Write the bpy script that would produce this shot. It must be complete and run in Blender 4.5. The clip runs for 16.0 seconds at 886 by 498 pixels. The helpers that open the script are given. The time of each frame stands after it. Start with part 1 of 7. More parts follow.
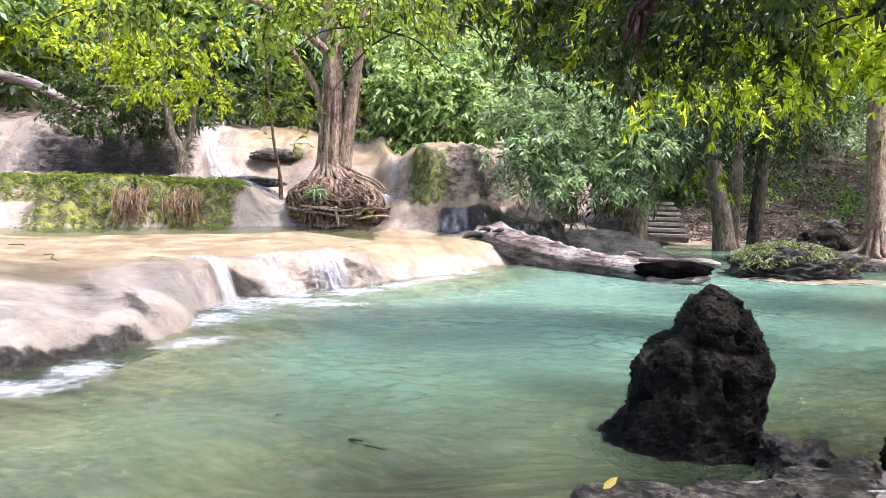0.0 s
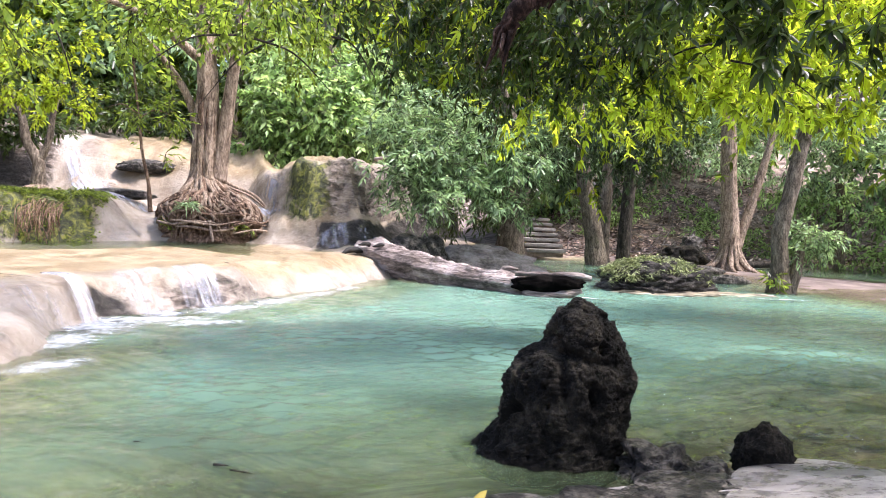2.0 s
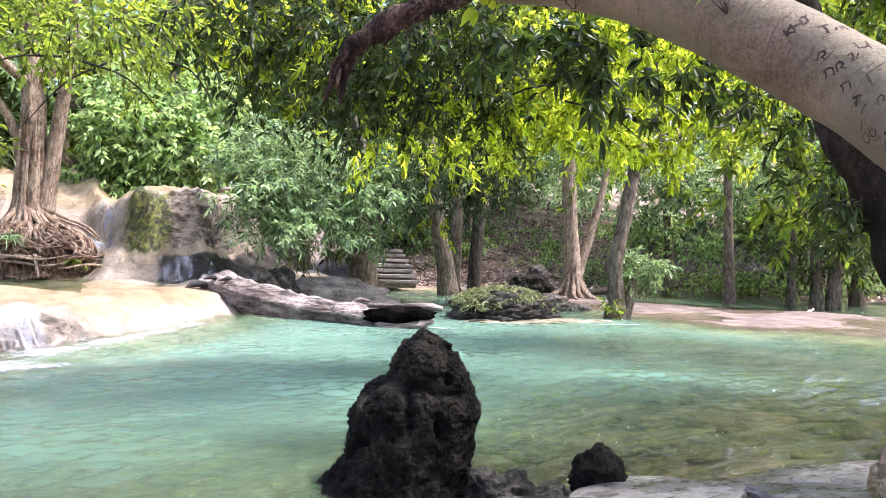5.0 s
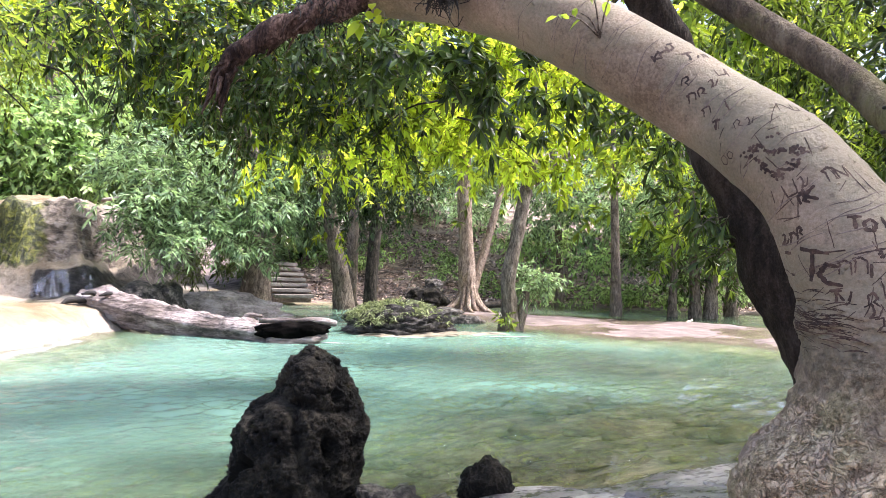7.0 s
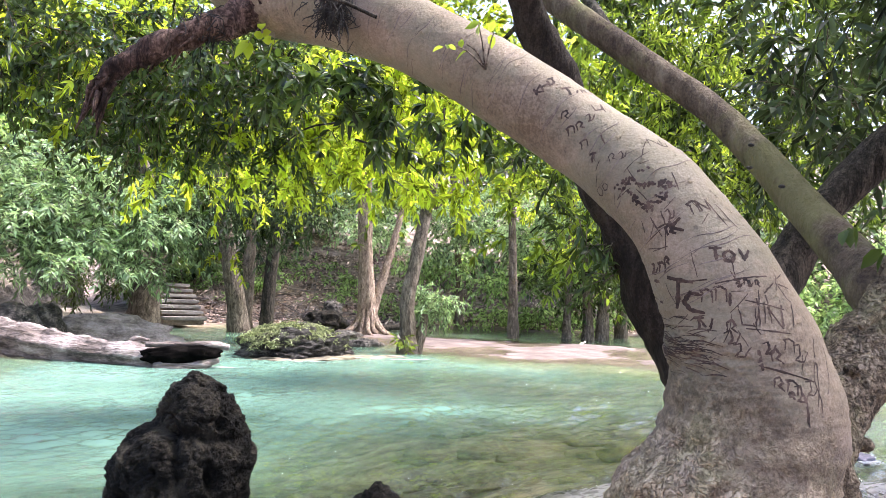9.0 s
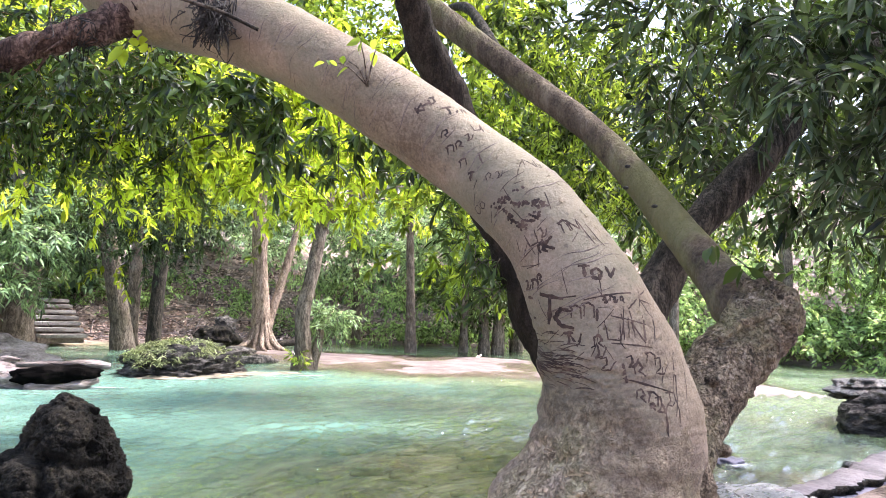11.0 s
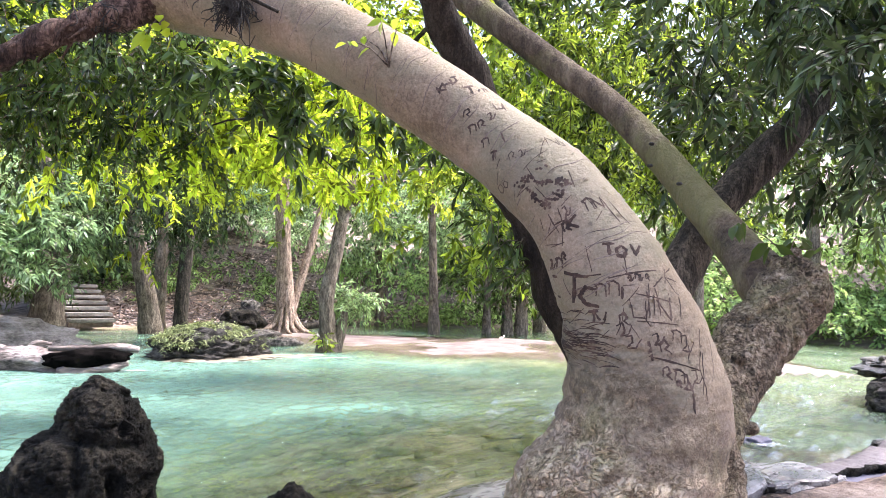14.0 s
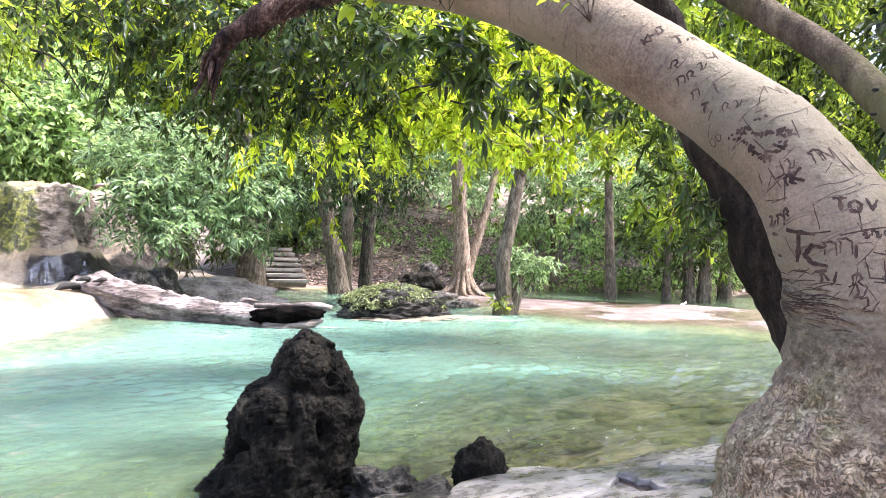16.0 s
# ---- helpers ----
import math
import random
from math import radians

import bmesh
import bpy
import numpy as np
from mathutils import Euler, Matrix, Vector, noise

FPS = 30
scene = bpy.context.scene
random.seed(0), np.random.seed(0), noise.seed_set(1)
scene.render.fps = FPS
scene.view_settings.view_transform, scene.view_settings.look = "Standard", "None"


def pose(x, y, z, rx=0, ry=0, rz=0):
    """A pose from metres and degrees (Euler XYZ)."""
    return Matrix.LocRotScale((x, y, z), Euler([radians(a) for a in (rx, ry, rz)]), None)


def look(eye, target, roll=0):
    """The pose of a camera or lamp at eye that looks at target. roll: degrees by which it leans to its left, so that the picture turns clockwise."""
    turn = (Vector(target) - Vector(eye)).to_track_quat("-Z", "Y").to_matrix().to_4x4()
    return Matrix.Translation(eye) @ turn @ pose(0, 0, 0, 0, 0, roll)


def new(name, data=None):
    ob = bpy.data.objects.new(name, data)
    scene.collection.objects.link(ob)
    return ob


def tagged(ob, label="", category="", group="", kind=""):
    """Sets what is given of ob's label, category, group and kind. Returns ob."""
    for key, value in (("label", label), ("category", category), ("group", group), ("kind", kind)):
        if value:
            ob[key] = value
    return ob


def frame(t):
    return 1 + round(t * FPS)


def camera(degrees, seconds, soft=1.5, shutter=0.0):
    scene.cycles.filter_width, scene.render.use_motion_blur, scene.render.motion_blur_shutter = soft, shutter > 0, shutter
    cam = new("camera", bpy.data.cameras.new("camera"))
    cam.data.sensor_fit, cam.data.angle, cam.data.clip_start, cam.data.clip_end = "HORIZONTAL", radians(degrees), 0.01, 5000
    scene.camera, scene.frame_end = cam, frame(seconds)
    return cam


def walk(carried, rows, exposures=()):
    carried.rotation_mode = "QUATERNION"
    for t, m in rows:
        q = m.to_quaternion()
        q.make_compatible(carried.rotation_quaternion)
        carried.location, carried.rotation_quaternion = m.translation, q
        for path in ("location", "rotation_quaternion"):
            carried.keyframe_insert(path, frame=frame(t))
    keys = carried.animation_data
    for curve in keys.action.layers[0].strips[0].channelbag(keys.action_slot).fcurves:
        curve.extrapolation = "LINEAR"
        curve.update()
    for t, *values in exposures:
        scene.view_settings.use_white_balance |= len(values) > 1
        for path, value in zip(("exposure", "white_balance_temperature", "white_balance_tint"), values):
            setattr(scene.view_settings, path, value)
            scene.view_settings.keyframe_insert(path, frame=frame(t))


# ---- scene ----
cam = camera(62.3, 16.0, soft=0.7)
PATH = [
    (0, (0.022, -0.212, 1.586), (-0.021, 1.78, 1.421), 1.8),
    (0.5, (0.04, -0.193, 1.582), (0.072, 1.801, 1.426), 2.0),
    (1, (0.05, -0.188, 1.579), (0.158, 1.804, 1.433), 2.1),
    (1.5, (0.074, -0.168, 1.58), (0.261, 1.819, 1.448), 2.2),
    (2, (0.093, -0.167, 1.579), (0.365, 1.811, 1.467), 2.3),
    (2.5, (0.111, -0.164, 1.58), (0.457, 1.803, 1.49), 2.2),
    (3, (0.123, -0.173, 1.586), (0.534, 1.783, 1.517), 2.2),
    (3.5, (0.135, -0.166, 1.587), (0.609, 1.777, 1.536), 2.1),
    (4, (0.142, -0.174, 1.592), (0.674, 1.754, 1.558), 2.1),
    (6.5, (0.213, -0.173, 1.596), (1.052, 1.642, 1.615), 2.0),
    (7, (0.225, -0.18, 1.601), (1.129, 1.603, 1.635), 2.1),
    (7.5, (0.238, -0.187, 1.607), (1.205, 1.563, 1.659), 2.1),
    (8, (0.249, -0.195, 1.61), (1.269, 1.524, 1.681), 2.3),
    (8.5, (0.261, -0.202, 1.613), (1.334, 1.483, 1.701), 2.4),
    (9, (0.275, -0.207, 1.615), (1.405, 1.439, 1.72), 2.5),
    (9.5, (0.285, -0.22, 1.62), (1.471, 1.386, 1.739), 2.5),
    (10, (0.3, -0.233, 1.623), (1.543, 1.328, 1.757), 2.5),
    (12.5, (0.334, -0.267, 1.629), (1.74, 1.146, 1.791), 1.9),
    (13, (0.326, -0.265, 1.627), (1.714, 1.168, 1.777), 1.8),
    (13.5, (0.325, -0.259, 1.623), (1.678, 1.208, 1.754), 1.7),
    (14, (0.319, -0.251, 1.62), (1.618, 1.266, 1.723), 1.7),
    (14.5, (0.306, -0.235, 1.614), (1.535, 1.341, 1.688), 1.8),
    (15, (0.287, -0.226, 1.61), (1.436, 1.41, 1.658), 1.9),
    (15.5, (0.263, -0.207, 1.606), (1.309, 1.498, 1.626), 2.0),
    (16, (0.225, -0.204, 1.597), (1.143, 1.573, 1.589), 1.8),
]
EXPOSURES = [(0, 1.86, 6050, 22), (3, 1.96, 6050, 22), (6.5, 2.21, 6050, 22), (9.5, 2.38, 6050, 22), (12.5, 2.50, 6050, 22), (14.5, 2.53, 6050, 22), (16, 2.55, 6050, 22)]
walk(cam, [(t, look(eye, target, roll)) for t, eye, target, roll in PATH], EXPOSURES)

# ---- light ----
SUN_EL, SUN_AZ = 62.0, 108.0  # degrees; azimuth to the right of straight ahead
world = bpy.data.worlds.new("sky")
scene.world = world
world.use_nodes = True
wn = world.node_tree.nodes
wl = world.node_tree.links
sky = wn.new("ShaderNodeTexSky")
sky.sky_type, sky.sun_disc = "NISHITA", False
sky.sun_elevation, sky.sun_rotation = radians(SUN_EL), radians(SUN_AZ)
sky.dust_density, sky.air_density = 4.0, 1.2
wl.new(sky.outputs[0], wn["Background"].inputs[0])
wn["Background"].inputs[1].default_value = 0.115
sun = new("sun", bpy.data.lights.new("sun", "SUN"))
sun.data.energy, sun.data.angle, sun.data.color = 2.6, radians(11.0), (1.0, 0.94, 0.84)
_e, _a = radians(SUN_EL), radians(SUN_AZ)
SUN_DIR = Vector((math.cos(_e) * math.sin(_a), math.cos(_e) * math.cos(_a), math.sin(_e)))
sun.matrix_world = look(SUN_DIR * 60, (0, 0, 0))


# ---- materials ----
class Nodes:
    """A small builder for one node material."""

    def __init__(self, name):
        self.m = bpy.data.materials.new(name)
        self.m.use_nodes = True
        self.t = self.m.node_tree
        self.t.nodes.clear()
        self.out = self.t.nodes.new("ShaderNodeOutputMaterial")
        self.pos = self.add("ShaderNodeNewGeometry").outputs["Position"]

    def add(self, kind, **values):
        n = self.t.nodes.new(kind)
        for k, v in values.items():
            self.put(n, k, v)
        return n

    def put(self, n, key, v):
        s = n.inputs[int(key[1:])] if key[0] == "i" and key[1:].isdigit() else n.inputs[key.replace("_", " ")]
        if isinstance(v, bpy.types.NodeSocket):
            self.t.links.new(v, s)
        else:
            s.default_value = v

    def stretch(self, x, y, z):
        n = self.add("ShaderNodeVectorMath")
        n.operation = "MULTIPLY"
        self.put(n, "i0", self.pos)
        self.put(n, "i1", (x, y, z))
        return n.outputs[0]

    def noise(self, scale, detail=5.0, rough=0.6, vector=None, distortion=0.0):
        return self.add("ShaderNodeTexNoise", Vector=vector or self.pos, Scale=scale, Detail=detail, Roughness=rough, Distortion=distortion).outputs[0]

    def ramp(self, fac, stops):
        n = self.add("ShaderNodeValToRGB", Fac=fac)
        e = n.color_ramp.elements
        while len(e) < len(stops):
            e.new(0.5)
        for k, (p, c) in zip(e, stops):
            k.position, k.color = p, (*c, 1) if len(c) == 3 else c
        return n.outputs[0]

    def grey(self, fac, lo, hi, a=0.0, b=1.0):
        n = self.add("ShaderNodeMapRange", i0=fac, i1=lo, i2=hi, i3=a, i4=b)
        return n.outputs[0]

    def math(self, op, a, b=0.0):
        n = self.add("ShaderNodeMath", i0=a, i1=b)
        n.operation = op
        return n.outputs[0]

    def mix(self, fac, a, b, kind="MIX"):
        n = self.add("ShaderNodeMix")
        n.data_type, n.blend_type = "RGBA", kind
        self.put(n, "i0", fac)
        self.put(n, "i6", a if isinstance(a, bpy.types.NodeSocket) else (*a, 1))
        self.put(n, "i7", b if isinstance(b, bpy.types.NodeSocket) else (*b, 1))
        return n.outputs[2]

    def bump(self, height, strength, distance, normal=None):
        n = self.add("ShaderNodeBump", Height=height, Strength=strength, Distance=distance)
        if normal:
            self.put(n, "Normal", normal)
        return n.outputs[0]

    def cracks(self, scale, width, vector=None, distortion=1.5):
        """1 on thin winding lines, 0 elsewhere."""
        d = self.math("ABSOLUTE", self.math("ADD", self.noise(scale, 4, 0.6, vector, distortion), -0.5))
        return self.grey(d, 0.0, width, 1.0, 0.0)

    def finish(self, shader):
        self.t.links.new(shader, self.out.inputs[0])
        return self.m

    def surface(self, color, rough=0.8, normal=None, **more):
        n = self.add("ShaderNodeBsdfPrincipled")
        self.put(n, "Base Color", color if isinstance(color, bpy.types.NodeSocket) else (*color, 1))
        self.put(n, "Roughness", rough)
        if normal:
            self.put(n, "Normal", normal)
        for k, v in more.items():
            self.put(n, k, v)
        return self.finish(n.outputs[0])


def rough_mat(name, dark, mid, light, scale, fine, rough=0.85, depth=0.02, strength=0.7, stretch=(1, 1, 1), stain=None, gloss=0.4, **more):
    """A grained material: large patches, fine grain, stains and relief."""
    n = Nodes(name)
    v = n.stretch(*stretch)
    big, small = n.noise(scale, 4, 0.6, v), n.noise(fine, 8, 0.7, v)
    c = n.ramp(n.grey(n.math("ADD", n.math("MULTIPLY", big, 0.6), n.math("MULTIPLY", small, 0.4)), 0.39, 0.61), [(0, dark), (0.5, mid), (1, light)])
    if stain:
        c = n.mix(n.grey(n.noise(scale * 0.45, 5, 0.65), 0.52, 0.66), c, stain)
    return n.surface(c, n.grey(small, 0.3, 0.7, rough - 0.12, min(1, rough + 0.1)), n.bump(small, strength, depth, n.bump(big, strength * 0.6, depth * 4)), Specular_IOR_Level=gloss, **more)


def leaf_mat(name, dark, light, glow, through_share=0.45, rough=0.42):
    """A leaf: sheen on top, light that comes through from behind."""
    n = Nodes(name)
    g = n.add("ShaderNodeNewGeometry")
    rnd = g.outputs["Random Per Island"]
    patch = n.noise(0.6, 2, 0.5)
    mixv = n.math("ADD", n.math("MULTIPLY", rnd, 0.6), n.math("MULTIPLY", patch, 0.4))
    col = n.ramp(mixv, [(0.22, tuple(0.5 * q for q in dark)), (0.5, tuple(0.45 * a + 0.55 * b for a, b in zip(dark, light))), (0.74, tuple(1.55 * q for q in light))])
    tcol = n.ramp(rnd, [(0.0, tuple(0.14 * q for q in glow)), (0.45, tuple(0.8 * q for q in glow)), (0.8, tuple(1.08 * q for q in glow))])
    p = n.add("ShaderNodeBsdfPrincipled", Roughness=rough)
    n.put(p, "Base Color", col)
    n.put(p, "Specular IOR Level", 0.32)
    tr = n.add("ShaderNodeBsdfTranslucent", Color=tcol)
    mx = n.add("ShaderNodeMixShader", i0=through_share)
    n.t.links.new(p.outputs[0], mx.inputs[1])
    n.t.links.new(tr.outputs[0], mx.inputs[2])
    return n.finish(mx.outputs[0])


def travertine():
    """Cream lime crust; attributes give grey, moss and dark patches, and brown wall rock and ochre film."""
    n = Nodes("travertine")
    big, med, fine = n.noise(0.28, 4, 0.55), n.noise(1.7, 6, 0.6, None, 0.6), n.noise(14, 8, 0.7)
    grit = n.noise(5, 8, 0.72, None, 0.8)
    att = n.add("ShaderNodeAttribute")
    att.attribute_name = "kind"
    kind = n.add("ShaderNodeSeparateColor", Color=att.outputs["Color"])
    att = n.add("ShaderNodeAttribute")
    att.attribute_name = "tone"
    tone = n.add("ShaderNodeSeparateColor", Color=att.outputs["Color"])
    cream = n.ramp(n.grey(n.math("ADD", n.math("MULTIPLY", med, 0.6), n.math("MULTIPLY", grit, 0.4)), 0.40, 0.60), [(0, (0.20, 0.16, 0.132)), (0.35, (0.27, 0.23, 0.192)), (1, (0.34, 0.302, 0.266))])
    ochre = n.ramp(n.grey(n.math("ADD", n.math("MULTIPLY", med, 0.6), n.math("MULTIPLY", grit, 0.4)), 0.40, 0.60), [(0, (0.205, 0.145, 0.073)), (1, (0.365, 0.287, 0.178))])
    c = n.mix(n.grey(n.math("ADD", n.math("MULTIPLY", big, 0.5), n.math("MULTIPLY", tone.outputs[1], 0.5)), 0.36, 0.62, 0.0, 0.85), cream, ochre)
    wob = n.math("ADD", n.math("MULTIPLY", n.noise(2.6, 8, 0.75, None, 1.2), 1.6), -0.8)
    grey = n.ramp(n.grey(n.math("ADD", n.math("MULTIPLY", fine, 0.6), n.math("MULTIPLY", med, 0.4)), 0.35, 0.68), [(0, (0.07, 0.062, 0.057)), (0.5, (0.205, 0.185, 0.173)), (1, (0.34, 0.316, 0.304))])
    c = n.mix(n.grey(n.math("ADD", kind.outputs[0], wob), 0.35, 0.65), c, grey)
    layer = n.noise(2.2, 8, 0.75, n.stretch(1, 1, 2.6), 0.8)
    wall = n.ramp(n.grey(layer, 0.42, 0.58), [(0, (0.025, 0.019, 0.014)), (0.35, (0.11, 0.086, 0.068)), (0.7, (0.24, 0.196, 0.165)), (1, (0.42, 0.37, 0.335))])
    wallish = n.grey(n.math("ADD", tone.outputs[0], wob), 0.3, 0.7)
    c = n.mix(wallish, c, wall)
    moss = n.ramp(n.grey(grit, 0.41, 0.59), [(0, (0.018, 0.022, 0.008)), (0.5, (0.07, 0.08, 0.016)), (1, (0.20, 0.205, 0.035))])
    c = n.mix(n.grey(n.math("ADD", kind.outputs[1], wob), 0.35, 0.65), c, moss)
    # Dark patches: dark rock, and painted shade of recesses and overhangs.
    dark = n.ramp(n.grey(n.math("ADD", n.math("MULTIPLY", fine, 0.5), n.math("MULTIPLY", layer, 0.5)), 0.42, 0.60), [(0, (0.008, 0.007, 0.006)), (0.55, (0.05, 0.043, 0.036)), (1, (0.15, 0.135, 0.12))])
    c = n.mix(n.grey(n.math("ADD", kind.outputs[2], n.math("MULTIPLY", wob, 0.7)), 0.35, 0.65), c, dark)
    c = n.mix(n.math("MULTIPLY", n.grey(n.noise(7, 8, 0.75, None, 1.0), 0.60, 0.68), 0.45), c, (0.13, 0.105, 0.085))
    wet = n.grey(med, 0.4, 0.65, 0.28, 0.6)
    deep = n.bump(layer, n.math("MULTIPLY", n.math("MAXIMUM", wallish, kind.outputs[2]), 1.0), 0.35, n.bump(med, 0.6, 0.12))
    return n.surface(c, wet, n.bump(fine, 0.8, 0.03, n.bump(grit, 0.7, 0.07, deep)), Specular_IOR_Level=0.4)


def water_mat():
    """Milky turquoise water: how much of the bed shows goes with the depth."""
    n = Nodes("pool water")
    att = n.add("ShaderNodeAttribute")
    att.attribute_name = "depth"
    sep = n.add("ShaderNodeSeparateColor", Color=att.outputs["Color"])
    patch = n.noise(0.35, 4, 0.6)
    murk = n.math("MULTIPLY", sep.outputs[0], n.grey(patch, 0.3, 0.7, 0.85, 1.1))
    body = n.ramp(sep.outputs[1], [(0.0, (0.15, 0.21, 0.115)), (0.5, (0.165, 0.285, 0.195)), (1.0, (0.17, 0.315, 0.25))])
    ripple = n.noise(10.0, 6, 0.68, n.stretch(0.7, 1.0, 1.0), 0.9)
    swell = n.noise(3.2, 3, 0.55, n.stretch(0.5, 1.0, 1.0), 0.6)
    calm = n.grey(n.noise(0.5, 3, 0.5, n.stretch(0.8, 1.0, 1.0)), 0.42, 0.58, 0.25, 1.0)
    nor = n.bump(ripple, calm, 0.05, n.bump(swell, 0.6, 0.04))
    shade = n.bump(ripple, calm, 0.07, n.bump(swell, 0.7, 0.05))
    body = n.mix(n.math("MULTIPLY", n.grey(n.noise(0.55, 4, 0.6, n.stretch(0.7, 1.0, 1.0), 0.8), 0.46, 0.58), n.math("SUBTRACT", 0.4, n.math("MULTIPLY", sep.outputs[1], 0.36))), body, (0.225, 0.285, 0.125))
    tint = n.add("ShaderNodeBsdfTransparent", Color=(0.94, 0.95, 0.85, 1))
    milk = n.add("ShaderNodeBsdfDiffuse", Color=body, Normal=shade)
    mx = n.add("ShaderNodeMixShader", i0=murk)
    n.t.links.new(tint.outputs[0], mx.inputs[1])
    n.t.links.new(milk.outputs[0], mx.inputs[2])
    gl = n.add("ShaderNodeBsdfGlossy", Roughness=0.04, Normal=nor)
    fr = n.add("ShaderNodeFresnel", IOR=1.33, Normal=nor)
    m2 = n.add("ShaderNodeMixShader", i0=fr.outputs[0])
    n.t.links.new(mx.outputs[0], m2.inputs[1])
    n.t.links.new(gl.outputs[0], m2.inputs[2])
    return n.finish(m2.outputs[0])


def bark_mat(name, dark, mid, light, rough=0.85, crack=0.8, scale=14.0, algae=None):
    """Ridged bark with dark winding cracks."""
    n = Nodes(name)
    v = n.stretch(1, 1, 0.3)
    big, fine, ridge = n.noise(2.2, 4, 0.6), n.noise(60, 6, 0.7), n.noise(scale, 6, 0.7, v)
    c = n.ramp(n.grey(n.math("ADD", n.math("MULTIPLY", ridge, 0.5), n.math("ADD", n.math("MULTIPLY", fine, 0.3), n.math("MULTIPLY", big, 0.2))), 0.41, 0.59), [(0, dark), (0.5, mid), (1, light)])
    if algae:
        c = n.mix(n.grey(n.noise(1.3, 5, 0.65), 0.46, 0.58, 0.0, 0.7), c, algae)
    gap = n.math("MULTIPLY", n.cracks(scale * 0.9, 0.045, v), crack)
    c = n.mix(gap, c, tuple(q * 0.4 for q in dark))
    return n.surface(c, rough, n.bump(gap, -1.0, 0.02, n.bump(fine, 0.6, 0.01, n.bump(ridge, 1.0, 0.05))), Specular_IOR_Level=0.2)


def flakes(n, scale):
    """Curled bark flakes: how far from a flake's winding edge, 0 at the edge."""
    k = n.math("ABSOLUTE", n.math("SUBTRACT", n.noise(scale, 3, 0.5, None, 1.6), 0.5))
    return n.grey(k, 0.0, 0.07)


def carved_bark():
    """Smooth grey-beige bark; folded, flaking and stained with algae towards the base (attribute form: cracks, flaking)."""
    n = Nodes("carved smooth bark")
    big, mid, fine = n.noise(3.0, 4, 0.6), n.noise(22, 6, 0.7), n.noise(95, 5, 0.75)
    att = n.add("ShaderNodeAttribute")
    att.attribute_name = "form"
    form = n.add("ShaderNodeSeparateColor", Color=att.outputs["Color"])
    smooth = n.ramp(n.grey(n.math("ADD", n.math("MULTIPLY", big, 0.35), n.math("ADD", n.math("MULTIPLY", fine, 0.4), n.math("MULTIPLY", mid, 0.25))), 0.40, 0.60), [(0, (0.115, 0.084, 0.055)), (0.5, (0.215, 0.167, 0.117)), (1, (0.315, 0.25, 0.182))])
    smooth = n.mix(n.grey(n.noise(1.6, 5, 0.65), 0.5, 0.6, 0, 0.5), smooth, (0.165, 0.16, 0.105))
    smooth = n.mix(n.grey(n.noise(1.1, 4, 0.6, n.stretch(1.3, 1, 1)), 0.54, 0.64, 0, 0.4), smooth, (0.24, 0.18, 0.15))
    fl = flakes(n, 30)
    flaky = n.ramp(n.grey(n.math("ADD", n.math("MULTIPLY", mid, 0.6), n.math("MULTIPLY", fine, 0.4)), 0.43, 0.57), [(0, (0.26, 0.192, 0.118)), (0.45, (0.50, 0.39, 0.25)), (1, (0.72, 0.59, 0.40))])
    flaky = n.mix(n.grey(n.noise(4.5, 6, 0.65), 0.49, 0.58, 0, 0.5), flaky, (0.43, 0.40, 0.21))
    flaky = n.mix(n.grey(n.noise(3.1, 5, 0.65, n.stretch(1, 1.3, 1)), 0.52, 0.62, 0, 0.55), flaky, (0.54, 0.41, 0.33))
    flaky = n.mix(n.grey(fl, 0.0, 0.5, 0.5, 0.0), flaky, (0.13, 0.092, 0.055))
    low = n.grey(n.math("ADD", form.outputs[1], n.math("MULTIPLY", n.math("ADD", mid, -0.5), 1.1)), 0.12, 0.88)
    c = n.mix(low, smooth, flaky)
    # Shade in the cracks of the folds, painted into the bark colour.
    c = n.mix(n.math("MULTIPLY", form.outputs[0], 0.45), c, (0.05, 0.036, 0.026))
    c = n.mix(n.grey(n.noise(38, 2, 0.5), 0.66, 0.72, 0, 0.45), c, (0.07, 0.05, 0.04))
    relief = n.math("MULTIPLY", n.math("ADD", n.math("MULTIPLY", fl, 0.8), n.math("MULTIPLY", mid, 0.9)), low)
    return n.surface(c, n.grey(mid, 0.3, 0.7, 0.5, 0.8), n.bump(relief, 1.0, 0.02, n.bump(fine, 0.6, 0.005, n.bump(mid, 0.35, 0.02))), Specular_IOR_Level=0.22)


def flake_bark(name, dark, mid_, light, stain, scale=26):
    """Rough bark that breaks into curled flakes, with dark pits."""
    n = Nodes(name)
    big, mid, fine = n.noise(3.4, 5, 0.65), n.noise(18, 6, 0.7), n.noise(80, 5, 0.7)
    fl = flakes(n, scale)
    c = n.ramp(n.grey(n.math("ADD", n.math("MULTIPLY", mid, 0.6), n.math("MULTIPLY", fine, 0.4)), 0.41, 0.59), [(0, dark), (0.5, mid_), (1, light)])
    c = n.mix(n.grey(big, 0.5, 0.6, 0, 0.65), c, stain)
    c = n.mix(n.grey(fl, 0.0, 0.5, 0.6, 0.0), c, tuple(0.8 * q for q in dark))
    pit = n.grey(n.noise(9, 5, 0.7), 0.56, 0.62)
    c = n.mix(n.math("MULTIPLY", pit, 0.85), c, tuple(0.3 * q for q in dark))
    return n.surface(c, 0.85, n.bump(pit, -0.8, 0.05, n.bump(n.math("ADD", n.math("MULTIPLY", fl, 0.9), n.math("MULTIPLY", mid, 1.4)), 1.0, 0.022, n.bump(fine, 0.5, 0.006))), Specular_IOR_Level=0.18)


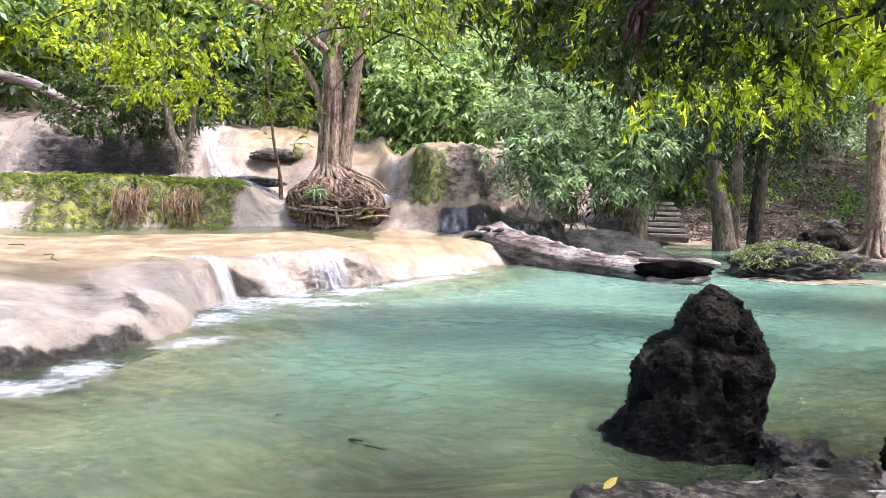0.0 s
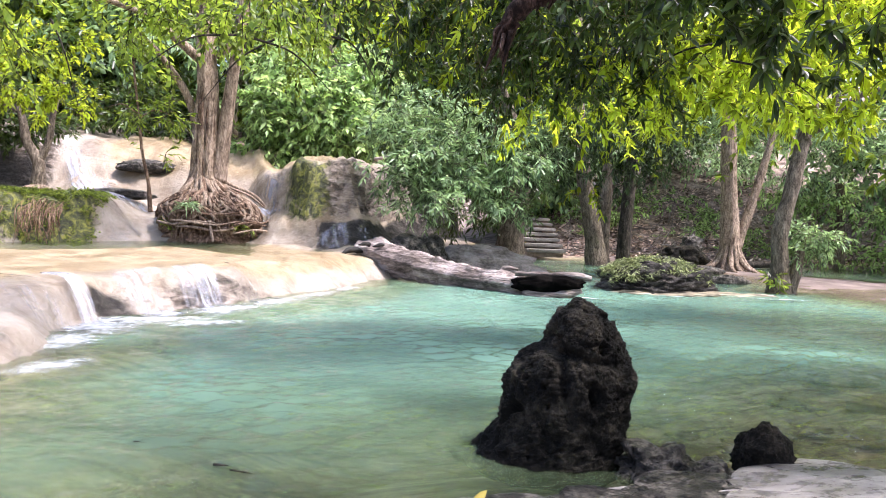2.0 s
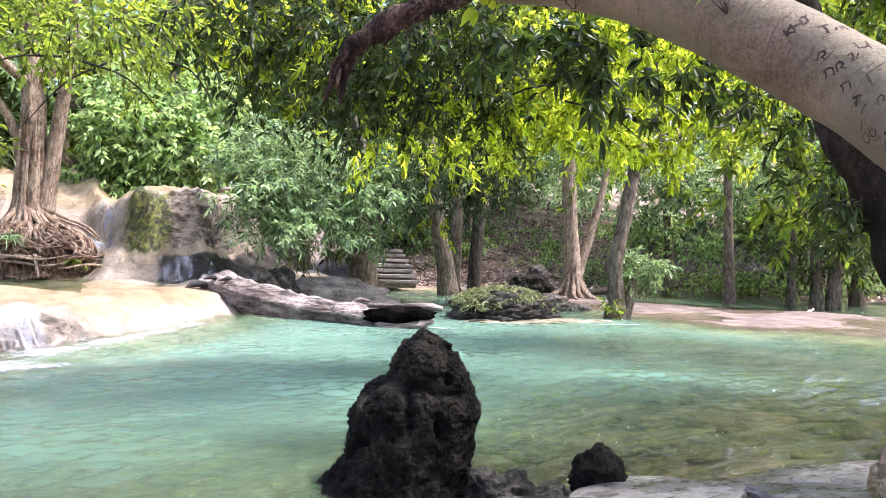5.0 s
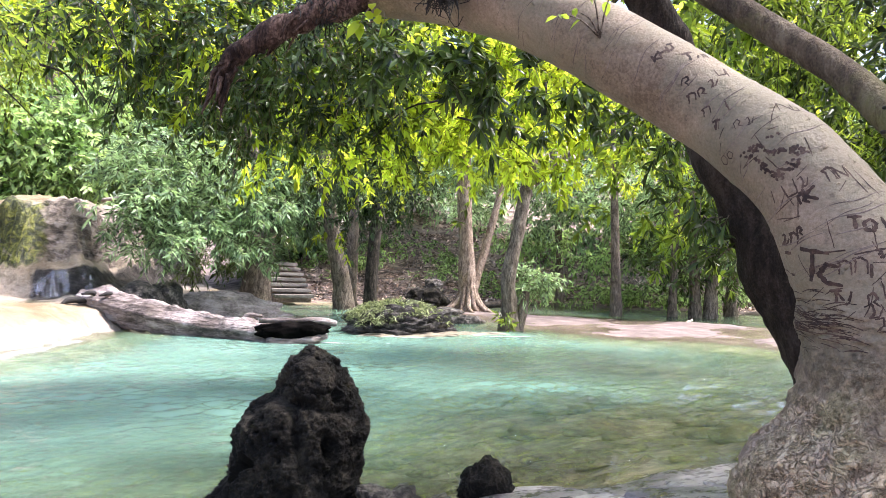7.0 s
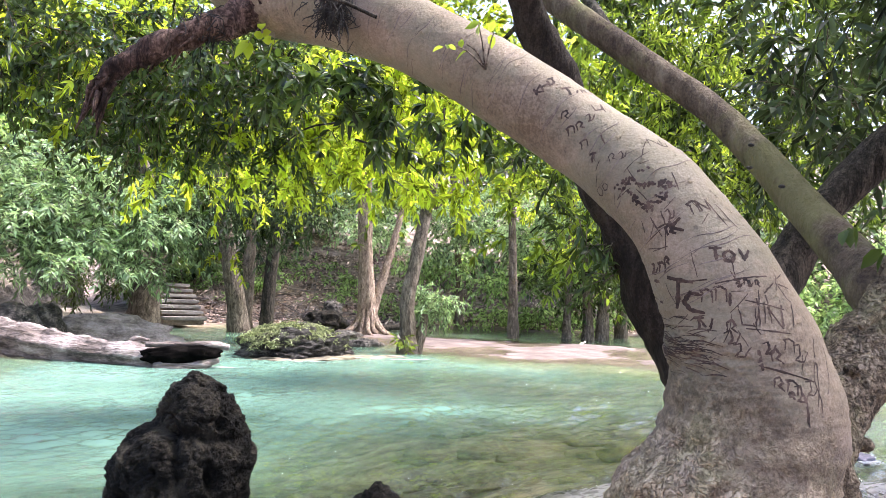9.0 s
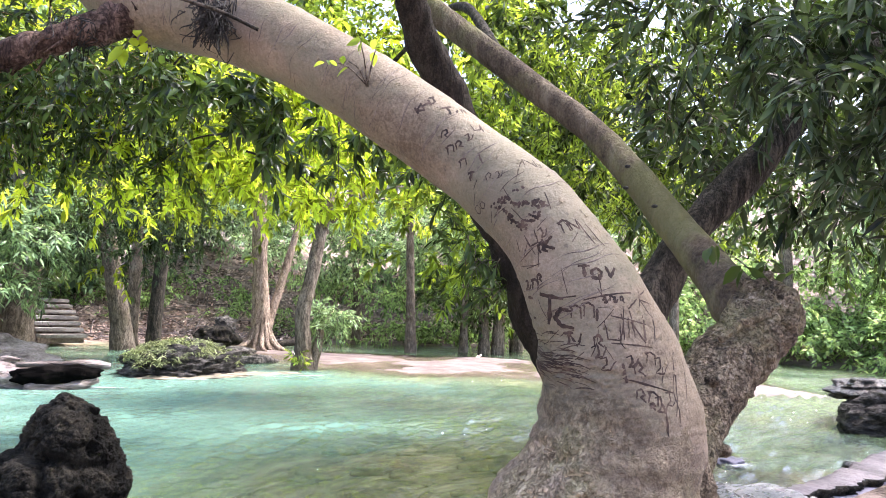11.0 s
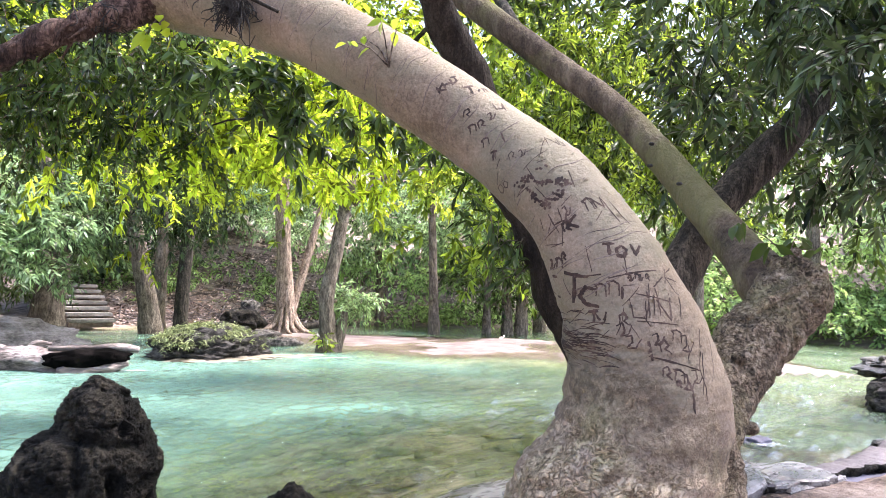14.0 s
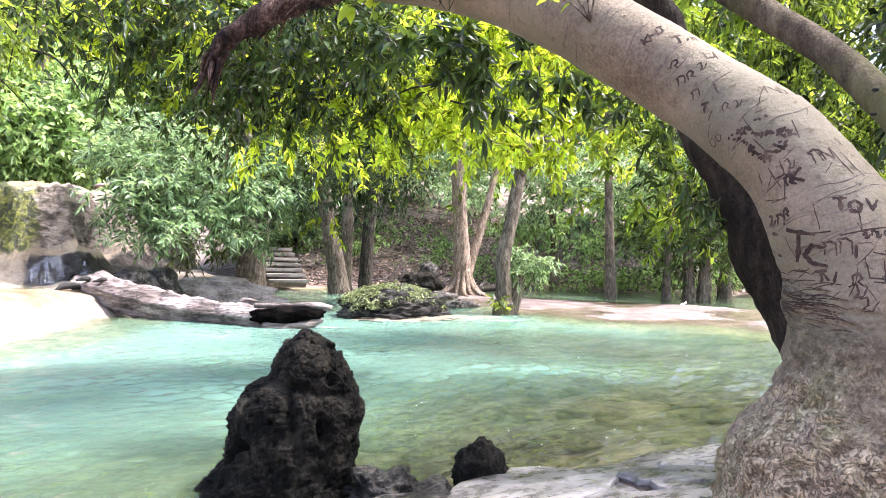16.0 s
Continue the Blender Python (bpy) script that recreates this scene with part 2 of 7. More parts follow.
def cascade_mat():
    """White water in streaks along its run (attribute: how thick, place across, place along)."""
    n = Nodes("white cascade")
    att = n.add("ShaderNodeAttribute")
    att.attribute_name = "run"
    sep = n.add("ShaderNodeSeparateColor", Color=att.outputs["Color"])
    v = n.add("ShaderNodeCombineXYZ", X=n.math("MULTIPLY", sep.outputs[1], 10.0), Y=n.math("MULTIPLY", sep.outputs[2], 10.0)).outputs[0]
    def along(sx, sy):
        m = n.add("ShaderNodeVectorMath")
        m.operation = "MULTIPLY"
        n.put(m, "i0", v)
        n.put(m, "i1", (sx, sy, 1))
        return m.outputs[0]
    strand, wide = n.noise(1.0, 5, 0.65, along(16, 1.6), 0.4), n.noise(1.0, 4, 0.6, along(3.0, 0.9), 0.5)
    k = n.math("ADD", n.math("ADD", n.math("MULTIPLY", strand, 0.65), n.math("MULTIPLY", wide, 0.5)), n.math("MULTIPLY", n.math("ADD", sep.outputs[0], -0.5), 0.55))
    p = n.add("ShaderNodeBsdfPrincipled", Roughness=0.35, Normal=n.bump(strand, 0.6, 0.03))
    n.put(p, "Base Color", (0.44, 0.47, 0.55, 1))
    clear = n.add("ShaderNodeBsdfTransparent")
    mx = n.add("ShaderNodeMixShader", i0=n.grey(k, 0.50, 0.78, 0.0, 0.82))
    n.t.links.new(clear.outputs[0], mx.inputs[1])
    n.t.links.new(p.outputs[0], mx.inputs[2])
    return n.finish(mx.outputs[0])


def white_water(name, attribute, lo, hi, scale, most=0.9, stretch=(1, 1, 1)):
    """Broken white water: noise eats holes into it, and it thins out at its edges."""
    n = Nodes(name)
    st = n.noise(scale, 6, 0.7, n.stretch(*stretch))
    if attribute:
        att = n.add("ShaderNodeAttribute")
        att.attribute_name = attribute
        sep = n.add("ShaderNodeSeparateColor", Color=att.outputs["Color"])
        st = n.math("ADD", st, n.math("MULTIPLY", n.math("ADD", sep.outputs[0], -0.55), 0.5))
    p = n.add("ShaderNodeBsdfPrincipled", Roughness=0.4)
    n.put(p, "Base Color", (0.56, 0.60, 0.63, 1))
    clear = n.add("ShaderNodeBsdfTransparent")
    mx = n.add("ShaderNodeMixShader", i0=n.grey(st, lo, hi, 0.0, most))
    n.t.links.new(clear.outputs[0], mx.inputs[1])
    n.t.links.new(p.outputs[0], mx.inputs[2])
    return n.finish(mx.outputs[0])


M_TRAV = travertine()
M_WATER = water_mat()
M_FALL = cascade_mat()
M_FILM = white_water("foam film", "thick", 0.34, 0.78, 7, 0.85)
M_DEADLEAF = leaf_mat("dead leaves", (0.20, 0.14, 0.11), (0.62, 0.49, 0.42), (0.32, 0.21, 0.14), 0.15, 0.7)
M_GROUND = rough_mat("leaf litter and soil", (0.08, 0.06, 0.05), (0.30, 0.232, 0.197), (0.46, 0.375, 0.33), 1.8, 16, 0.95, 0.08, 1.0, stain=(0.28, 0.226, 0.197), gloss=0.15)
M_BED = rough_mat("olive brown pool bed", (0.05, 0.044, 0.03), (0.225, 0.196, 0.135), (0.42, 0.365, 0.265), 2.2, 7, 0.7, 0.03, 0.8, stretch=(0.5, 1.3, 1), stain=(0.08, 0.067, 0.045))
M_SUNK = rough_mat("brown algae stone", (0.05, 0.04, 0.025), (0.17, 0.14, 0.085), (0.34, 0.285, 0.19), 3.5, 12, 0.7, 0.03, 0.8)
M_SAND = rough_mat("pale pink lime sand", (0.085, 0.064, 0.056), (0.15, 0.116, 0.103), (0.23, 0.182, 0.165), 1.6, 9, 0.75, 0.02, 0.6)
M_ROCK = rough_mat("dark pitted tufa", (0.0015, 0.0014, 0.0012), (0.011, 0.0098, 0.0075), (0.062, 0.054, 0.04), 5.0, 42, 0.8, 0.05, 1.0, gloss=0.16)
M_SHORE = rough_mat("layered grey shore rock", (0.008, 0.0075, 0.007), (0.045, 0.041, 0.038), (0.15, 0.138, 0.128), 4.0, 20, 0.8, 0.06, 1.0, stretch=(1, 1, 3), gloss=0.2)
M_LEDGE = rough_mat("wet grey ledge rock", (0.007, 0.0065, 0.0055), (0.048, 0.043, 0.037), (0.22, 0.195, 0.17), 7.0, 28, 0.36, 0.04, 1.0)
M_SLAB = rough_mat("wet pale grey slab", (0.05, 0.045, 0.043), (0.235, 0.212, 0.205), (0.43, 0.395, 0.385), 2.2, 10, 0.3, 0.02, 0.6, stretch=(0.6, 1.4, 1), stain=(0.05, 0.045, 0.042), gloss=0.6)
M_PATH = rough_mat("pale violet grey lime crust", (0.06, 0.058, 0.083), (0.125, 0.12, 0.165), (0.19, 0.182, 0.242), 2.0, 22, 0.7, 0.015, 0.7)
M_RIM = rough_mat("pale pink lime crust of the rim", (0.06, 0.05, 0.052), (0.13, 0.109, 0.114), (0.20, 0.172, 0.18), 3.0, 24, 0.65, 0.015, 0.7)
M_LOG = rough_mat("bleached driftwood", (0.04, 0.031, 0.026), (0.22, 0.18, 0.165), (0.46, 0.40, 0.38), 3.0, 16, 0.85, 0.06, 1.0, stretch=(0.3, 0.6, 1.6), stain=(0.10, 0.078, 0.066))
# Near-black colour that stands for the shade inside the log's hollow.
M_HOLLOW = rough_mat("black painted shade of the hollow", (0.0008, 0.0008, 0.0008), (0.003, 0.0027, 0.0025), (0.012, 0.01, 0.009), 3, 20, 0.95, 0.02, 1.0, gloss=0.02)
M_BLACKWOOD = rough_mat("near-black wood", (0.004, 0.004, 0.004), (0.014, 0.012, 0.011), (0.05, 0.045, 0.04), 3, 20, 0.75, 0.02, 1.0)
M_CARVED = carved_bark()
M_SCAR = rough_mat("ring scar in bark", (0.07, 0.05, 0.04), (0.13, 0.10, 0.08), (0.22, 0.18, 0.15), 20, 90, 0.85, 0.004, 0.5)
M_CUT = rough_mat("dark cuts and painted crease shade", (0.016, 0.009, 0.007), (0.05, 0.03, 0.022), (0.11, 0.073, 0.055), 20, 90, 0.85, 0.004, 0.5)
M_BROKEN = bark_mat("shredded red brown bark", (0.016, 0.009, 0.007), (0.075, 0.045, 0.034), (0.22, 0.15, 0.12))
M_BARKROUGH = flake_bark("flaking brown bark", (0.07, 0.05, 0.034), (0.25, 0.19, 0.13), (0.46, 0.37, 0.265), (0.27, 0.235, 0.135))
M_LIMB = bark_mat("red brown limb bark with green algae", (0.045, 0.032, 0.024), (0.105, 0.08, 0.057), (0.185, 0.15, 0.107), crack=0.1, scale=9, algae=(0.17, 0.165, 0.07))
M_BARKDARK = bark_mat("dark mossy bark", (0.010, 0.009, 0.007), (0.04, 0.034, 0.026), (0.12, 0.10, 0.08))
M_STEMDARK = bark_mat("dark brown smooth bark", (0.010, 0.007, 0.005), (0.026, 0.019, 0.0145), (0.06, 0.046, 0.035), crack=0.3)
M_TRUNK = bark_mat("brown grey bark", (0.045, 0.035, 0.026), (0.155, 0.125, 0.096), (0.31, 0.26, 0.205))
M_TAN = bark_mat("tan fluted bark", (0.10, 0.07, 0.05), (0.30, 0.228, 0.17), (0.50, 0.40, 0.315))
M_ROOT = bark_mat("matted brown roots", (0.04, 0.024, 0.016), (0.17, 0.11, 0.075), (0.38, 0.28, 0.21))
M_STEP = rough_mat("weathered concrete", (0.10, 0.092, 0.08), (0.20, 0.186, 0.165), (0.30, 0.285, 0.26), 1.5, 18, 0.9, 0.01, 0.5)
M_SHELF = rough_mat("grey lime shelf", (0.09, 0.078, 0.07), (0.27, 0.235, 0.215), (0.46, 0.41, 0.39), 2.2, 14, 0.6, 0.04, 1.0, stretch=(1, 1, 2))
# LIT and DARK also carry sunlight and shade painted into the leaf colour.
M_LEAF_LIT = leaf_mat("yellow green and sun-painted leaves", (0.10, 0.165, 0.018), (0.30, 0.385, 0.05), (0.86, 0.98, 0.06), 0.64, 0.36)
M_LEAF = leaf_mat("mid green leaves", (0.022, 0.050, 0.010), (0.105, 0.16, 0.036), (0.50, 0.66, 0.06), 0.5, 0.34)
M_LEAF_DARK = leaf_mat("deep green and shade-painted leaves", (0.008, 0.018, 0.005), (0.045, 0.075, 0.022), (0.17, 0.26, 0.03), 0.28, 0.30)
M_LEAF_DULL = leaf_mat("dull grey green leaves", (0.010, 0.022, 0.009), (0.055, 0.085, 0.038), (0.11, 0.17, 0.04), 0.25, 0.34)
M_LEAF_BLUE = leaf_mat("pale blue green leaves", (0.05, 0.105, 0.05), (0.27, 0.385, 0.215), (0.42, 0.60, 0.22), 0.42, 0.34)
M_LEAF_PALE = leaf_mat("broad pale green leaves", (0.07, 0.14, 0.045), (0.30, 0.42, 0.19), (0.60, 0.82, 0.26), 0.5, 0.4)
M_MOSS = leaf_mat("moss and fern", (0.05, 0.08, 0.012), (0.20, 0.25, 0.04), (0.32, 0.42, 0.06), 0.35, 0.7)
M_LEAF_YELLOW = leaf_mat("yellow fallen leaf", (0.45, 0.34, 0.06), (0.68, 0.58, 0.16), (0.5, 0.4, 0.08), 0.2, 0.5)
M_FERN = leaf_mat("dusty grey green fern", (0.08, 0.10, 0.04), (0.30, 0.34, 0.17), (0.34, 0.42, 0.14), 0.3, 0.6)
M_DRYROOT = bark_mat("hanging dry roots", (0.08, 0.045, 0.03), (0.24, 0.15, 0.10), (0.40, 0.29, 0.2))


# ---- shape helpers ----
def part(name, mesh, material, parent=None, label="", smooth=True):
    """One mesh object under a thing, from a bmesh or a mesh."""
    if isinstance(mesh, bmesh.types.BMesh):
        me = bpy.data.meshes.new(name)
        mesh.to_mesh(me)
        mesh.free()
    else:
        me = mesh
    if not me.materials:
        me.materials.append(material)
    if smooth:
        me.polygons.foreach_set("use_smooth", [True] * len(me.polygons))
    ob = new(name, me)
    if parent:
        ob.parent = parent
    if label:
        ob["label"] = label
    return ob


def raw_mesh(name, verts, faces, smooth=True):
    me = bpy.data.meshes.new(name)
    verts, faces = np.asarray(verts, np.float32), np.asarray(faces, np.int32)
    n = faces.shape[1]
    me.vertices.add(len(verts))
    me.vertices.foreach_set("co", verts.ravel())
    me.loops.add(faces.size)
    me.loops.foreach_set("vertex_index", faces.ravel())
    me.polygons.add(len(faces))
    me.polygons.foreach_set("loop_start", np.arange(0, faces.size, n, dtype=np.int32))
    me.update(calc_edges=True)
    me.validate()
    return me


def empty(name, at=(0, 0, 0)):
    ob = new(name)
    ob.location = at
    return ob


def vnoise(p, scale, octaves=4, seed=0.0):
    """Fractal noise for an array of points."""
    out = np.empty(len(p))
    for i, q in enumerate(p):
        out[i] = noise.fractal(Vector((q[0] * scale + seed, q[1] * scale + 7.3, q[2] * scale - seed)), 0.9, 2.0, octaves)
    return out


def smooth_line(points, radii, steps):
    """Catmull-Rom through the points, with radii."""
    p = np.array(points, float)
    r = np.array(radii, float)
    p = np.vstack([2 * p[0] - p[1], p, 2 * p[-1] - p[-2]])
    out, rad = [], []
    for i in range(1, len(p) - 2):
        for s in range(steps):
            t = s / steps
            a, b, c, d = p[i - 1], p[i], p[i + 1], p[i + 2]
            out.append(0.5 * (2 * b + (c - a) * t + (2 * a - 5 * b + 4 * c - d) * t * t + (3 * b - a - 3 * c + d) * t**3))
            rad.append(r[i - 1] + (r[i] - r[i - 1]) * (t * t * (3 - 2 * t)))
    out.append(p[-2])
    rad.append(r[-1])
    return np.array(out), np.array(rad)


def tube_mesh(name, points, radii, steps=6, sides=10, rough=0.0, scale=3.0, seed=0.0, flute=0.0, lobes=5, shape=None):
    """A limb: a swept tube with uneven, closed ends. flute: ribs along it. shape(s, phi) scales the radius."""
    line, rad = smooth_line(points, radii, steps)
    tan = np.gradient(line, axis=0)
    tan /= np.linalg.norm(tan, axis=1)[:, None] + 1e-9
    side = np.cross(tan[0], (0.31, 0.2, 0.93) if abs(tan[0][2]) < 0.9 else (1, 0, 0))
    side /= np.linalg.norm(side)
    verts = []
    for i, (c, r, t) in enumerate(zip(line, rad, tan)):
        side = side - t * side.dot(t)
        side /= np.linalg.norm(side)
        up = np.cross(t, side)
        s = i / (len(line) - 1)
        for k in range(sides):
            a = 2 * math.pi * k / sides
            d = side * math.cos(a) + up * math.sin(a)
            q = 1.0 + flute * (1 - s) ** 2 * math.sin(lobes * a + seed + 3 * s)
            if rough:
                w = c + d * r
                q += rough * noise.fractal(Vector((w[0] * scale + seed, w[1] * scale, w[2] * scale * 0.5)), 0.9, 2.0, 4)
            if shape:
                q *= shape(s, a)
            verts.append(c + d * r * q)
    n = len(line)
    faces = []
    for i in range(n - 1):
        for k in range(sides):
            k2 = (k + 1) % sides
            faces.append((i * sides + k, i * sides + k2, (i + 1) * sides + k2, (i + 1) * sides + k))
    verts += [line[0], line[-1]]
    a, b = len(verts) - 2, len(verts) - 1
    for k in range(sides):
        k2 = (k + 1) % sides
        faces.append((a, k2, k, a))
        faces.append((b, (n - 1) * sides + k, (n - 1) * sides + k2, b))
    return join_meshes(name, [(np.array(verts), [f[:3] if f[0] == f[3] else f for f in faces])])


def join_meshes(name, items):
    """One mesh out of (verts, faces) pairs with faces of any size."""
    vs, fs, base = [], [], 0
    for v, f in items:
        vs.extend(map(tuple, v))
        fs.extend(tuple(i + base for i in q) for q in f)
        base += len(v)
    me = bpy.data.meshes.new(name)
    me.from_pydata(vs, [], fs)
    me.update()
    return me


def leaf_cloud(name, base, ways, length, width, curve=0.25, seed=0, fine=False):
    """Many leaves: from base points along their ways, folded along the midrib and bent down."""
    rng = np.random.default_rng(seed)
    n = len(base)
    ways = ways / (np.linalg.norm(ways, axis=1)[:, None] + 1e-9)
    up = rng.normal(0, 0.75, (n, 3)) + (0, 0, 1)
    side = np.cross(ways, up)
    side /= np.linalg.norm(side, axis=1)[:, None] + 1e-9
    nor = np.cross(side, ways)
    L = (length * rng.uniform(0.65, 1.25, n))[:, None]
    W = (width * rng.uniform(0.75, 1.2, n))[:, None] * 0.5
    drop = np.array((0, 0, -1.0)) * L * curve
    if not fine:
        v = np.stack([base, base + ways * L * 0.45 + side * W + nor * W * 0.35 + drop * 0.2, base + ways * L + drop, base + ways * L * 0.45 - side * W + nor * W * 0.35 + drop * 0.2], 1)
        f = np.array([[0, 1, 2], [0, 2, 3]])
        k = 4
    else:
        m1, m2 = base + ways * L * 0.3 + drop * 0.08, base + ways * L * 0.65 + drop * 0.4
        v = np.stack([base, m1 + side * W * 0.9 + nor * W * 0.3, m1, m1 - side * W * 0.9 + nor * W * 0.3, m2 + side * W * 0.85 + nor * W * 0.3, m2, m2 - side * W * 0.85 + nor * W * 0.3, base + ways * L + drop], 1)
        f = np.array([[0, 1, 2], [0, 2, 3], [1, 4, 5], [1, 5, 2], [2, 5, 6], [2, 6, 3], [4, 7, 5], [5, 7, 6]])
        k = 8
    faces = (f[None] + (np.arange(n) * k)[:, None, None]).reshape(-1, 3)
    return raw_mesh(name, v.reshape(-1, 3), faces)


def signed(px, py, line):
    """Distance from a line in plan, positive on its left side (ahead of a line that runs to the right)."""
    best = np.full(px.shape, 1e9)
    sign = np.ones(px.shape)
    for (ax, ay), (bx, by) in zip(line[:-1], line[1:]):
        ex, ey = bx - ax, by - ay
        t = np.clip(((px - ax) * ex + (py - ay) * ey) / (ex * ex + ey * ey), 0, 1)
        dx, dy = px - ax - t * ex, py - ay - t * ey
        d = np.hypot(dx, dy)
        s = np.where(ex * dy - ey * dx >= 0, 1.0, -1.0)
        closer = d < best - 1e-9
        best, sign = np.where(closer, d, best), np.where(closer, s, sign)
    return best * sign


def ease(x, a, b):
    t = np.clip((x - a) / (b - a), 0, 1)
    return t * t * (3 - 2 * t)


def sprays(blobs, twig, leaves, droop=0.12, seed=0, clumps=14, spread=0.3, sag=0.18, hang=0.1, fan=1.0):
    """Leafy twigs in clumps inside ellipsoids (x, y, z, rx, ry, rz, twigs): leaf bases, leaf ways, and the twigs' own lines."""
    rng = np.random.default_rng(seed)
    B, W, T = [], [], []
    for x, y, z, rx, ry, rz, n in blobs:
        k = max(3, int(clumps * n / 200))
        c = rng.normal(0, 1, (k, 3))
        c *= (rng.uniform(0.15, 1, k) ** 0.45 / np.linalg.norm(c, axis=1))[:, None]
        own = c[rng.integers(0, k, n)]
        p0 = own + rng.normal(0, spread, (n, 3)) * (0.8, 0.8, 0.6)
        out = own * 0.6 + rng.normal(0, 0.6, (n, 3))
        out[:, 2] -= droop
        out /= np.linalg.norm(out, axis=1)[:, None]
        p0 = np.array((x, y, z)) + p0 * (rx, ry, rz)
        ln = twig * rng.uniform(0.6, 1.35, (n, 1))
        at = lambda t: p0 + out * ln * t + np.array((0, 0, -sag)) * ln * t * t
        T.append(np.stack([at(t) for t in (0.0, 0.35, 0.7, 1.0)], 1))
        side = np.cross(out, rng.normal(0, 0.3, (n, 3)) + (0, 0, 1))
        side /= np.linalg.norm(side, axis=1)[:, None] + 1e-9
        for j in range(leaves):
            t = 0.12 + 0.88 * (j + rng.uniform(0, 0.7, (n, 1))) / leaves
            tan = out + np.array((0, 0, -2 * sag)) * t
            tan /= np.linalg.norm(tan, axis=1)[:, None]
            s = (1 if j % 2 else -1) * fan * (1.1 - 0.8 * t)
            B.append(at(t))
            W.append(tan * 0.7 + side * s + rng.normal(0, 0.28, (n, 3)) + (0, 0, -hang))
    return np.vstack(B), np.vstack(W), np.vstack(T)


def twig_mesh(name, lines, radius):
    """Three-sided tapering twigs along short lines of points."""
    n, m, _ = lines.shape
    tan = lines[:, -1] - lines[:, 0]
    a = np.cross(tan, (0.3, 0.9, 0.31))
    a /= np.linalg.norm(a, axis=1)[:, None] + 1e-9
    b = np.cross(tan, a)
    b /= np.linalg.norm(b, axis=1)[:, None] + 1e-9
    rings = []
    for i in range(m):
        r = radius * (1 - 0.75 * i / (m - 1))
        for k in range(3):
            g = 2 * math.pi * k / 3
            rings.append(lines[:, i] + (a * math.cos(g) + b * math.sin(g)) * r)
    v = np.stack(rings, 1)
    f = []
    for i in range(m - 1):
        for k in range(3):
            k2 = (k + 1) % 3
            f.append((i * 3 + k, i * 3 + k2, i * 3 + 3 + k2, i * 3 + 3 + k))
    f = (np.array(f)[None] + (np.arange(n) * m * 3)[:, None, None]).reshape(-1, 4)
    return raw_mesh(name, v.reshape(-1, 3), f)


def crown_of(ob, blobs, leaf, length, width, twig=0.6, leaves=9, seed=0, fine=False, bark=None, twig_r=0.006, curve=0.16, name="crown", **more):
    """Gives a thing its crown: a mesh of leaves and a mesh of twigs, in the thing's own axes."""
    at = np.array(ob.location)
    B, W, T = sprays([(b[0] - at[0], b[1] - at[1], b[2] - at[2], *b[3:]) for b in blobs], twig, leaves, seed=seed, **more)
    part(name, leaf_cloud(name, B, W, length, width, curve, seed, fine), leaf, ob, smooth=False)["kind"] = "stuff"
    part("twig_mass", twig_mesh("twig_mass", T, twig_r), bark or M_TRUNK, ob)["kind"] = "stuff"


def pendants(blobs, length, seed=0, nodes=5, per=6, share=0.45, lean_out=0.5):
    """Hanging strands inside ellipsoids (x, y, z, rx, ry, rz, amount), with a bunch of leaves at each node: leaf bases, ways and strand lines."""
    rng = np.random.default_rng(seed)
    B, W, T = [], [], []
    for x, y, z, rx, ry, rz, amount in blobs:
        n = max(2, int(amount * share))
        c = rng.normal(0, 1, (n, 3))
        c *= (rng.uniform(0.1, 1, n) ** 0.4 / np.linalg.norm(c, axis=1))[:, None]
        p0 = np.array((x, y, z)) + c * (rx, ry, rz)
        out = c * lean_out + rng.normal(0, 0.5, (n, 3)) + (0, 0, -0.15)
        out /= np.linalg.norm(out, axis=1)[:, None]
        ln = length * rng.uniform(0.5, 1.5, (n, 1))
        at = lambda t: p0 + out * ln * t + np.array((0, 0, -0.28)) * ln * t * t
        T.append(np.stack([at(t) for t in (0.0, 0.35, 0.7, 1.0)], 1))
        for j in range(nodes):
            t = np.clip((j + 0.6 + rng.uniform(-0.25, 0.25, (n, 1))) / nodes, 0, 1)
            tan = out + np.array((0, 0, -0.56)) * t
            tan = tan / np.linalg.norm(tan, axis=1)[:, None] + rng.normal(0, 0.45, (n, 3))
            for _ in range(per):
                B.append(at(t) + rng.normal(0, 0.012, (n, 3)))
                W.append(tan * 0.55 + rng.normal(0, 0.62, (n, 3)) + (0, 0, -0.14))
    return np.vstack(B), np.vstack(W), np.vstack(T)


def hanging_crown(ob, blobs, leaf, length, width, strand=0.6, seed=0, bark=None, strand_r=0.005, **more):
    """Gives a tree a crown of hanging strands with bunched leaves."""
    at = np.array(ob.location)
    B, W, T = pendants([(b[0] - at[0], b[1] - at[1], b[2] - at[2], *b[3:]) for b in blobs], strand, seed, **more)
    part("crown", leaf_cloud("crown", B, W, length, width, 0.22, seed, True), leaf, ob, smooth=False)["kind"] = "stuff"
    part("twig_mass", twig_mesh("twig_mass", T, strand_r), bark or M_BARKDARK, ob)["kind"] = "stuff"


# ---- the lie of the land ----
DAM = [(-30, 0.0), (-6.5, 3.0), (-3.7, 5.0), (-3.15, 6.3), (-2.95, 7.2), (-3.2, 8.3), (-2.88, 9.6), (-2.15, 10.5), (-1.3, 11.75), (-0.3, 13.2), (0.45, 14.4), (1.1, 15.8), (2.6, 17.6), (5.0, 22.0), (6, 60)]
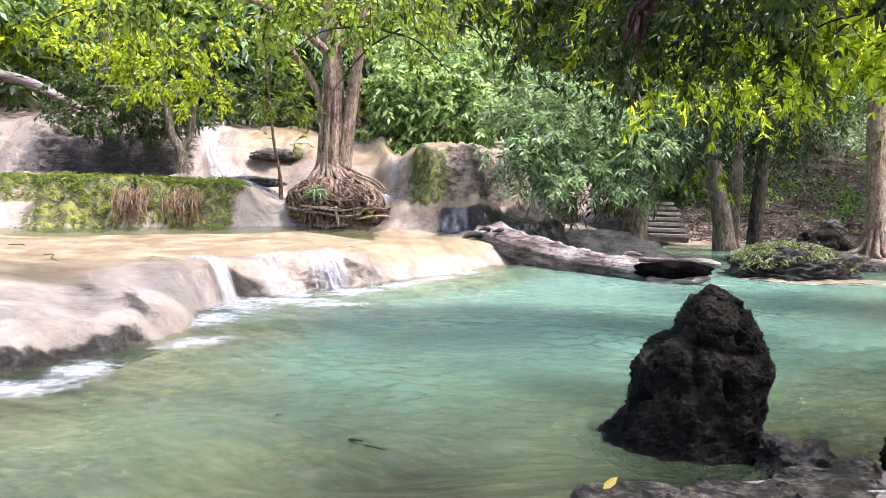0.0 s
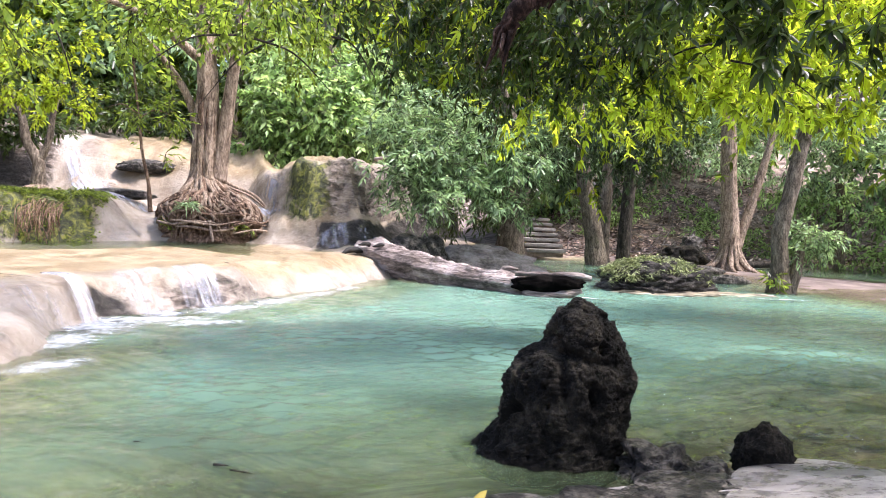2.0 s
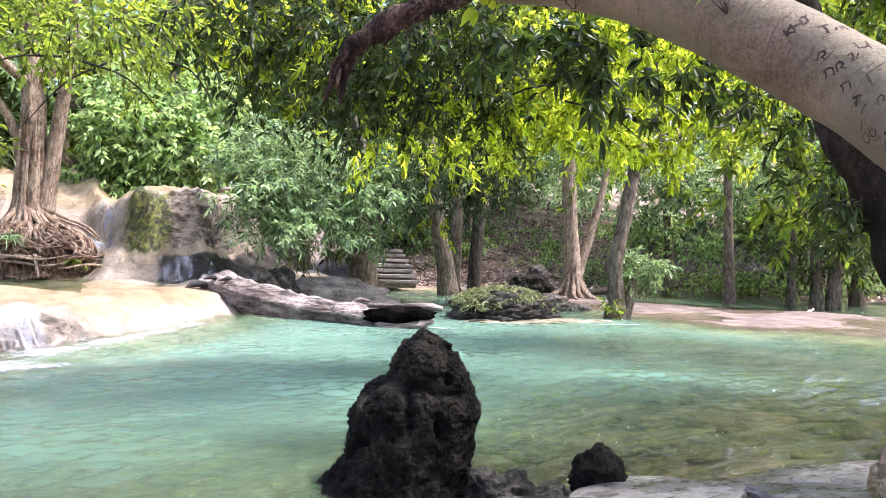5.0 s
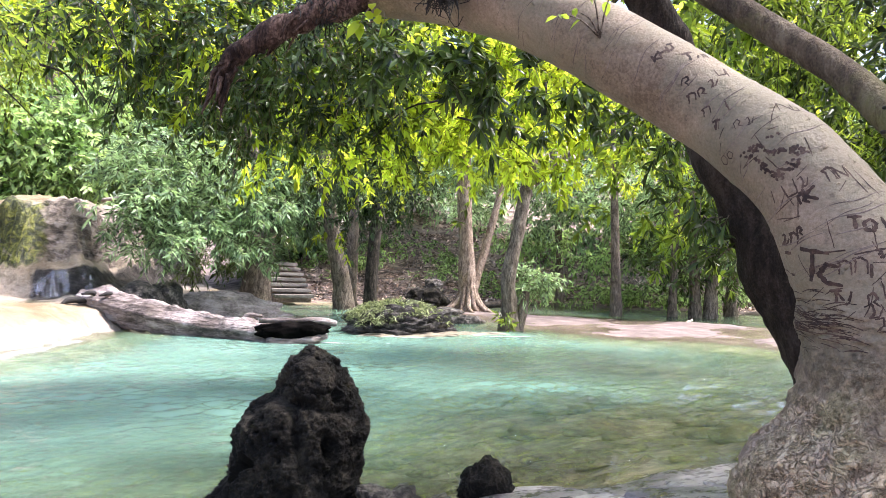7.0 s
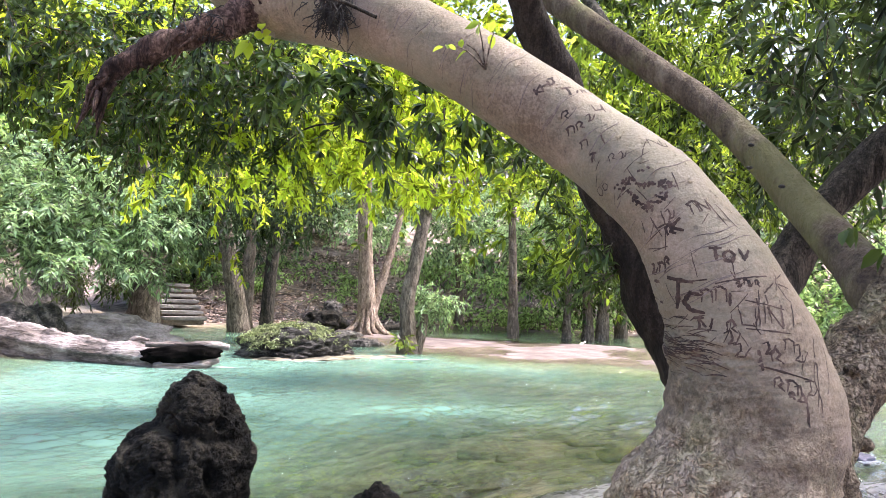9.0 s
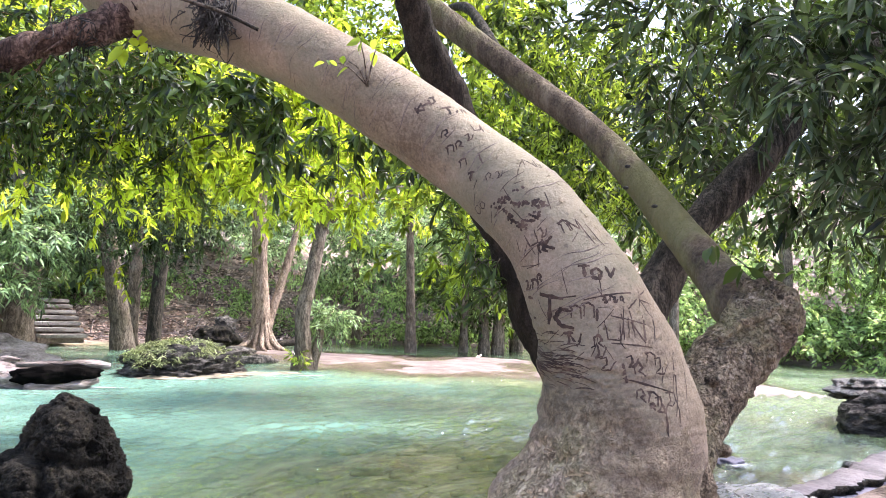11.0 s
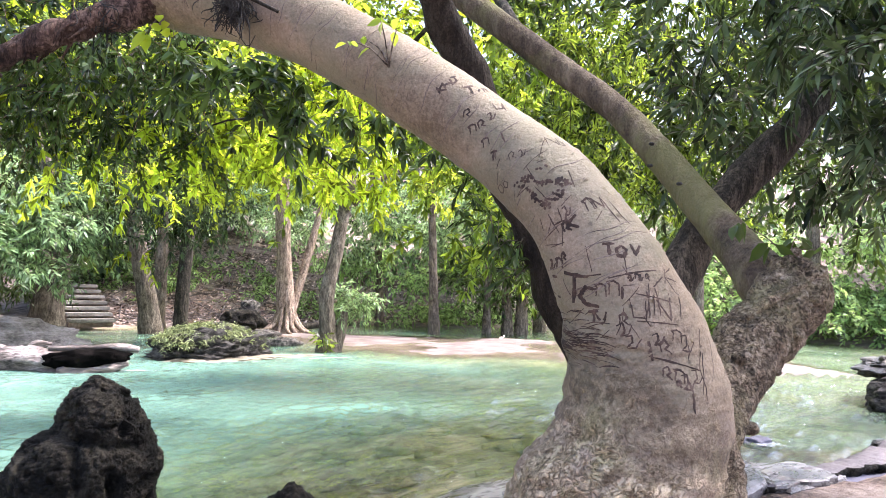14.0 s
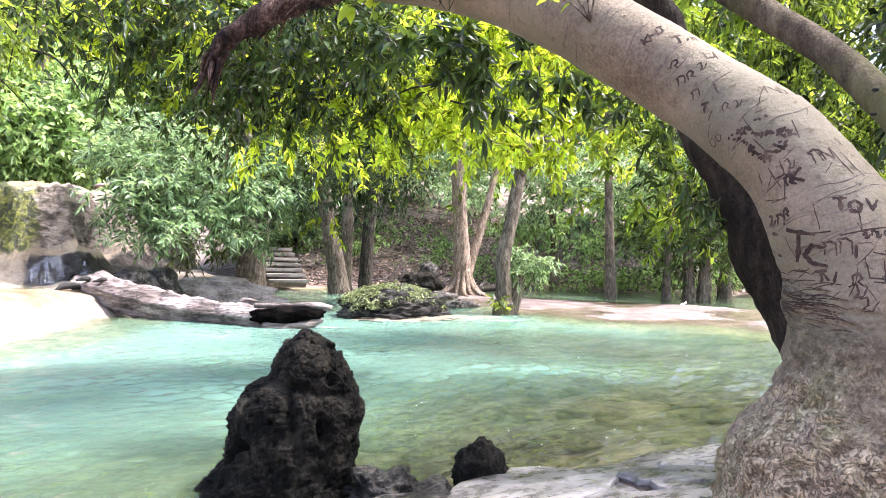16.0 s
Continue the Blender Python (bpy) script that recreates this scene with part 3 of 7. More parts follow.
BANK = [(-40, 12.4), (-11, 13.6), (-9.2, 14.4), (-7.9, 15.3), (-6.7, 16.4), (-5.4, 17.3), (-4.5, 18.0), (-3.2, 18.5), (-2.2, 18.3), (-1.2, 17.5), (-0.2, 17.0), (0.8, 17.1), (1.5, 18.0), (2.6, 21.0), (4.5, 27.0), (6, 60)]
UPPER = [(-40, 18.6), (-12, 20.4), (-8.5, 21.2), (-6.2, 21.6), (-4.4, 21.2), (-3.0, 20.6), (-1.9, 19.3), (-0.7, 18.2), (0.3, 18.1), (1.0, 19.4), (2.6, 23.0), (4.8, 29.0), (6, 60)]
SHORE = [(-60, -2), (-20, 0.6), (-3.0, 2.2), (0.7, 3.0), (1.45, 3.55), (2.8, 3.8), (4.9, 3.75), (6.6, 3.45), (6.8, 2.7), (8.0, 2.4), (9.9, 2.7), (11.0, 2.4), (24, 0.5), (60, -8)]
FAR = [(60, -30), (31, -6), (27.2, 3), (26.4, 7), (27.4, 9.5), (27.5, 12), (23, 20), (17.5, 23.6), (13, 22.6), (11.0, 23.4), (8.6, 24.2), (6.4, 23.6), (4.6, 22.0), (4.4, 60)]


def land(x, y):
    """Height of the ground sheet: pool bed, shores, far bank and the hill behind."""
    shore = -signed(x, y, SHORE)
    far = -signed(x, y, FAR)
    dam = signed(x, y, DAM)
    w = np.sin(x * 1.7 + 0.6 * y) * 0.5 + np.sin(y * 1.3 - 0.8 * x) * 0.5
    deep = np.minimum(np.minimum(-shore, -far), -dam)
    e = ease(y, 7, 12)
    flat = ease(x, 8.5, 11.5) * ease(x + y - 0.5 * e, 20.6, 23 + 2.5 * e)
    bed = -0.12 - 1.0 * ease(deep, 0.1, 4.0) * (1 - 0.66 * ease(x, 2.5, 7.0)) + 0.05 * w * ease(deep, 0.1, 1.0) + 0.07 * np.sin(3.1 * x + 1.3 * np.sin(2.3 * y)) * np.sin(4.3 * y + 0.9 * x) * ease(x, 1.5, 3.5) * (1 - ease(y, 7, 9))
    rim = np.interp(y, [4, 5.4, 7.85, 8.7, 12, 20], [16.9, 18.5, 20.6, 21.9, 24.2, 24.2])
    flat = flat * (1 - ease(np.hypot(x, y) - rim, -0.7, 0.7))
    bed = bed * (1 - flat) + flat * (0.012 + 0.035 * w + 0.02 * np.sin(0.9 * x - 1.7 * y) + 0.018 * np.sin(2.7 * x + 4.1 * y) * np.sin(3.9 * x - 2.2 * y))
    z = np.where(shore > 0, -0.12 + 0.25 * ease(shore, 0.0, 0.35) + 0.02 * w, bed)
    up = 0.10 * ease(far, 0, 1.2) + 0.05 * np.maximum(far, 0) + 2.4 * ease(far, 1.6, 9.0) + 0.35 * np.maximum(far - 9, 0) * (1 - 0.3 * ease(far, 20, 60))
    z = np.where(far > 0, -0.05 + up + 0.12 * w * ease(far, 1, 5), z)
    z = np.where(dam > 0.4, -0.4, z)
    behind = signed(x, y, UPPER)
    z = np.where(behind > 3, -0.4 + 3.2 * ease(behind, 3, 5) + 0.32 * np.maximum(behind - 4, 0), z)
    out = np.maximum(np.hypot(x, y) - 75, 0)
    return z * np.exp(-out / 60.0)


def spaced(spans):
    out = []
    for a, b, step in spans:
        out += list(np.arange(a, b, step))
    return np.array(out + [spans[-1][1]])


def sheet(name, xs, ys, height):
    X, Y = np.meshgrid(xs, ys)
    Z = height(X, Y)
    v = np.stack([X, Y, Z], -1).reshape(-1, 3)
    i = np.arange(len(xs) * len(ys)).reshape(len(ys), len(xs))
    f = np.stack([i[:-1, :-1], i[:-1, 1:], i[1:, 1:], i[1:, :-1]], -1).reshape(-1, 4)
    return raw_mesh(name, v, f), X.ravel(), Y.ravel(), Z.ravel()


gx = spaced([(-600, -60, 60), (-60, -12, 3), (-12, 34, 0.35), (34, 70, 3), (70, 600, 60)])
gy = spaced([(-600, -30, 60), (-30, -6, 3), (-6, 30, 0.35), (30, 70, 2), (70, 600, 60)])
me, X, Y, Z = sheet("ground", gx, gy, land)
me.materials.append(M_GROUND)
me.materials.append(M_BED)
me.materials.append(M_SAND)
cz = np.array([p.center[2] for p in me.polygons])
cx = np.array([p.center[0] for p in me.polygons])
cy = np.array([p.center[1] for p in me.polygons])
bar = (cx > 8.6) & (cx + cy > np.where(cy < 10, 21.3, 21.5)) & (cz < 0.35) & (cz > -0.07) & (cy > 3.2)
me.polygons.foreach_set("material_index", np.where(bar, 2, np.where(cz < 0.03, 1, 0)).astype(np.int32))
ground = tagged(part("ground", me, M_GROUND), "brown leaf-littered soil banks and pale lime pool bed", "ground", kind="structure")


def paint(me, name, rgb):
    at = me.color_attributes.new(name, "FLOAT_COLOR", "POINT")
    at.data.foreach_set("color", np.c_[rgb, np.ones(len(rgb))].astype(np.float32).ravel())


def waves(x, y):
    """Small wind ripples: many short wave trains, livelier on the open side, with calmer patches."""
    rng = np.random.default_rng(12)
    z = 0 * x
    for k in range(26):
        ln = 0.12 * 1.045 ** k
        a = math.radians(rng.normal(92, 32))
        ph = rng.uniform(0, 6.3)
        train = 0.5 + 0.5 * np.sin(x * rng.uniform(0.5, 1.6) + y * rng.uniform(0.5, 1.6) + rng.uniform(0, 6.3))
        z = z + 0.1 * ln / 6.283 * train * np.sin((x * math.cos(a) + y * math.sin(a)) * 6.283 / ln + ph + 0.5 * np.sin(2.1 * x + 1.7 * y + 2.3 * k) + 0.4 * np.sin(2.9 * y - 1.1 * x - 1.7 * k))
    lively = 0.5 + 0.5 * np.sin(0.9 * x + 1.1 * y + 0.7 * np.sin(0.8 * y)) * np.sin(0.7 * y - 0.5 * x + 1.0)
    return z * (0.55 + 0.75 * lively) * (1.0 + 1.2 * ease(x, 1.0, 3.5) * (1 - ease(y, 6.5, 10))) * (1 - 0.4 * ease(y, 9, 16))


wx = spaced([(-6, 7, 0.055), (7, 20, 0.16), (20, 45, 1.0)])
wy = spaced([(-6, 2, 0.5), (2, 9, 0.045), (9, 14, 0.075), (14, 26, 0.2)])
me, X, Y, Z = sheet("water", wx, wy, waves)
depth = np.maximum(-land(X, Y), 0)
murk = 1 - np.exp(-np.maximum(depth - 0.05, 0) * 3.4)
blue = ease(depth, 0.1, 0.55) * ease(Y, 3.5, 8.0)
murk *= 1 - 0.45 * np.maximum(ease(X, 4.5, 8) * (1 - ease(Y, 7, 11)), 0.95 * ease(X, 2.0, 3.6) * (1 - ease(Y, 5.6, 9.0)))
side_ = ease(X, 7.5, 9.5) * (1 - ease(Y, 6, 8))  # the duller water by the path
murk = np.maximum(murk * (1 - 0.25 * ease(X, 9, 12)), 0.5 * side_)
murk = np.maximum(murk, 0.62 * ease(depth, 0.04, 0.2) * np.maximum(ease(Y, 5.5, 8.5), ease(X, 7, 9)))
blue = np.maximum(np.maximum(blue * (1 - 0.3 * ease(X, 6, 9) * (1 - ease(Y, 7, 11))), 0.3 * side_), 0.55 * ease(Y, 5.5, 9) * ease(depth, 0.04, 0.2) * (1 - 0.8 * ease(X, 8.5, 11)))
blue *= 1 - 0.7 * ease(X, 9.5, 13)
paint(me, "depth", np.c_[murk * 0.92, blue, blue])
water = tagged(part("water", me, M_WATER), "milky turquoise pool water with small ripples", "water", kind="structure")


def terrace_height(x, y):
    """The stepped lime terraces: dam, bank and upper falls."""
    d1, d2, d3 = signed(x, y, DAM), signed(x, y, BANK), signed(x, y, UPPER)
    w = np.sin(2.3 * x + 1.1 * y) * 0.5 + np.sin(3.7 * y - 1.6 * x) * 0.3 + np.sin(5.9 * x + 4.1 * y) * 0.2
    near = 1 - ease(y, 7.4, 9.0)
    run1 = 0.5 + 2.2 * near + 0.7 * ease(y, 11.5, 14)
    e1 = d1 + 0.14 * w
    lobe = 0.16 * ease(y, 3.5, 5.0) * near * ease(e1, 0.0, 0.18)
    z = -0.3 + 0.32 * ease(e1, -0.3, 0.02) + lobe + (0.5 - 0.5 * lobe) * (1 - (1 - np.clip(e1 / run1, 0, 1)) ** 2.2) + 0.06 * ease(e1, run1, run1 + 2.0)
    z = z - 0.16 * ease(d2, -3.4, -2.4) * (1 - ease(x, -2.2, -1.4))
    mossy = 1 - ease(x, -5.9, -5.2)
    hole = np.clip(ease(x, -9.4, -8.7) + 1 - ease(x, -12, -10.5), 0, 1)
    run2 = 0.35 * mossy + (1 - mossy) * 1.3 + 2.0 * (1 - hole)
    e2 = d2 + 0.10 * w
    rise2 = 1.16 * mossy + (1 - mossy) * (0.95 - 0.02 * ease(x, -1.3, 0.7))
    z = z + rise2 * ease(e2, 0.0, 1.0 * run2)
    z = z - 0.22 * ease(x, -5.4, -4.9) * (1 - ease(x, -4.0, -3.6)) * ease(d2, 0.2, 0.9) * (1 - ease(d3, -0.6, 0.4))
    cliff = 1 - ease(x, -8.4, -7.6)
    dome = ease(x, -2.6, -1.7)
    run3 = 1.3 * cliff + (1 - cliff) * (2.6 * (1 - dome) + 0.55 * dome)
    e3 = d3 + 0.18 * w
    rise3 = 1.7 * cliff + (1 - cliff) * (1.75 * (1 - dome) + 1.15 * dome)
    chute = np.exp(-(((x + 1.7) / 0.45) ** 2)) * dome_side(x)
    z = z + rise3 * (1 - (1 - np.clip(e3 / run3, 0, 1)) ** (2 + 2.5 * dome)) * (1 - 0.25 * chute) + 0.12 * np.clip(d3 - run3, 0, 4)
    return z + 0.03 * w, d1, d2, d3


def dome_side(x):
    return ease(x, -3.0, -2.2) * (1 - ease(x, -1.2, -0.6))


def rough_up(me, amount, scale, seed=0.0):
    n = len(me.vertices)
    co = np.empty(n * 3, np.float32)
    me.vertices.foreach_get("co", co)
    no = np.empty(n * 3, np.float32)
    me.vertex_normals.foreach_get("vector", no)
    co, no = co.reshape(-1, 3), no.reshape(-1, 3)
    k = vnoise(co, scale, 5, seed)
    co += no * (k * amount)[:, None]
    me.vertices.foreach_set("co", co.ravel())
    me.update()


tx, ty = spaced([(-16, -8, 0.2), (-8, 4.6, 0.11)]), spaced([(0, 4, 0.3), (4, 24, 0.11), (24, 30, 0.5)])
X, Y = np.meshgrid(tx, ty)
H, D1, D2, D3 = terrace_height(X, Y)
inside = ((D1 > -0.4)).ravel()
i = np.arange(X.size).reshape(X.shape)
f = np.stack([i[:-1, :-1], i[:-1, 1:], i[1:, 1:], i[1:, :-1]], -1).reshape(-1, 4)
f = f[inside[f].all(1)]
used = np.unique(f)
remap = np.full(X.size, -1)
remap[used] = np.arange(len(used))
V = np.stack([X, Y, H], -1).reshape(-1, 3)[used]
me = raw_mesh("travertine_terrace", V, remap[f])
d1, d2, d3 = (d.ravel()[used] for d in (D1, D2, D3))
even = 1 - 0.75 * ease(d1, 0.3, 0.9) * (1 - ease(d2, -0.5, 0.1))
rough_up(me, 0.10 * even, 1.1)
rough_up(me, 0.05 * even, 3.6, 3.0)
rough_up(me, 0.22 * ease(d3, -0.4, 0.0) * (1 - ease(d3, 0.5, 1.0)) * ease(V[:, 0], -1.6, -0.6), 2.2, 8.0)
x, y = V[:, 0], V[:, 1]
mossy = ease(d2, -0.15, 0.15) * (1 - ease(x, -5.8, -5.3)) * (1 - ease(d3, -2.2, -1.2)) * (0.85 + 0.15 * ease(d2, 0.2, 0.5)) * (ease(x, -9.2, -8.7) + (1 - ease(x, -11, -10)) + ease(d2, 1.2, 2.0))
mossy += 0.75 * ease(d3, -0.3, 0.0) * (1 - ease(d3, 0.25, 0.6)) * ease(x, -1.7, -1.1) * (1 - ease(x, -0.5, 0.0))
def blot(px, py, rx, ry, turn=0.0):
    """A soft patch in plan."""
    ct, st = math.cos(radians(turn)), math.sin(radians(turn))
    u, v = (x - px) * ct + (y - py) * st, (y - py) * ct - (x - px) * st
    return np.exp(-((u / rx) ** 2) - (v / ry) ** 2)


greyed = 0.45 * ease(-y, -8.3, -6.9) * ease(d1, -0.5, 0.1) * (1 - ease(d1, 0.9, 1.8)) + 0.5 * blot(-5.0, 17.9, 0.6, 0.6)
wall = ease(d3, -0.5, 0.1) * (1 - ease(x, -8.3, -7.7)) + 0.6 * ease(d3, -0.3, 0.0) * (1 - ease(d3, 0.3, 0.6)) * ease(x, -0.8, -0.3)
wall += 0.75 * blot(-1.95, 10.8, 1.0, 0.24, 55) + 0.3 * blot(-1.2, 12.0, 0.8, 0.25, 57)
wall = wall * (1 - 0.75 * blot(-13.2, 20.8, 1.5, 1.2))
film = 0.15 * ease(x, -3.0, -2.2) * ease(d2, 0.3, 0.8) + 0.3 * ease(d1, 0.05, 0.3) * ease(y, 7.5, 9.5) + ease(d1, 0.6, 1.6) * (1 - ease(d2, -2.4, -1.2)) * (0.35 + 0.65 * ease(y, 6.5, 9)) + 0.9 * ease(d3, 0.4, 1.5) * ease(x, -7.5, -6) + 0.6 * ease(y, 10.5, 13) * ease(d1, 0.1, 0.6) * (1 - ease(d2, -1.5, -0.4))
# Painted shade of the recess below the cliff, and the dark ledge rock.
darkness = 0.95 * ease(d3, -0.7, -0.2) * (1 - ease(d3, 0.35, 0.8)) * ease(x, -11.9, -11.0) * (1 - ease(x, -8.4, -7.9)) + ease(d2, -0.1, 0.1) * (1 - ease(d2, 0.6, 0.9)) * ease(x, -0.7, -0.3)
# Painted shade of the cavity in the dam, and dark rough patches.
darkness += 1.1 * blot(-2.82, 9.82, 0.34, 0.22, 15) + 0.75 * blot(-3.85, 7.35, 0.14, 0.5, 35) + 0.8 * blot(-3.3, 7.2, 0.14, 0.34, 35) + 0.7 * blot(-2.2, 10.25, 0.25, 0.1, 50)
# Painted shade under the near lobe's overhanging edge.
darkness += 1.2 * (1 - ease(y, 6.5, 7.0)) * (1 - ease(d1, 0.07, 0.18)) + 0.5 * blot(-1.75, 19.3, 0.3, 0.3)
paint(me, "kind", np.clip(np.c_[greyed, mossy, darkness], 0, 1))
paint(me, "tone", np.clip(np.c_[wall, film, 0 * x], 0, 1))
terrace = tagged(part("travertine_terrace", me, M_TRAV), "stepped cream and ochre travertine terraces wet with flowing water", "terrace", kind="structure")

ux, uy = spaced([(-16, 0, 0.3)]), spaced([(9, 19.5, 0.3)])
X, Y = np.meshgrid(ux, uy)
wet = ((signed(X, Y, BANK) > -3.6) & (signed(X, Y, DAM) > 1.2) & (signed(X, Y, BANK) < 0.5)).ravel()
i = np.arange(X.size).reshape(X.shape)
f = np.stack([i[:-1, :-1], i[:-1, 1:], i[1:, 1:], i[1:, :-1]], -1).reshape(-1, 4)
f = f[wet[f].all(1)]
me = raw_mesh("upper_pool", np.stack([X, Y, 0 * X + 0.505], -1).reshape(-1, 3), f)
paint(me, "depth", np.tile((0.22, 0.05, 0.1), (len(me.vertices), 1)))
tagged(part("upper_pool", me, M_WATER), "thin still sheet of clear water on the terrace", "water", kind="structure")


def ground_z(x, y):
    return float(land(np.array([[x]], float), np.array([[y]], float))[0, 0])


def terrace_z(x, y):
    return float(terrace_height(np.array([[x]], float), np.array([[y]], float))[0][0, 0])


# ---- things in and round the pool ----
def boulder(name, at, size, mats, seed, label, category="rock", rough=0.3, scale=1.6, levels=4, group="", turn=0.0, flat=0.0):
    """A rounded, uneven stone. flat: layered ledges across it."""
    bm = bmesh.new()
    bmesh.ops.create_icosphere(bm, subdivisions=levels, radius=1.0)
    for v in bm.verts:
        n = v.co.normalized()
        k = noise.fractal(n * scale + Vector((seed, 0, 0)), 0.9, 2.0, 5)
        k2 = noise.fractal(n * scale * 5 + Vector((0, seed, 0)), 0.9, 2.0, 3)
        q = 1 + rough * k + 0.07 * k2
        if flat:
            q *= 1 + flat * math.sin(n.z * 14 + 2 * k)
        v.co = Vector((n.x * size[0], n.y * size[1], n.z * size[2])) * q
    ob = part(name, bm, mats)
    ob.matrix_basis = pose(*at, 0, 0, turn)
    return tagged(ob, label, category, group)


# the pitted rock: height, left and right reach, thickness
ROCK = [(-0.12, -0.57, 0.48, 0.46), (0.0, -0.51, 0.475, 0.45), (0.11, -0.43, 0.49, 0.43), (0.22, -0.375, 0.51, 0.41), (0.34, -0.325, 0.53, 0.39), (0.45, -0.295, 0.54, 0.37), (0.56, -0.27, 0.51, 0.35), (0.64, -0.215, 0.48, 0.33), (0.68, -0.15, 0.465, 0.31), (0.71, -0.075, 0.45, 0.28), (0.75, -0.055, 0.43, 0.27), (0.83, -0.03, 0.39, 0.24), (0.93, 0.02, 0.325, 0.19), (1.0, 0.08, 0.25, 0.12), (1.035, 0.12, 0.2, 0.04)]
bm = bmesh.new()
bmesh.ops.create_icosphere(bm, subdivisions=7, radius=1.0)
rz = [p[0] for p in ROCK]
for v in bm.verts:
    n = v.co.normalized()
    z = -0.12 + 1.155 * (math.asin(max(-1, min(1, n.z))) / math.pi + 0.5)
    lo, hi, ry = (float(np.interp(z, rz, [p[q] for p in ROCK])) for q in (1, 2, 3))
    h = max(1e-4, math.hypot(n.x, n.y))
    ux_, uy_ = n.x / h, n.y / h
    c = Vector(((lo + hi) / 2 + (hi - lo) / 2 * ux_, ry * uy_, z))
    k = noise.fractal(c * 3.1 + Vector((2, 0, 0)), 0.9, 2.0, 4) * 0.035 + noise.fractal(c * 9, 0.8, 2.0, 4) * 0.022 + abs(noise.fractal(c * 24, 0.7, 2.0, 4)) * 0.018 - 0.014
    pit = -0.24 * max(0.0, noise.noise(c * 7.5) - 0.3) - 0.10 * max(0.0, noise.noise(c * 19) - 0.33)
    pit -= 0.05 * math.exp(-(((z - 0.70 + 0.18 * (c.x - 0.1)) / 0.03) ** 2)) * max(0.0, -uy_) * (c.x > -0.1)
    crack = -0.05 * math.exp(-(((c.x - 0.02 - 0.25 * (0.75 - z)) / 0.035) ** 2)) * (uy_ < 0) * (z > 0.25) * (z < 0.8)
    v.co = c + Vector((ux_, uy_, 0.4)) * (k + pit + crack)
rock = part("pitted_rock", bm, M_ROCK)
rock.matrix_basis = pose(1.50, 4.50, 0, 0, 0, -17)
tagged(rock, "black pitted tufa rock standing in shallow water", "rock")

boulder("small_rock", (2.72, 3.98, 0.1), (0.18, 0.16, 0.21), M_ROCK, 8.3, "small dark pitted stone on the ledge", rough=0.16, scale=2.2, levels=5, flat=0.03)
boulder("wet_rock", (2.06, 4.05, 0.03), (0.24, 0.2, 0.16), M_LEDGE, 9.4, "wet black stone beside the pitted rock", rough=0.45, levels=5)
boulder("wet_rock", (2.33, 3.92, 0.0), (0.18, 0.16, 0.11), M_LEDGE, 2.7, "wet black stone beside the pitted rock", rough=0.45, levels=4)
boulder("sunken_stone", (1.15, 5.35, -0.19), (0.34, 0.28, 0.14), M_BED, 4.4, "pale brown stone just under the water", rough=0.3)
rng = np.random.default_rng(55)
for k in range(36):
    x0, y0 = rng.uniform(2.6, 8.6), rng.uniform(4.3, 8.6)
    rx = rng.uniform(0.2, 0.5) * (0.7 + 0.06 * y0)
    boulder("sunken_stone", (x0, y0, float(land(np.array([[x0]]), np.array([[y0]]))[0, 0]) + 0.02), (rx, rx * rng.uniform(0.35, 0.6), rng.uniform(0.05, 0.1)), M_SUNK, 1.4 + 2.3 * k, "flat brown stone just under the water", rough=0.4, levels=3, group="sunken stones", turn=rng.uniform(-25, 25))


# the layered ledge at the near shore
ledge = empty("rock_ledge", (0, 0, 0))
rng = np.random.default_rng(21)
LEDGE = [(1.25, 3.45), (1.8, 3.62), (2.4, 3.72), (3.1, 3.78), (3.9, 3.74), (4.7, 3.66), (5.5, 3.5), (6.3, 3.25), (6.7, 2.7)]
def slab(cx, cy, z, rx, ry, th, turn, seed, mat):
    bm = bmesh.new()
    k = 22
    loops = []
    for lev, (zz, grow) in enumerate(((-th, 0.92), (-th * 0.3, 1.0), (0.0, 0.97), (th * 0.12, 0.86))):
        ring = []
        for i in range(k):
            a = 2 * math.pi * i / k
            q = grow * (1 + 0.26 * noise.noise(Vector((math.cos(a) * 1.3, math.sin(a) * 1.3, seed + lev * 0.13))) + 0.13 * noise.noise(Vector((math.cos(a) * 4, math.sin(a) * 4, seed))))
            ring.append(bm.verts.new((rx * q * math.cos(a), ry * q * math.sin(a), zz + 0.012 * noise.noise(Vector((a * 3, seed, lev))))))
        loops.append(ring)
    for a, b in zip(loops[:-1], loops[1:]):
        for i in range(k):
            bm.faces.new((a[i], a[(i + 1) % k], b[(i + 1) % k], b[i]))
    bm.faces.new(loops[-1])
    bm.faces.new(loops[0][::-1])
    ob = part("slab", bm, mat, ledge, smooth=False)
    ob.matrix_basis = pose(cx, cy, z, float(rng.uniform(-4, 4)), float(rng.uniform(-4, 4)), turn)
for i in range(110):
    s = rng.uniform(0, len(LEDGE) - 1.001)
    a, b = LEDGE[int(s)], LEDGE[int(s) + 1]
    t = s - int(s)
    back = abs(rng.normal(0, 0.34))
    px, py = a[0] + (b[0] - a[0]) * t, a[1] + (b[1] - a[1]) * t - back - 0.05
    size = rng.uniform(0.16, 0.46) if px > 2.5 else rng.uniform(0.1, 0.24)
    slab(px, py, 0.05 + 0.10 * min(1, back * 2.2) + rng.uniform(0, 0.05), size * rng.uniform(1.0, 1.9), size * rng.uniform(0.5, 0.9), rng.uniform(0.05, 0.11), rng.uniform(-25, 25), i * 1.37, M_SLAB if px + rng.normal(0, 0.25) > 2.25 else M_LEDGE)
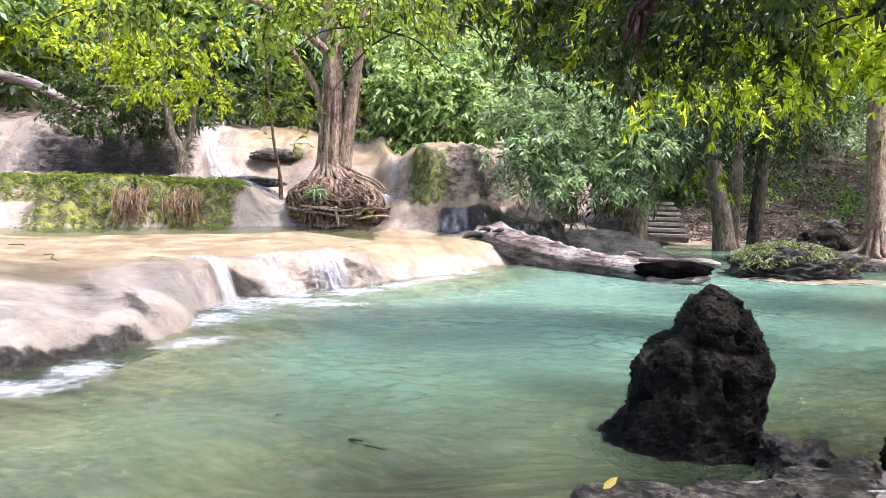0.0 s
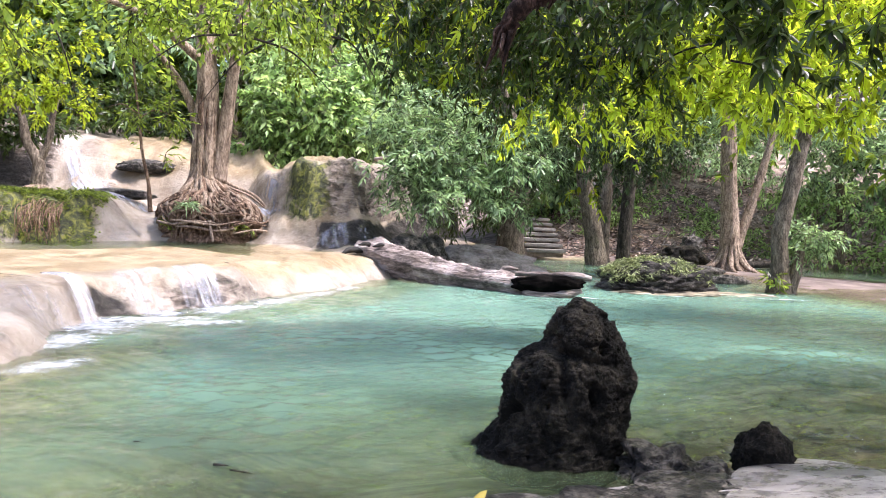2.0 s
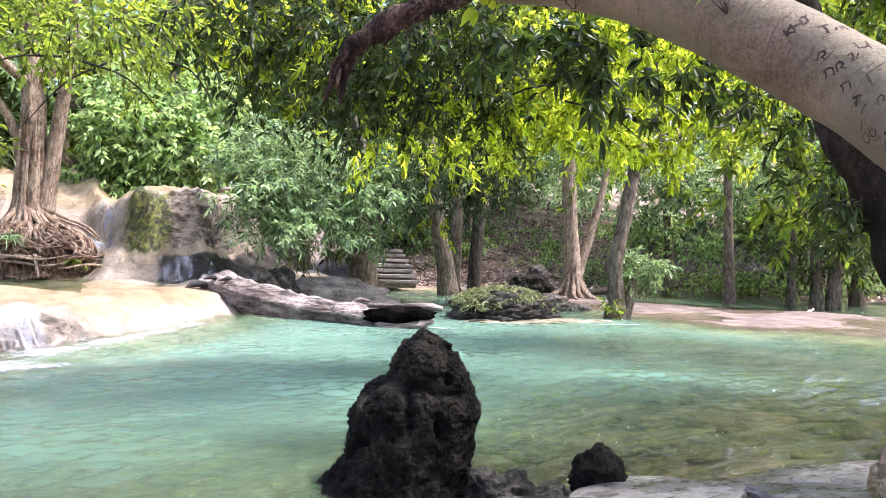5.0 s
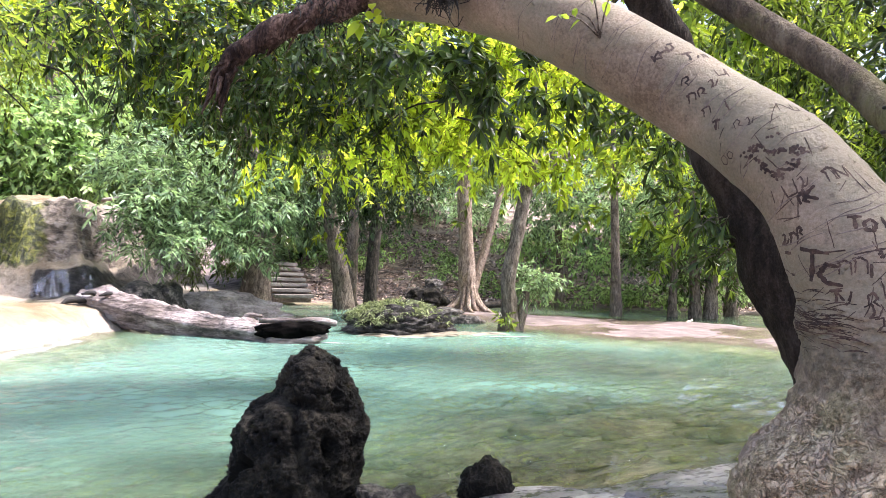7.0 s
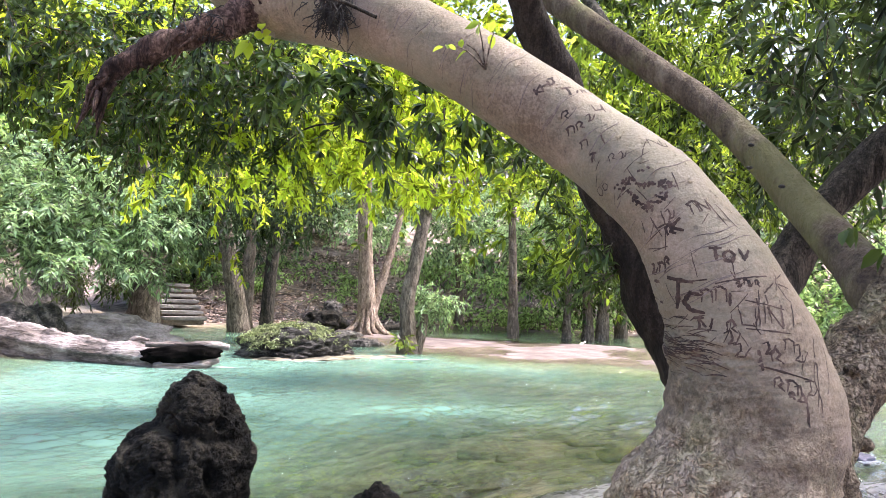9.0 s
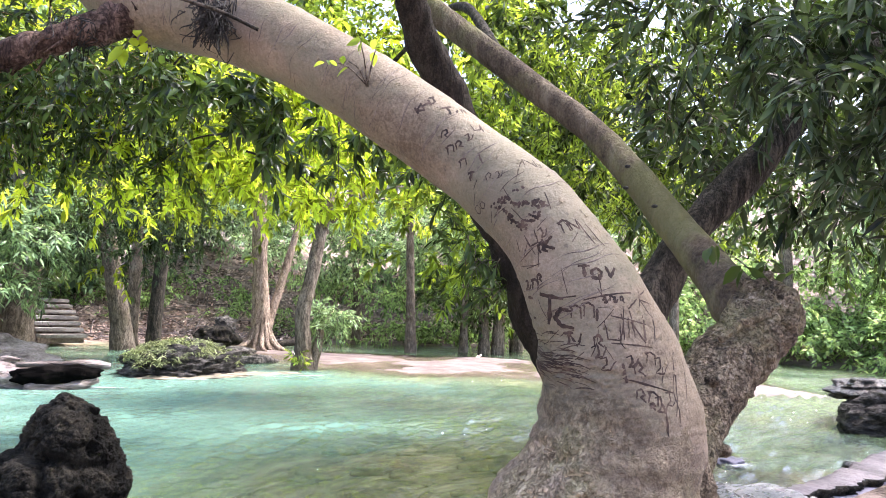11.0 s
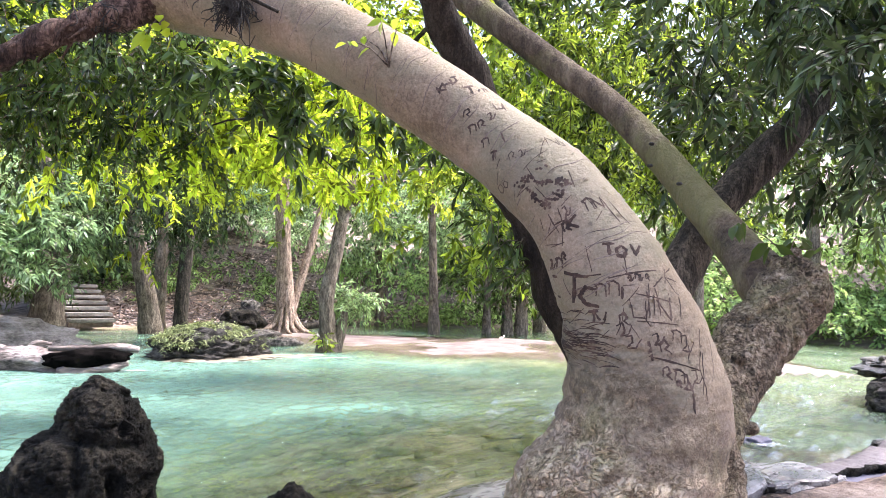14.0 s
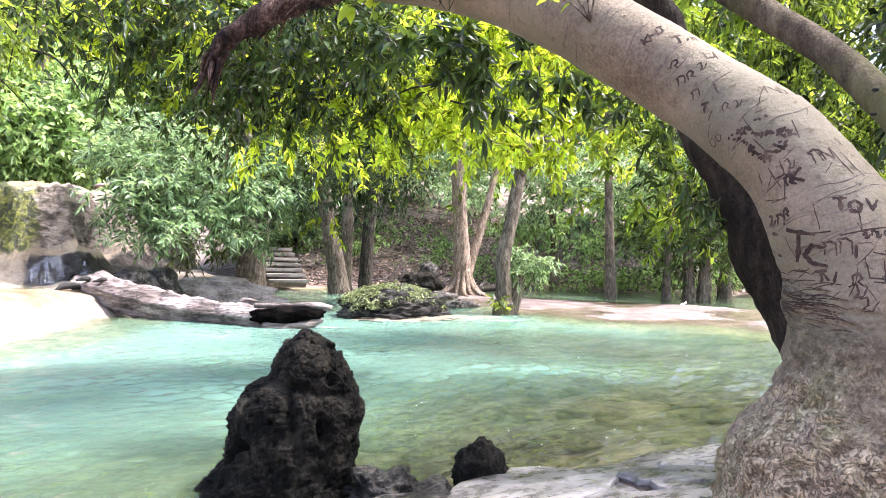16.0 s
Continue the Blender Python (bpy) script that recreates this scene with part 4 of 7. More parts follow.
slab(0.84, 3.20, 0.13, 0.26, 0.2, 0.12, 10, 4.4, M_LEDGE)
slab(1.06, 3.31, 0.11, 0.24, 0.16, 0.1, -15, 7.4, M_LEDGE)
tagged(ledge, "dark wet layered rock ledge at the water's edge", "rock ledge")

# pale crust path behind a broken rim at the shore
RIM = [(5.9, 2.45, 0.05), (6.6, 2.5, 0.10), (7.08, 2.49, 0.2), (7.5, 2.46, 0.26), (8.2, 2.5, 0.32), (8.85, 2.56, 0.3), (9.4, 2.6, 0.28), (9.8, 2.62, 0.3), (10.3, 2.48, 0.3), (11.0, 2.3, 0.35), (12.5, 2.1, 0.4), (14.5, 1.8, 0.4)]
line, width = smooth_line([(p[0], p[1], 0.0) for p in RIM], [p[2] for p in RIM], 26)
bm, bp = bmesh.new(), bmesh.new()
rows_, rowp_ = [], []
for p, w in zip(line, width):
    jag = 0.10 * noise.fractal(Vector((p[0] * 3.5, 1.7, 0.3)), 0.8, 2.0, 4)
    wob = 0.05 * noise.fractal(Vector((p[0] * 3.0, 5.2, 0.9)), 0.8, 2.0, 4)
    inner = w + jag
    prof = [(0.06 + wob, -0.15), (0.05 + wob, 0.06), (0.02 + wob, 0.15), (-0.02 + wob, 0.175), (-0.5 * inner, 0.172), (-inner, 0.165), (-inner - 0.015, 0.14), (-inner + 0.02 + 0.3 * abs(jag), 0.10), (-inner - 0.03, 0.05), (-inner - 0.05, -0.05)]
    rows_.append([bm.verts.new((p[0] + 0.03 * k * noise.noise(Vector((p[0] * 9, k, 0))) * 0.3, p[1] + oy, z + 0.016 * noise.fractal(Vector((p[0] * 6, oy * 6, 2.0 + 0.3 * k)), 0.8, 2.0, 3))) for k, (oy, z) in enumerate(prof)])
    rowp_.append([bp.verts.new((p[0] - 0.15 * k, p[1] + oy, 0.085 + 0.012 * noise.fractal(Vector((p[0] * 2.5, oy * 2.5, 4.0)), 0.8, 2.0, 4))) for k, oy in enumerate((-inner + 0.12, -inner - 0.15, -inner - 0.5, -inner - 1.0, -inner - 1.8, -5.0))])
for rws, mesh in ((rows_, bm), (rowp_, bp)):
    for a, b in zip(rws[:-1], rws[1:]):
        for k in range(len(a) - 1):
            f = mesh.faces.new((a[k], a[k + 1], b[k + 1], b[k]))
            if mesh is bm and (k >= 5 or k == 0):
                f.material_index = 1
path = part("path", bp, M_PATH)
tagged(path, "pale violet-grey crusted path by the water", "path", kind="structure")
me = bpy.data.meshes.new("path_rim")
bm.to_mesh(me)
bm.free()
me.materials.append(M_RIM)
me.materials.append(M_ROCK)
tagged(part("path_rim", me, M_RIM), "raised pale rim of lime crust with a dark broken edge", "rim", kind="structure")
for k, (x0, y0, s) in enumerate([(7.3, 2.62, 0.12), (9.25, 2.74, 0.13), (10.0, 2.66, 0.14)]):
    boulder("rim_stone", (x0, y0, 0.03), (s * 1.5, s * 0.7, s * 0.45), M_LEDGE, 3.3 + k, "dark broken stone at the foot of the path's rim", rough=0.4, group="stones at the rim", turn=15 * k)
boulder("shore_rock", (13.0, 3.55, 0.1), (0.85, 0.6, 0.48), M_SHORE, 7.7, "rounded grey rock in the shallow water", rough=0.2, levels=5)
boulder("shore_rock", (13.9, 3.9, 0.52), (1.1, 0.6, 0.2), M_LEDGE, 1.9, "dark wet slab leaning on the grey rock", rough=0.3, flat=0.06, levels=5)
boulder("foam_stone", (8.35, 3.68, 0.0), (0.2, 0.15, 0.07), M_PATH, 2.2, "small pale stone with foam round it", rough=0.3)


# ---- the fallen log ----
LOGP = [(0.55, 16.2, 0.62), (1.0, 15.85, 0.52), (1.55, 15.35, 0.36), (2.3, 14.62, 0.22), (3.0, 13.9, 0.14), (3.6, 13.35, 0.12), (4.2, 12.98, 0.15)]
log = empty("fallen_log", (2.4, 14.5, 0))
def own(ob, pts):
    return [tuple(np.subtract(p, ob.location)) for p in pts]
def log_shape(s, a):
    return 1 + 0.09 * math.sin(5 * a + 1.5 * s) + 0.05 * math.sin(11 * a - 2 * s) + 0.03 * math.sin(23 * a + 3 * s)
part("trunk", tube_mesh("trunk", own(log, LOGP), [0.16, 0.31, 0.31, 0.27, 0.25, 0.25, 0.22], steps=18, sides=44, rough=0.24, scale=3.2, seed=4, shape=log_shape), M_LOG, log)
# A black lump stands in for the shade inside the log's opening.
bm = bmesh.new()
bmesh.ops.create_icosphere(bm, subdivisions=4, radius=1.0)
for v in bm.verts:
    v.co *= 1 + 0.22 * noise.fractal(v.co * 2.2, 0.9, 2.0, 4)
hollow = part("hollow", bm, M_HOLLOW, log, "black lump standing for the shaded hollow in the log")
hollow.matrix_basis = Matrix.Translation(Vector((4.02, 12.86, 0.22)) - log.location) @ Euler((0.2, -0.05, radians(-24))).to_matrix().to_4x4() @ Matrix.Diagonal((0.66, 0.2, 0.17, 1))
part("splinter", tube_mesh("splinter", own(log, [(3.5, 13.2, 0.37), (4.1, 12.9, 0.40), (4.55, 12.72, 0.40), (4.82, 12.66, 0.36)]), [0.05, 0.05, 0.075, 0.06], steps=8, sides=10, rough=0.35, scale=5), M_LOG, log, "pale broken end")
part("splinter", tube_mesh("splinter", own(log, [(3.6, 12.95, 0.0), (4.2, 12.66, 0.02), (4.62, 12.62, 0.16)]), [0.1, 0.09, 0.06], steps=8, sides=10, rough=0.35, scale=5), M_LOG, log)
for k, (p, r) in enumerate([([(0.95, 15.9, 0.55), (0.75, 15.75, 0.72), (0.55, 15.6, 0.7)], 0.06), ([(1.2, 15.7, 0.6), (1.05, 15.55, 0.72), (0.85, 15.45, 0.68)], 0.06), ([(0.7, 15.9, 0.55), (0.35, 15.7, 0.57), (0.15, 15.65, 0.45)], 0.07), ([(3.3, 13.7, 0.33), (3.42, 13.6, 0.45), (3.62, 13.5, 0.43)], 0.06)]):
    part("stub", tube_mesh("stub", own(log, p), [r, r * 0.8, r * 0.4], steps=6, sides=9, rough=0.4, scale=6, seed=k), M_BLACKWOOD if k < 3 else M_LOG, log)
log.location += Vector((-0.1, 0.32, 0.0))
tagged(log, "bleached fallen log with a hollow in painted shade, half in water", "log")

# rock shelf and boulders behind the log
boulder("boulder", (1.62, 17.2, 0.5), (0.5, 0.5, 0.42), M_LEDGE, 1.2, "dark rounded boulder by the small waterfall", rough=0.18)
boulder("boulder", (2.2, 17.5, 0.4), (0.45, 0.45, 0.5), M_LEDGE, 6.6, "dark rounded boulder by the small waterfall", rough=0.18)
boulder("rock_shelf", (3.5, 18.9, 0.0), (1.9, 0.8, 0.62), M_SHELF, 2.9, "grey sloping rock shelf behind the log", rough=0.22, scale=1.3, levels=5, flat=0.03)


# ---- mossy rock with ferns ----
def tuft(parent, name, centres, n, length, width, mat, seed, up=0.5, fine=True):
    """Blades or fronds that fan out and arch over from a few centres."""
    rng = np.random.default_rng(seed)
    c = np.repeat(np.array(centres, float), n, 0)
    c += rng.normal(0, 0.04, c.shape)
    w = rng.normal(0, 1, c.shape)
    w[:, 2] = np.abs(w[:, 2]) * 0.4 + up
    return part(name, leaf_cloud(name, c, w, length, width, 0.75, seed, fine), mat, parent, smooth=False)

mr = empty("mossy_rock", (6.75, 14.75, 0))
bm = bmesh.new()
bmesh.ops.create_icosphere(bm, subdivisions=5, radius=1.0)
for v in bm.verts:
    n = v.co.normalized()
    q = 1 + 0.2 * noise.fractal(n * 1.9 + Vector((3.1, 0, 0)), 0.9, 2.0, 5) + 0.14 * noise.fractal(n * 8, 0.9, 2.0, 4)
    v.co = Vector((n.x * 1.28, n.y * 0.8, 0.14 + (n.z * 0.5 if n.z > 0 else n.z * 0.42))) * q
part("rock", bm, M_SHORE, mr)
rng = np.random.default_rng(8)
def on_mound(rng, lo=-1.15, hi=0.6):
    """A place on the upper face of the rock."""
    while True:
        x0, y0 = rng.uniform(lo, hi), rng.uniform(-0.7, 0.45)
        g = 1 - (x0 / 1.28) ** 2 - (y0 / 0.8) ** 2
        if g > 0.03:
            return (x0, y0, 0.14 + 0.52 * math.sqrt(g))


tuft(mr, "fern_growth", [on_mound(rng) for _ in range(230)], 18, 0.10, 0.018, M_FERN, 9, 0.1)["kind"] = "stuff"
tuft(mr, "moss", [on_mound(rng, -1.15, 1.1) for _ in range(110)], 24, 0.09, 0.03, M_FERN, 10, 0.3, False)["kind"] = "stuff"
tagged(mr, "low dark rock overgrown with ferns in the pool", "rock")
apron = boulder("lime_shelf", (6.95, 14.2, -0.05), (1.5, 0.55, 0.12), M_BED, 4.1, "pale lime shelf at the waterline under the ferns", rough=0.3, levels=5)
boulder("lime_shelf", (8.6, 14.1, -0.06), (0.9, 0.25, 0.09), M_BED, 8.1, "pale lime shelf at the waterline under the ferns", rough=0.3, levels=4)
boulder("dark_rock", (11.1, 22.4, 0.3), (0.75, 0.5, 0.4), M_ROCK, 2.4, "dark rock at the foot of the far bank", rough=0.3)
boulder("dark_rock", (11.6, 22.9, 0.65), (0.35, 0.3, 0.35), M_LEDGE, 5.4, "dark rock at the foot of the far bank", rough=0.3)
boulder("bank_stone", (9.5, 16.7, 0.06), (0.5, 0.18, 0.14), M_LEDGE, 7.1, "small grey stone on the pale shallow bar", rough=0.3)
boulder("bank_stone", (10.5, 19.7, 0.06), (0.5, 0.3, 0.14), M_LEDGE, 7.9, "small grey stone on the pale shallow bar", rough=0.3)


# ---- the concrete steps ----
steps_ob = empty("steps", (6.72, 23.3, 0.2))
for k in range(7):
    bm = bmesh.new()
    bmesh.ops.create_cube(bm, size=1.0)
    bmesh.ops.scale(bm, vec=(1.3, 0.46, 0.11), verts=bm.verts)
    bmesh.ops.bevel(bm, geom=bm.edges[:], offset=0.018, segments=2, affect="EDGES")
    for v in bm.verts:
        v.co += Vector((0, 0.02, 0.012)) * noise.noise(v.co * 4 + Vector((k * 3.1, 0, 0)))
    o = part("step", bm, M_STEP, steps_ob, smooth=False)
    o.matrix_basis = pose(0.02 * math.sin(k * 5), k * 0.34, 0.1 + 0.168 * k, 0, 0, 1.5 * math.sin(k * 3))
    bm = bmesh.new()
    bmesh.ops.create_cube(bm, size=1.0)
    bmesh.ops.scale(bm, vec=(1.24, 0.2, 0.16), verts=bm.verts)
    o = part("riser", bm, M_GROUND, steps_ob, smooth=False)
    o.matrix_basis = pose(0, k * 0.34 + 0.08, 0.168 * k - 0.03)
tagged(steps_ob, "flight of weathered grey concrete steps up the bank", "steps")


# ---- the leaning tree beside the viewer ----
lean = empty("leaning_tree", (2.35, 1.0, 0.1))
MAIN = [(2.302, 1.069, 0.011), (2.317, 1.127, 0.543), (2.283, 1.166, 1.017), (2.321, 1.118, 1.171), (2.339, 1.096, 1.311), (2.313, 1.127, 1.479), (2.268, 1.178, 1.642), (2.201, 1.326, 1.906), (2.157, 1.61, 2.134), (2.012, 1.921, 2.374), (1.859, 2.198, 2.567), (1.657, 2.527, 2.749), (1.38, 2.95, 2.9), (1.22, 3.25, 3.2), (1.05, 3.6, 3.8), (0.9, 4.1, 4.8)]
MRAD = [0.53, 0.42, 0.322, 0.282, 0.25, 0.223, 0.188, 0.153, 0.145, 0.149, 0.147, 0.162, 0.165, 0.15, 0.13, 0.09]
SIDES, STEPS = 96, 32


def bark_form(w, z):
    """How far the bark stands out at a place, how cracked and how flaking it is: smooth above, folded on one side, flaking near the base."""
    s = (w[0] - 2.32) * 0.72 - (w[1] - 1.1) * 0.69
    low = 1 - min(1, max(0, (z + 0.6 * s - 1.06 - 0.12 * noise.noise(Vector(w) * 5)) / 0.3))
    lefts = 1 - min(1, max(0, (s + 0.04) / 0.17))
    fold = math.exp(-(((z - 1.41 + 0.25 * s) / 0.10) ** 2)) * lefts
    q = 0.004 * noise.fractal(Vector(w) * 5, 0.9, 2.0, 3)
    q += low * (0.02 * noise.fractal(Vector(w) * 6.5, 0.9, 2.0, 3) + 0.016 * noise.fractal(Vector((w[0] * 24, w[1] * 24, w[2] * 18)), 0.8, 2.0, 4))
    wrinkle = noise.noise(Vector((w[0] * 5, w[1] * 5, z * 34 + 9 * s))) + 0.45 * noise.noise(Vector((w[0] * 13, w[1] * 13, z * 70)))
    crack = min(1, 1.5 * fold) * max(0, 1 - abs(wrinkle) / 0.13)
    q += fold * 0.007 * wrinkle - 0.006 * crack
    q += 0.0025 * max(0, math.sin(z * 37 + 3 * noise.noise(Vector(w) * 1.5)) - 0.93) / 0.07 * (1 - low)
    return q, crack, low


line, rad = smooth_line(MAIN, MRAD, STEPS)
tan = np.gradient(line, axis=0)
tan /= np.linalg.norm(tan, axis=1)[:, None]
level = 1 - ease(line[:, 2], 1.25, 1.7)[:, None]  # the rings lie level near the ground
tan = tan * (1 - level) + np.array((0, 0, 1.0)) * level
tan /= np.linalg.norm(tan, axis=1)[:, None]
side = np.array((0.8, -0.6, 0.0))
GRID = np.empty((len(line), SIDES, 3))
NORM = np.empty_like(GRID)
FORM = np.zeros_like(GRID)
for i, (c, r, t) in enumerate(zip(line, rad, tan)):
    side = side - t * side.dot(t)
    side /= np.linalg.norm(side)
    up = np.cross(t, side)
    for k in range(SIDES):
        a = 2 * math.pi * k / SIDES
        d = side * math.cos(a) + up * math.sin(a)
        flare = 1 + (0.07 * math.sin(4 * a + 0.8) + 0.04 * math.sin(7 * a)) * max(0, 1 - c[2] / 1.25)
        w = c + d * r * flare
        q, FORM[i, k, 0], FORM[i, k, 1] = bark_form(w, w[2])
        GRID[i, k] = w + d * q
        NORM[i, k] = d


def limb_part(ob, name, pts, radii, mat, label="", steps=10, sides=18, rough=0.1, scale=5, seed=0.0, **more):
    return part(name, tube_mesh(name, own(ob, pts), radii, steps=steps, sides=sides, rough=rough, scale=scale, seed=seed, **more), mat, ob, label)


n_, s_ = len(line), SIDES
i = np.arange(n_ * s_).reshape(n_, s_)
f = np.stack([i[:-1], np.roll(i, -1, 1)[:-1], np.roll(i, -1, 1)[1:], i[1:]], -1).reshape(-1, 4)
me = raw_mesh("trunk", GRID.reshape(-1, 3) - np.array(lean.location), f)
paint(me, "form", FORM.reshape(-1, 3))
part("trunk", me, M_CARVED, lean, "smooth grey-beige trunk covered in carvings")


def on_bark(u, v, lift=0.0):
    """A place on the trunk: u rings up, v sides round."""
    i0, k0 = int(u), int(v)
    a, b = u - i0, v - k0
    g = lambda A: (A[i0, k0 % s_] * (1 - a) * (1 - b) + A[i0 + 1, k0 % s_] * a * (1 - b) + A[i0, (k0 + 1) % s_] * (1 - a) * b + A[i0 + 1, (k0 + 1) % s_] * a * b)
    return g(GRID) + g(NORM) * lift


STROKES = {  # strokes on a unit square, x to the right, y up
    "T": [[(0, 1), (1, 1)], [(0.5, 1), (0.5, 0)]], "K": [[(0, 0), (0, 1)], [(0.9, 1), (0, 0.45), (0.9, 0)]], "H": [[(0, 0), (0, 1)], [(1, 0), (1, 1)], [(0, 0.5), (1, 0.5)]],
    "J": [[(0.2, 1), (1, 1)], [(0.7, 1), (0.7, 0.2), (0.3, 0), (0, 0.25)]], "O": [[(0.5, 1), (0, 0.6), (0.2, 0), (0.8, 0), (1, 0.6), (0.5, 1)]], "V": [[(0, 1), (0.5, 0), (1, 1)]],
    "N": [[(0, 0), (0, 1), (1, 0), (1, 1)]], "bar": [[(0, 0.5), (1, 0.5)]], "tick": [[(0.3, 0), (0.7, 1)]], "post": [[(0.5, 0), (0.5, 1)]], "hook": [[(0, 0.8), (0.4, 1), (0.5, 0.4), (0.2, 0), (0.7, 0.1), (1, 0.8)]],
    "loop": [[(0.1, 0), (0, 0.7), (0.4, 1), (0.7, 0.6), (0.4, 0.3), (0.9, 0)]], "gate": [[(0.1, 0), (0.2, 0.7), (0, 0.85), (0.5, 1), (0.9, 0.8), (0.9, 0)]], "C": [[(1, 0.9), (0.4, 1), (0, 0.5), (0.4, 0.1), (1.2, 0)]],
    "fork": [[(0, 1), (0.1, 0.1), (0.8, 0.1), (0.9, 1)]], "dot": [[(0.3, 0.5), (0.7, 0.5)]], "crease": [[(0, 0.5), (0.35, 0.55), (0.7, 0.52), (1, 0.42)]],
}
# kind, place up and round the trunk, size in metres, turn, half width of the cut
MARKS_HIGH = [
    ("K", 274.8, 69.8, 0.03, -0.37, 0.0035), ("H", 274.5, 72.5, 0.03, -0.35, 0.0035), ("J", 274.2, 75.5, 0.03, -0.34, 0.0035),
    ("T", 268.5, 76, 0.039, -0.36, 0.004), ("tick", 267.2, 78.8, 0.02, -0.6, 0.003), ("gate", 266.5, 81.5, 0.022, -0.45, 0.003),
    ("loop", 263.8, 67.8, 0.033, -1.05, 0.0025), ("gate", 259.5, 64.2, 0.033, -0.63, 0.0028), ("fork", 259, 77.8, 0.037, -0.46, 0.0022),
    ("loop", 258, 67.8, 0.033, -0.58, 0.0028), ("tick", 257.8, 79, 0.042, -0.08, 0.002), ("hook", 257.5, 72.2, 0.031, -0.56, 0.0025),
    ("gate", 252.5, 63.2, 0.033, -0.56, 0.0024), ("tick", 248, 68.2, 0.051, 0.02, 0.0024), ("T", 246.5, 61, 0.031, -0.85, 0.0042),
    ("loop", 240.5, 65.5, 0.03, -0.58, 0.0014), ("O", 239, 53, 0.031, -0.99, 0.0014), ("hook", 238.5, 68, 0.027, -0.52, 0.0014),
]
MARKS_UPPER = [
    ("O", 237.5, 56, 0.024, -0.83, 0.0014), ("N", 236.5, 78.8, 0.039, -0.39, 0.0014), ("fork", 234.8, 80.8, 0.03, -0.41, 0.0014),
    ("tick", 223.8, 73.2, 0.048, -0.05, 0.0016), ("fork", 217.8, 62.2, 0.043, -0.15, 0.0022), ("hook", 217.5, 66, 0.029, -0.3, 0.0022),
    ("gate", 216, 72.8, 0.037, -0.08, 0.0028), ("N", 215.5, 75.2, 0.034, -0.18, 0.0022), ("K", 214, 65.8, 0.037, -0.3, 0.0045),
    ("loop", 214, 63.8, 0.031, -0.31, 0.0045), ("tick", 212.2, 77.5, 0.075, 0.47, 0.0018), ("tick", 210.8, 79.8, 0.075, 0.51, 0.0016),
    ("hook", 207, 53, 0.033, -0.64, 0.0038), ("loop", 207, 58.8, 0.022, -0.53, 0.0035), ("gate", 206, 56.2, 0.032, -0.5, 0.0038),
    ("bar", 203.2, 52.2, 0.031, -0.43, 0.005), ("T", 202.2, 70.5, 0.036, -0.38, 0.0045), ("O", 200.5, 73.2, 0.032, -0.45, 0.0045),
]
MARKS_MIDDLE = [
    ("V", 199, 76.8, 0.032, -0.48, 0.0045), ("bar", 198, 62.5, 0.09, -0.34, 0.002), ("bar", 196.2, 50.8, 0.021, -0.32, 0.004),
    ("T", 195.5, 57.8, 0.087, -0.54, 0.0062), ("bar", 191.8, 73.2, 0.153, -0.2, 0.0024), ("gate", 191, 64.2, 0.037, -0.46, 0.0026),
    ("bar", 191, 71.5, 0.008, -0.23, 0.003), ("C", 190.8, 60.5, 0.054, -0.46, 0.0058), ("hook", 190.5, 72, 0.014, -0.58, 0.0026),
    ("gate", 190.2, 73.5, 0.014, -0.59, 0.0026), ("gate", 189.8, 67.2, 0.037, -0.46, 0.0026), ("hook", 189.5, 74.2, 0.014, -0.6, 0.0026),
    ("loop", 188.8, 76, 0.014, -0.63, 0.0026), ("tick", 188.5, 83.5, 0.036, -1.07, 0.0018), ("post", 187, 68.5, 0.032, -0.52, 0.0035),
    ("tick", 186.2, 78, 0.048, -0.92, 0.002), ("K", 184, 82, 0.045, -0.91, 0.0018), ("bar", 181.5, 74.8, 0.104, -0.42, 0.0018),
]
MARKS_LOWER = [
    ("T", 181.2, 60, 0.034, -0.25, 0.0036), ("V", 179.2, 61.8, 0.037, -0.15, 0.0034), ("post", 179.2, 72.8, 0.063, -0.42, 0.0022),
    ("post", 179, 75.2, 0.064, -0.39, 0.002), ("fork", 178.2, 70.5, 0.048, -0.35, 0.002), ("loop", 176.2, 66.8, 0.032, -0.4, 0.0028),
    ("N", 176, 75.5, 0.048, -0.52, 0.002), ("post", 175.5, 77.5, 0.072, -0.6, 0.0022), ("post", 174.5, 80.2, 0.069, -0.69, 0.002),
    ("bar", 170.2, 73, 0.118, -0.3, 0.0018), ("hook", 170, 66, 0.044, -0.15, 0.0026), ("hook", 161, 66.8, 0.047, -0.33, 0.0024),
    ("gate", 160.8, 75.8, 0.036, -0.32, 0.002), ("hook", 160.5, 71.8, 0.036, -0.24, 0.003), ("loop", 156.2, 72.8, 0.036, -0.27, 0.003),
    ("hook", 156, 77.5, 0.047, -0.46, 0.0022), ("post", 154.8, 69.5, 0.058, -0.1, 0.004), ("tick", 153.2, 80.5, 0.104, -0.19, 0.0018),
]
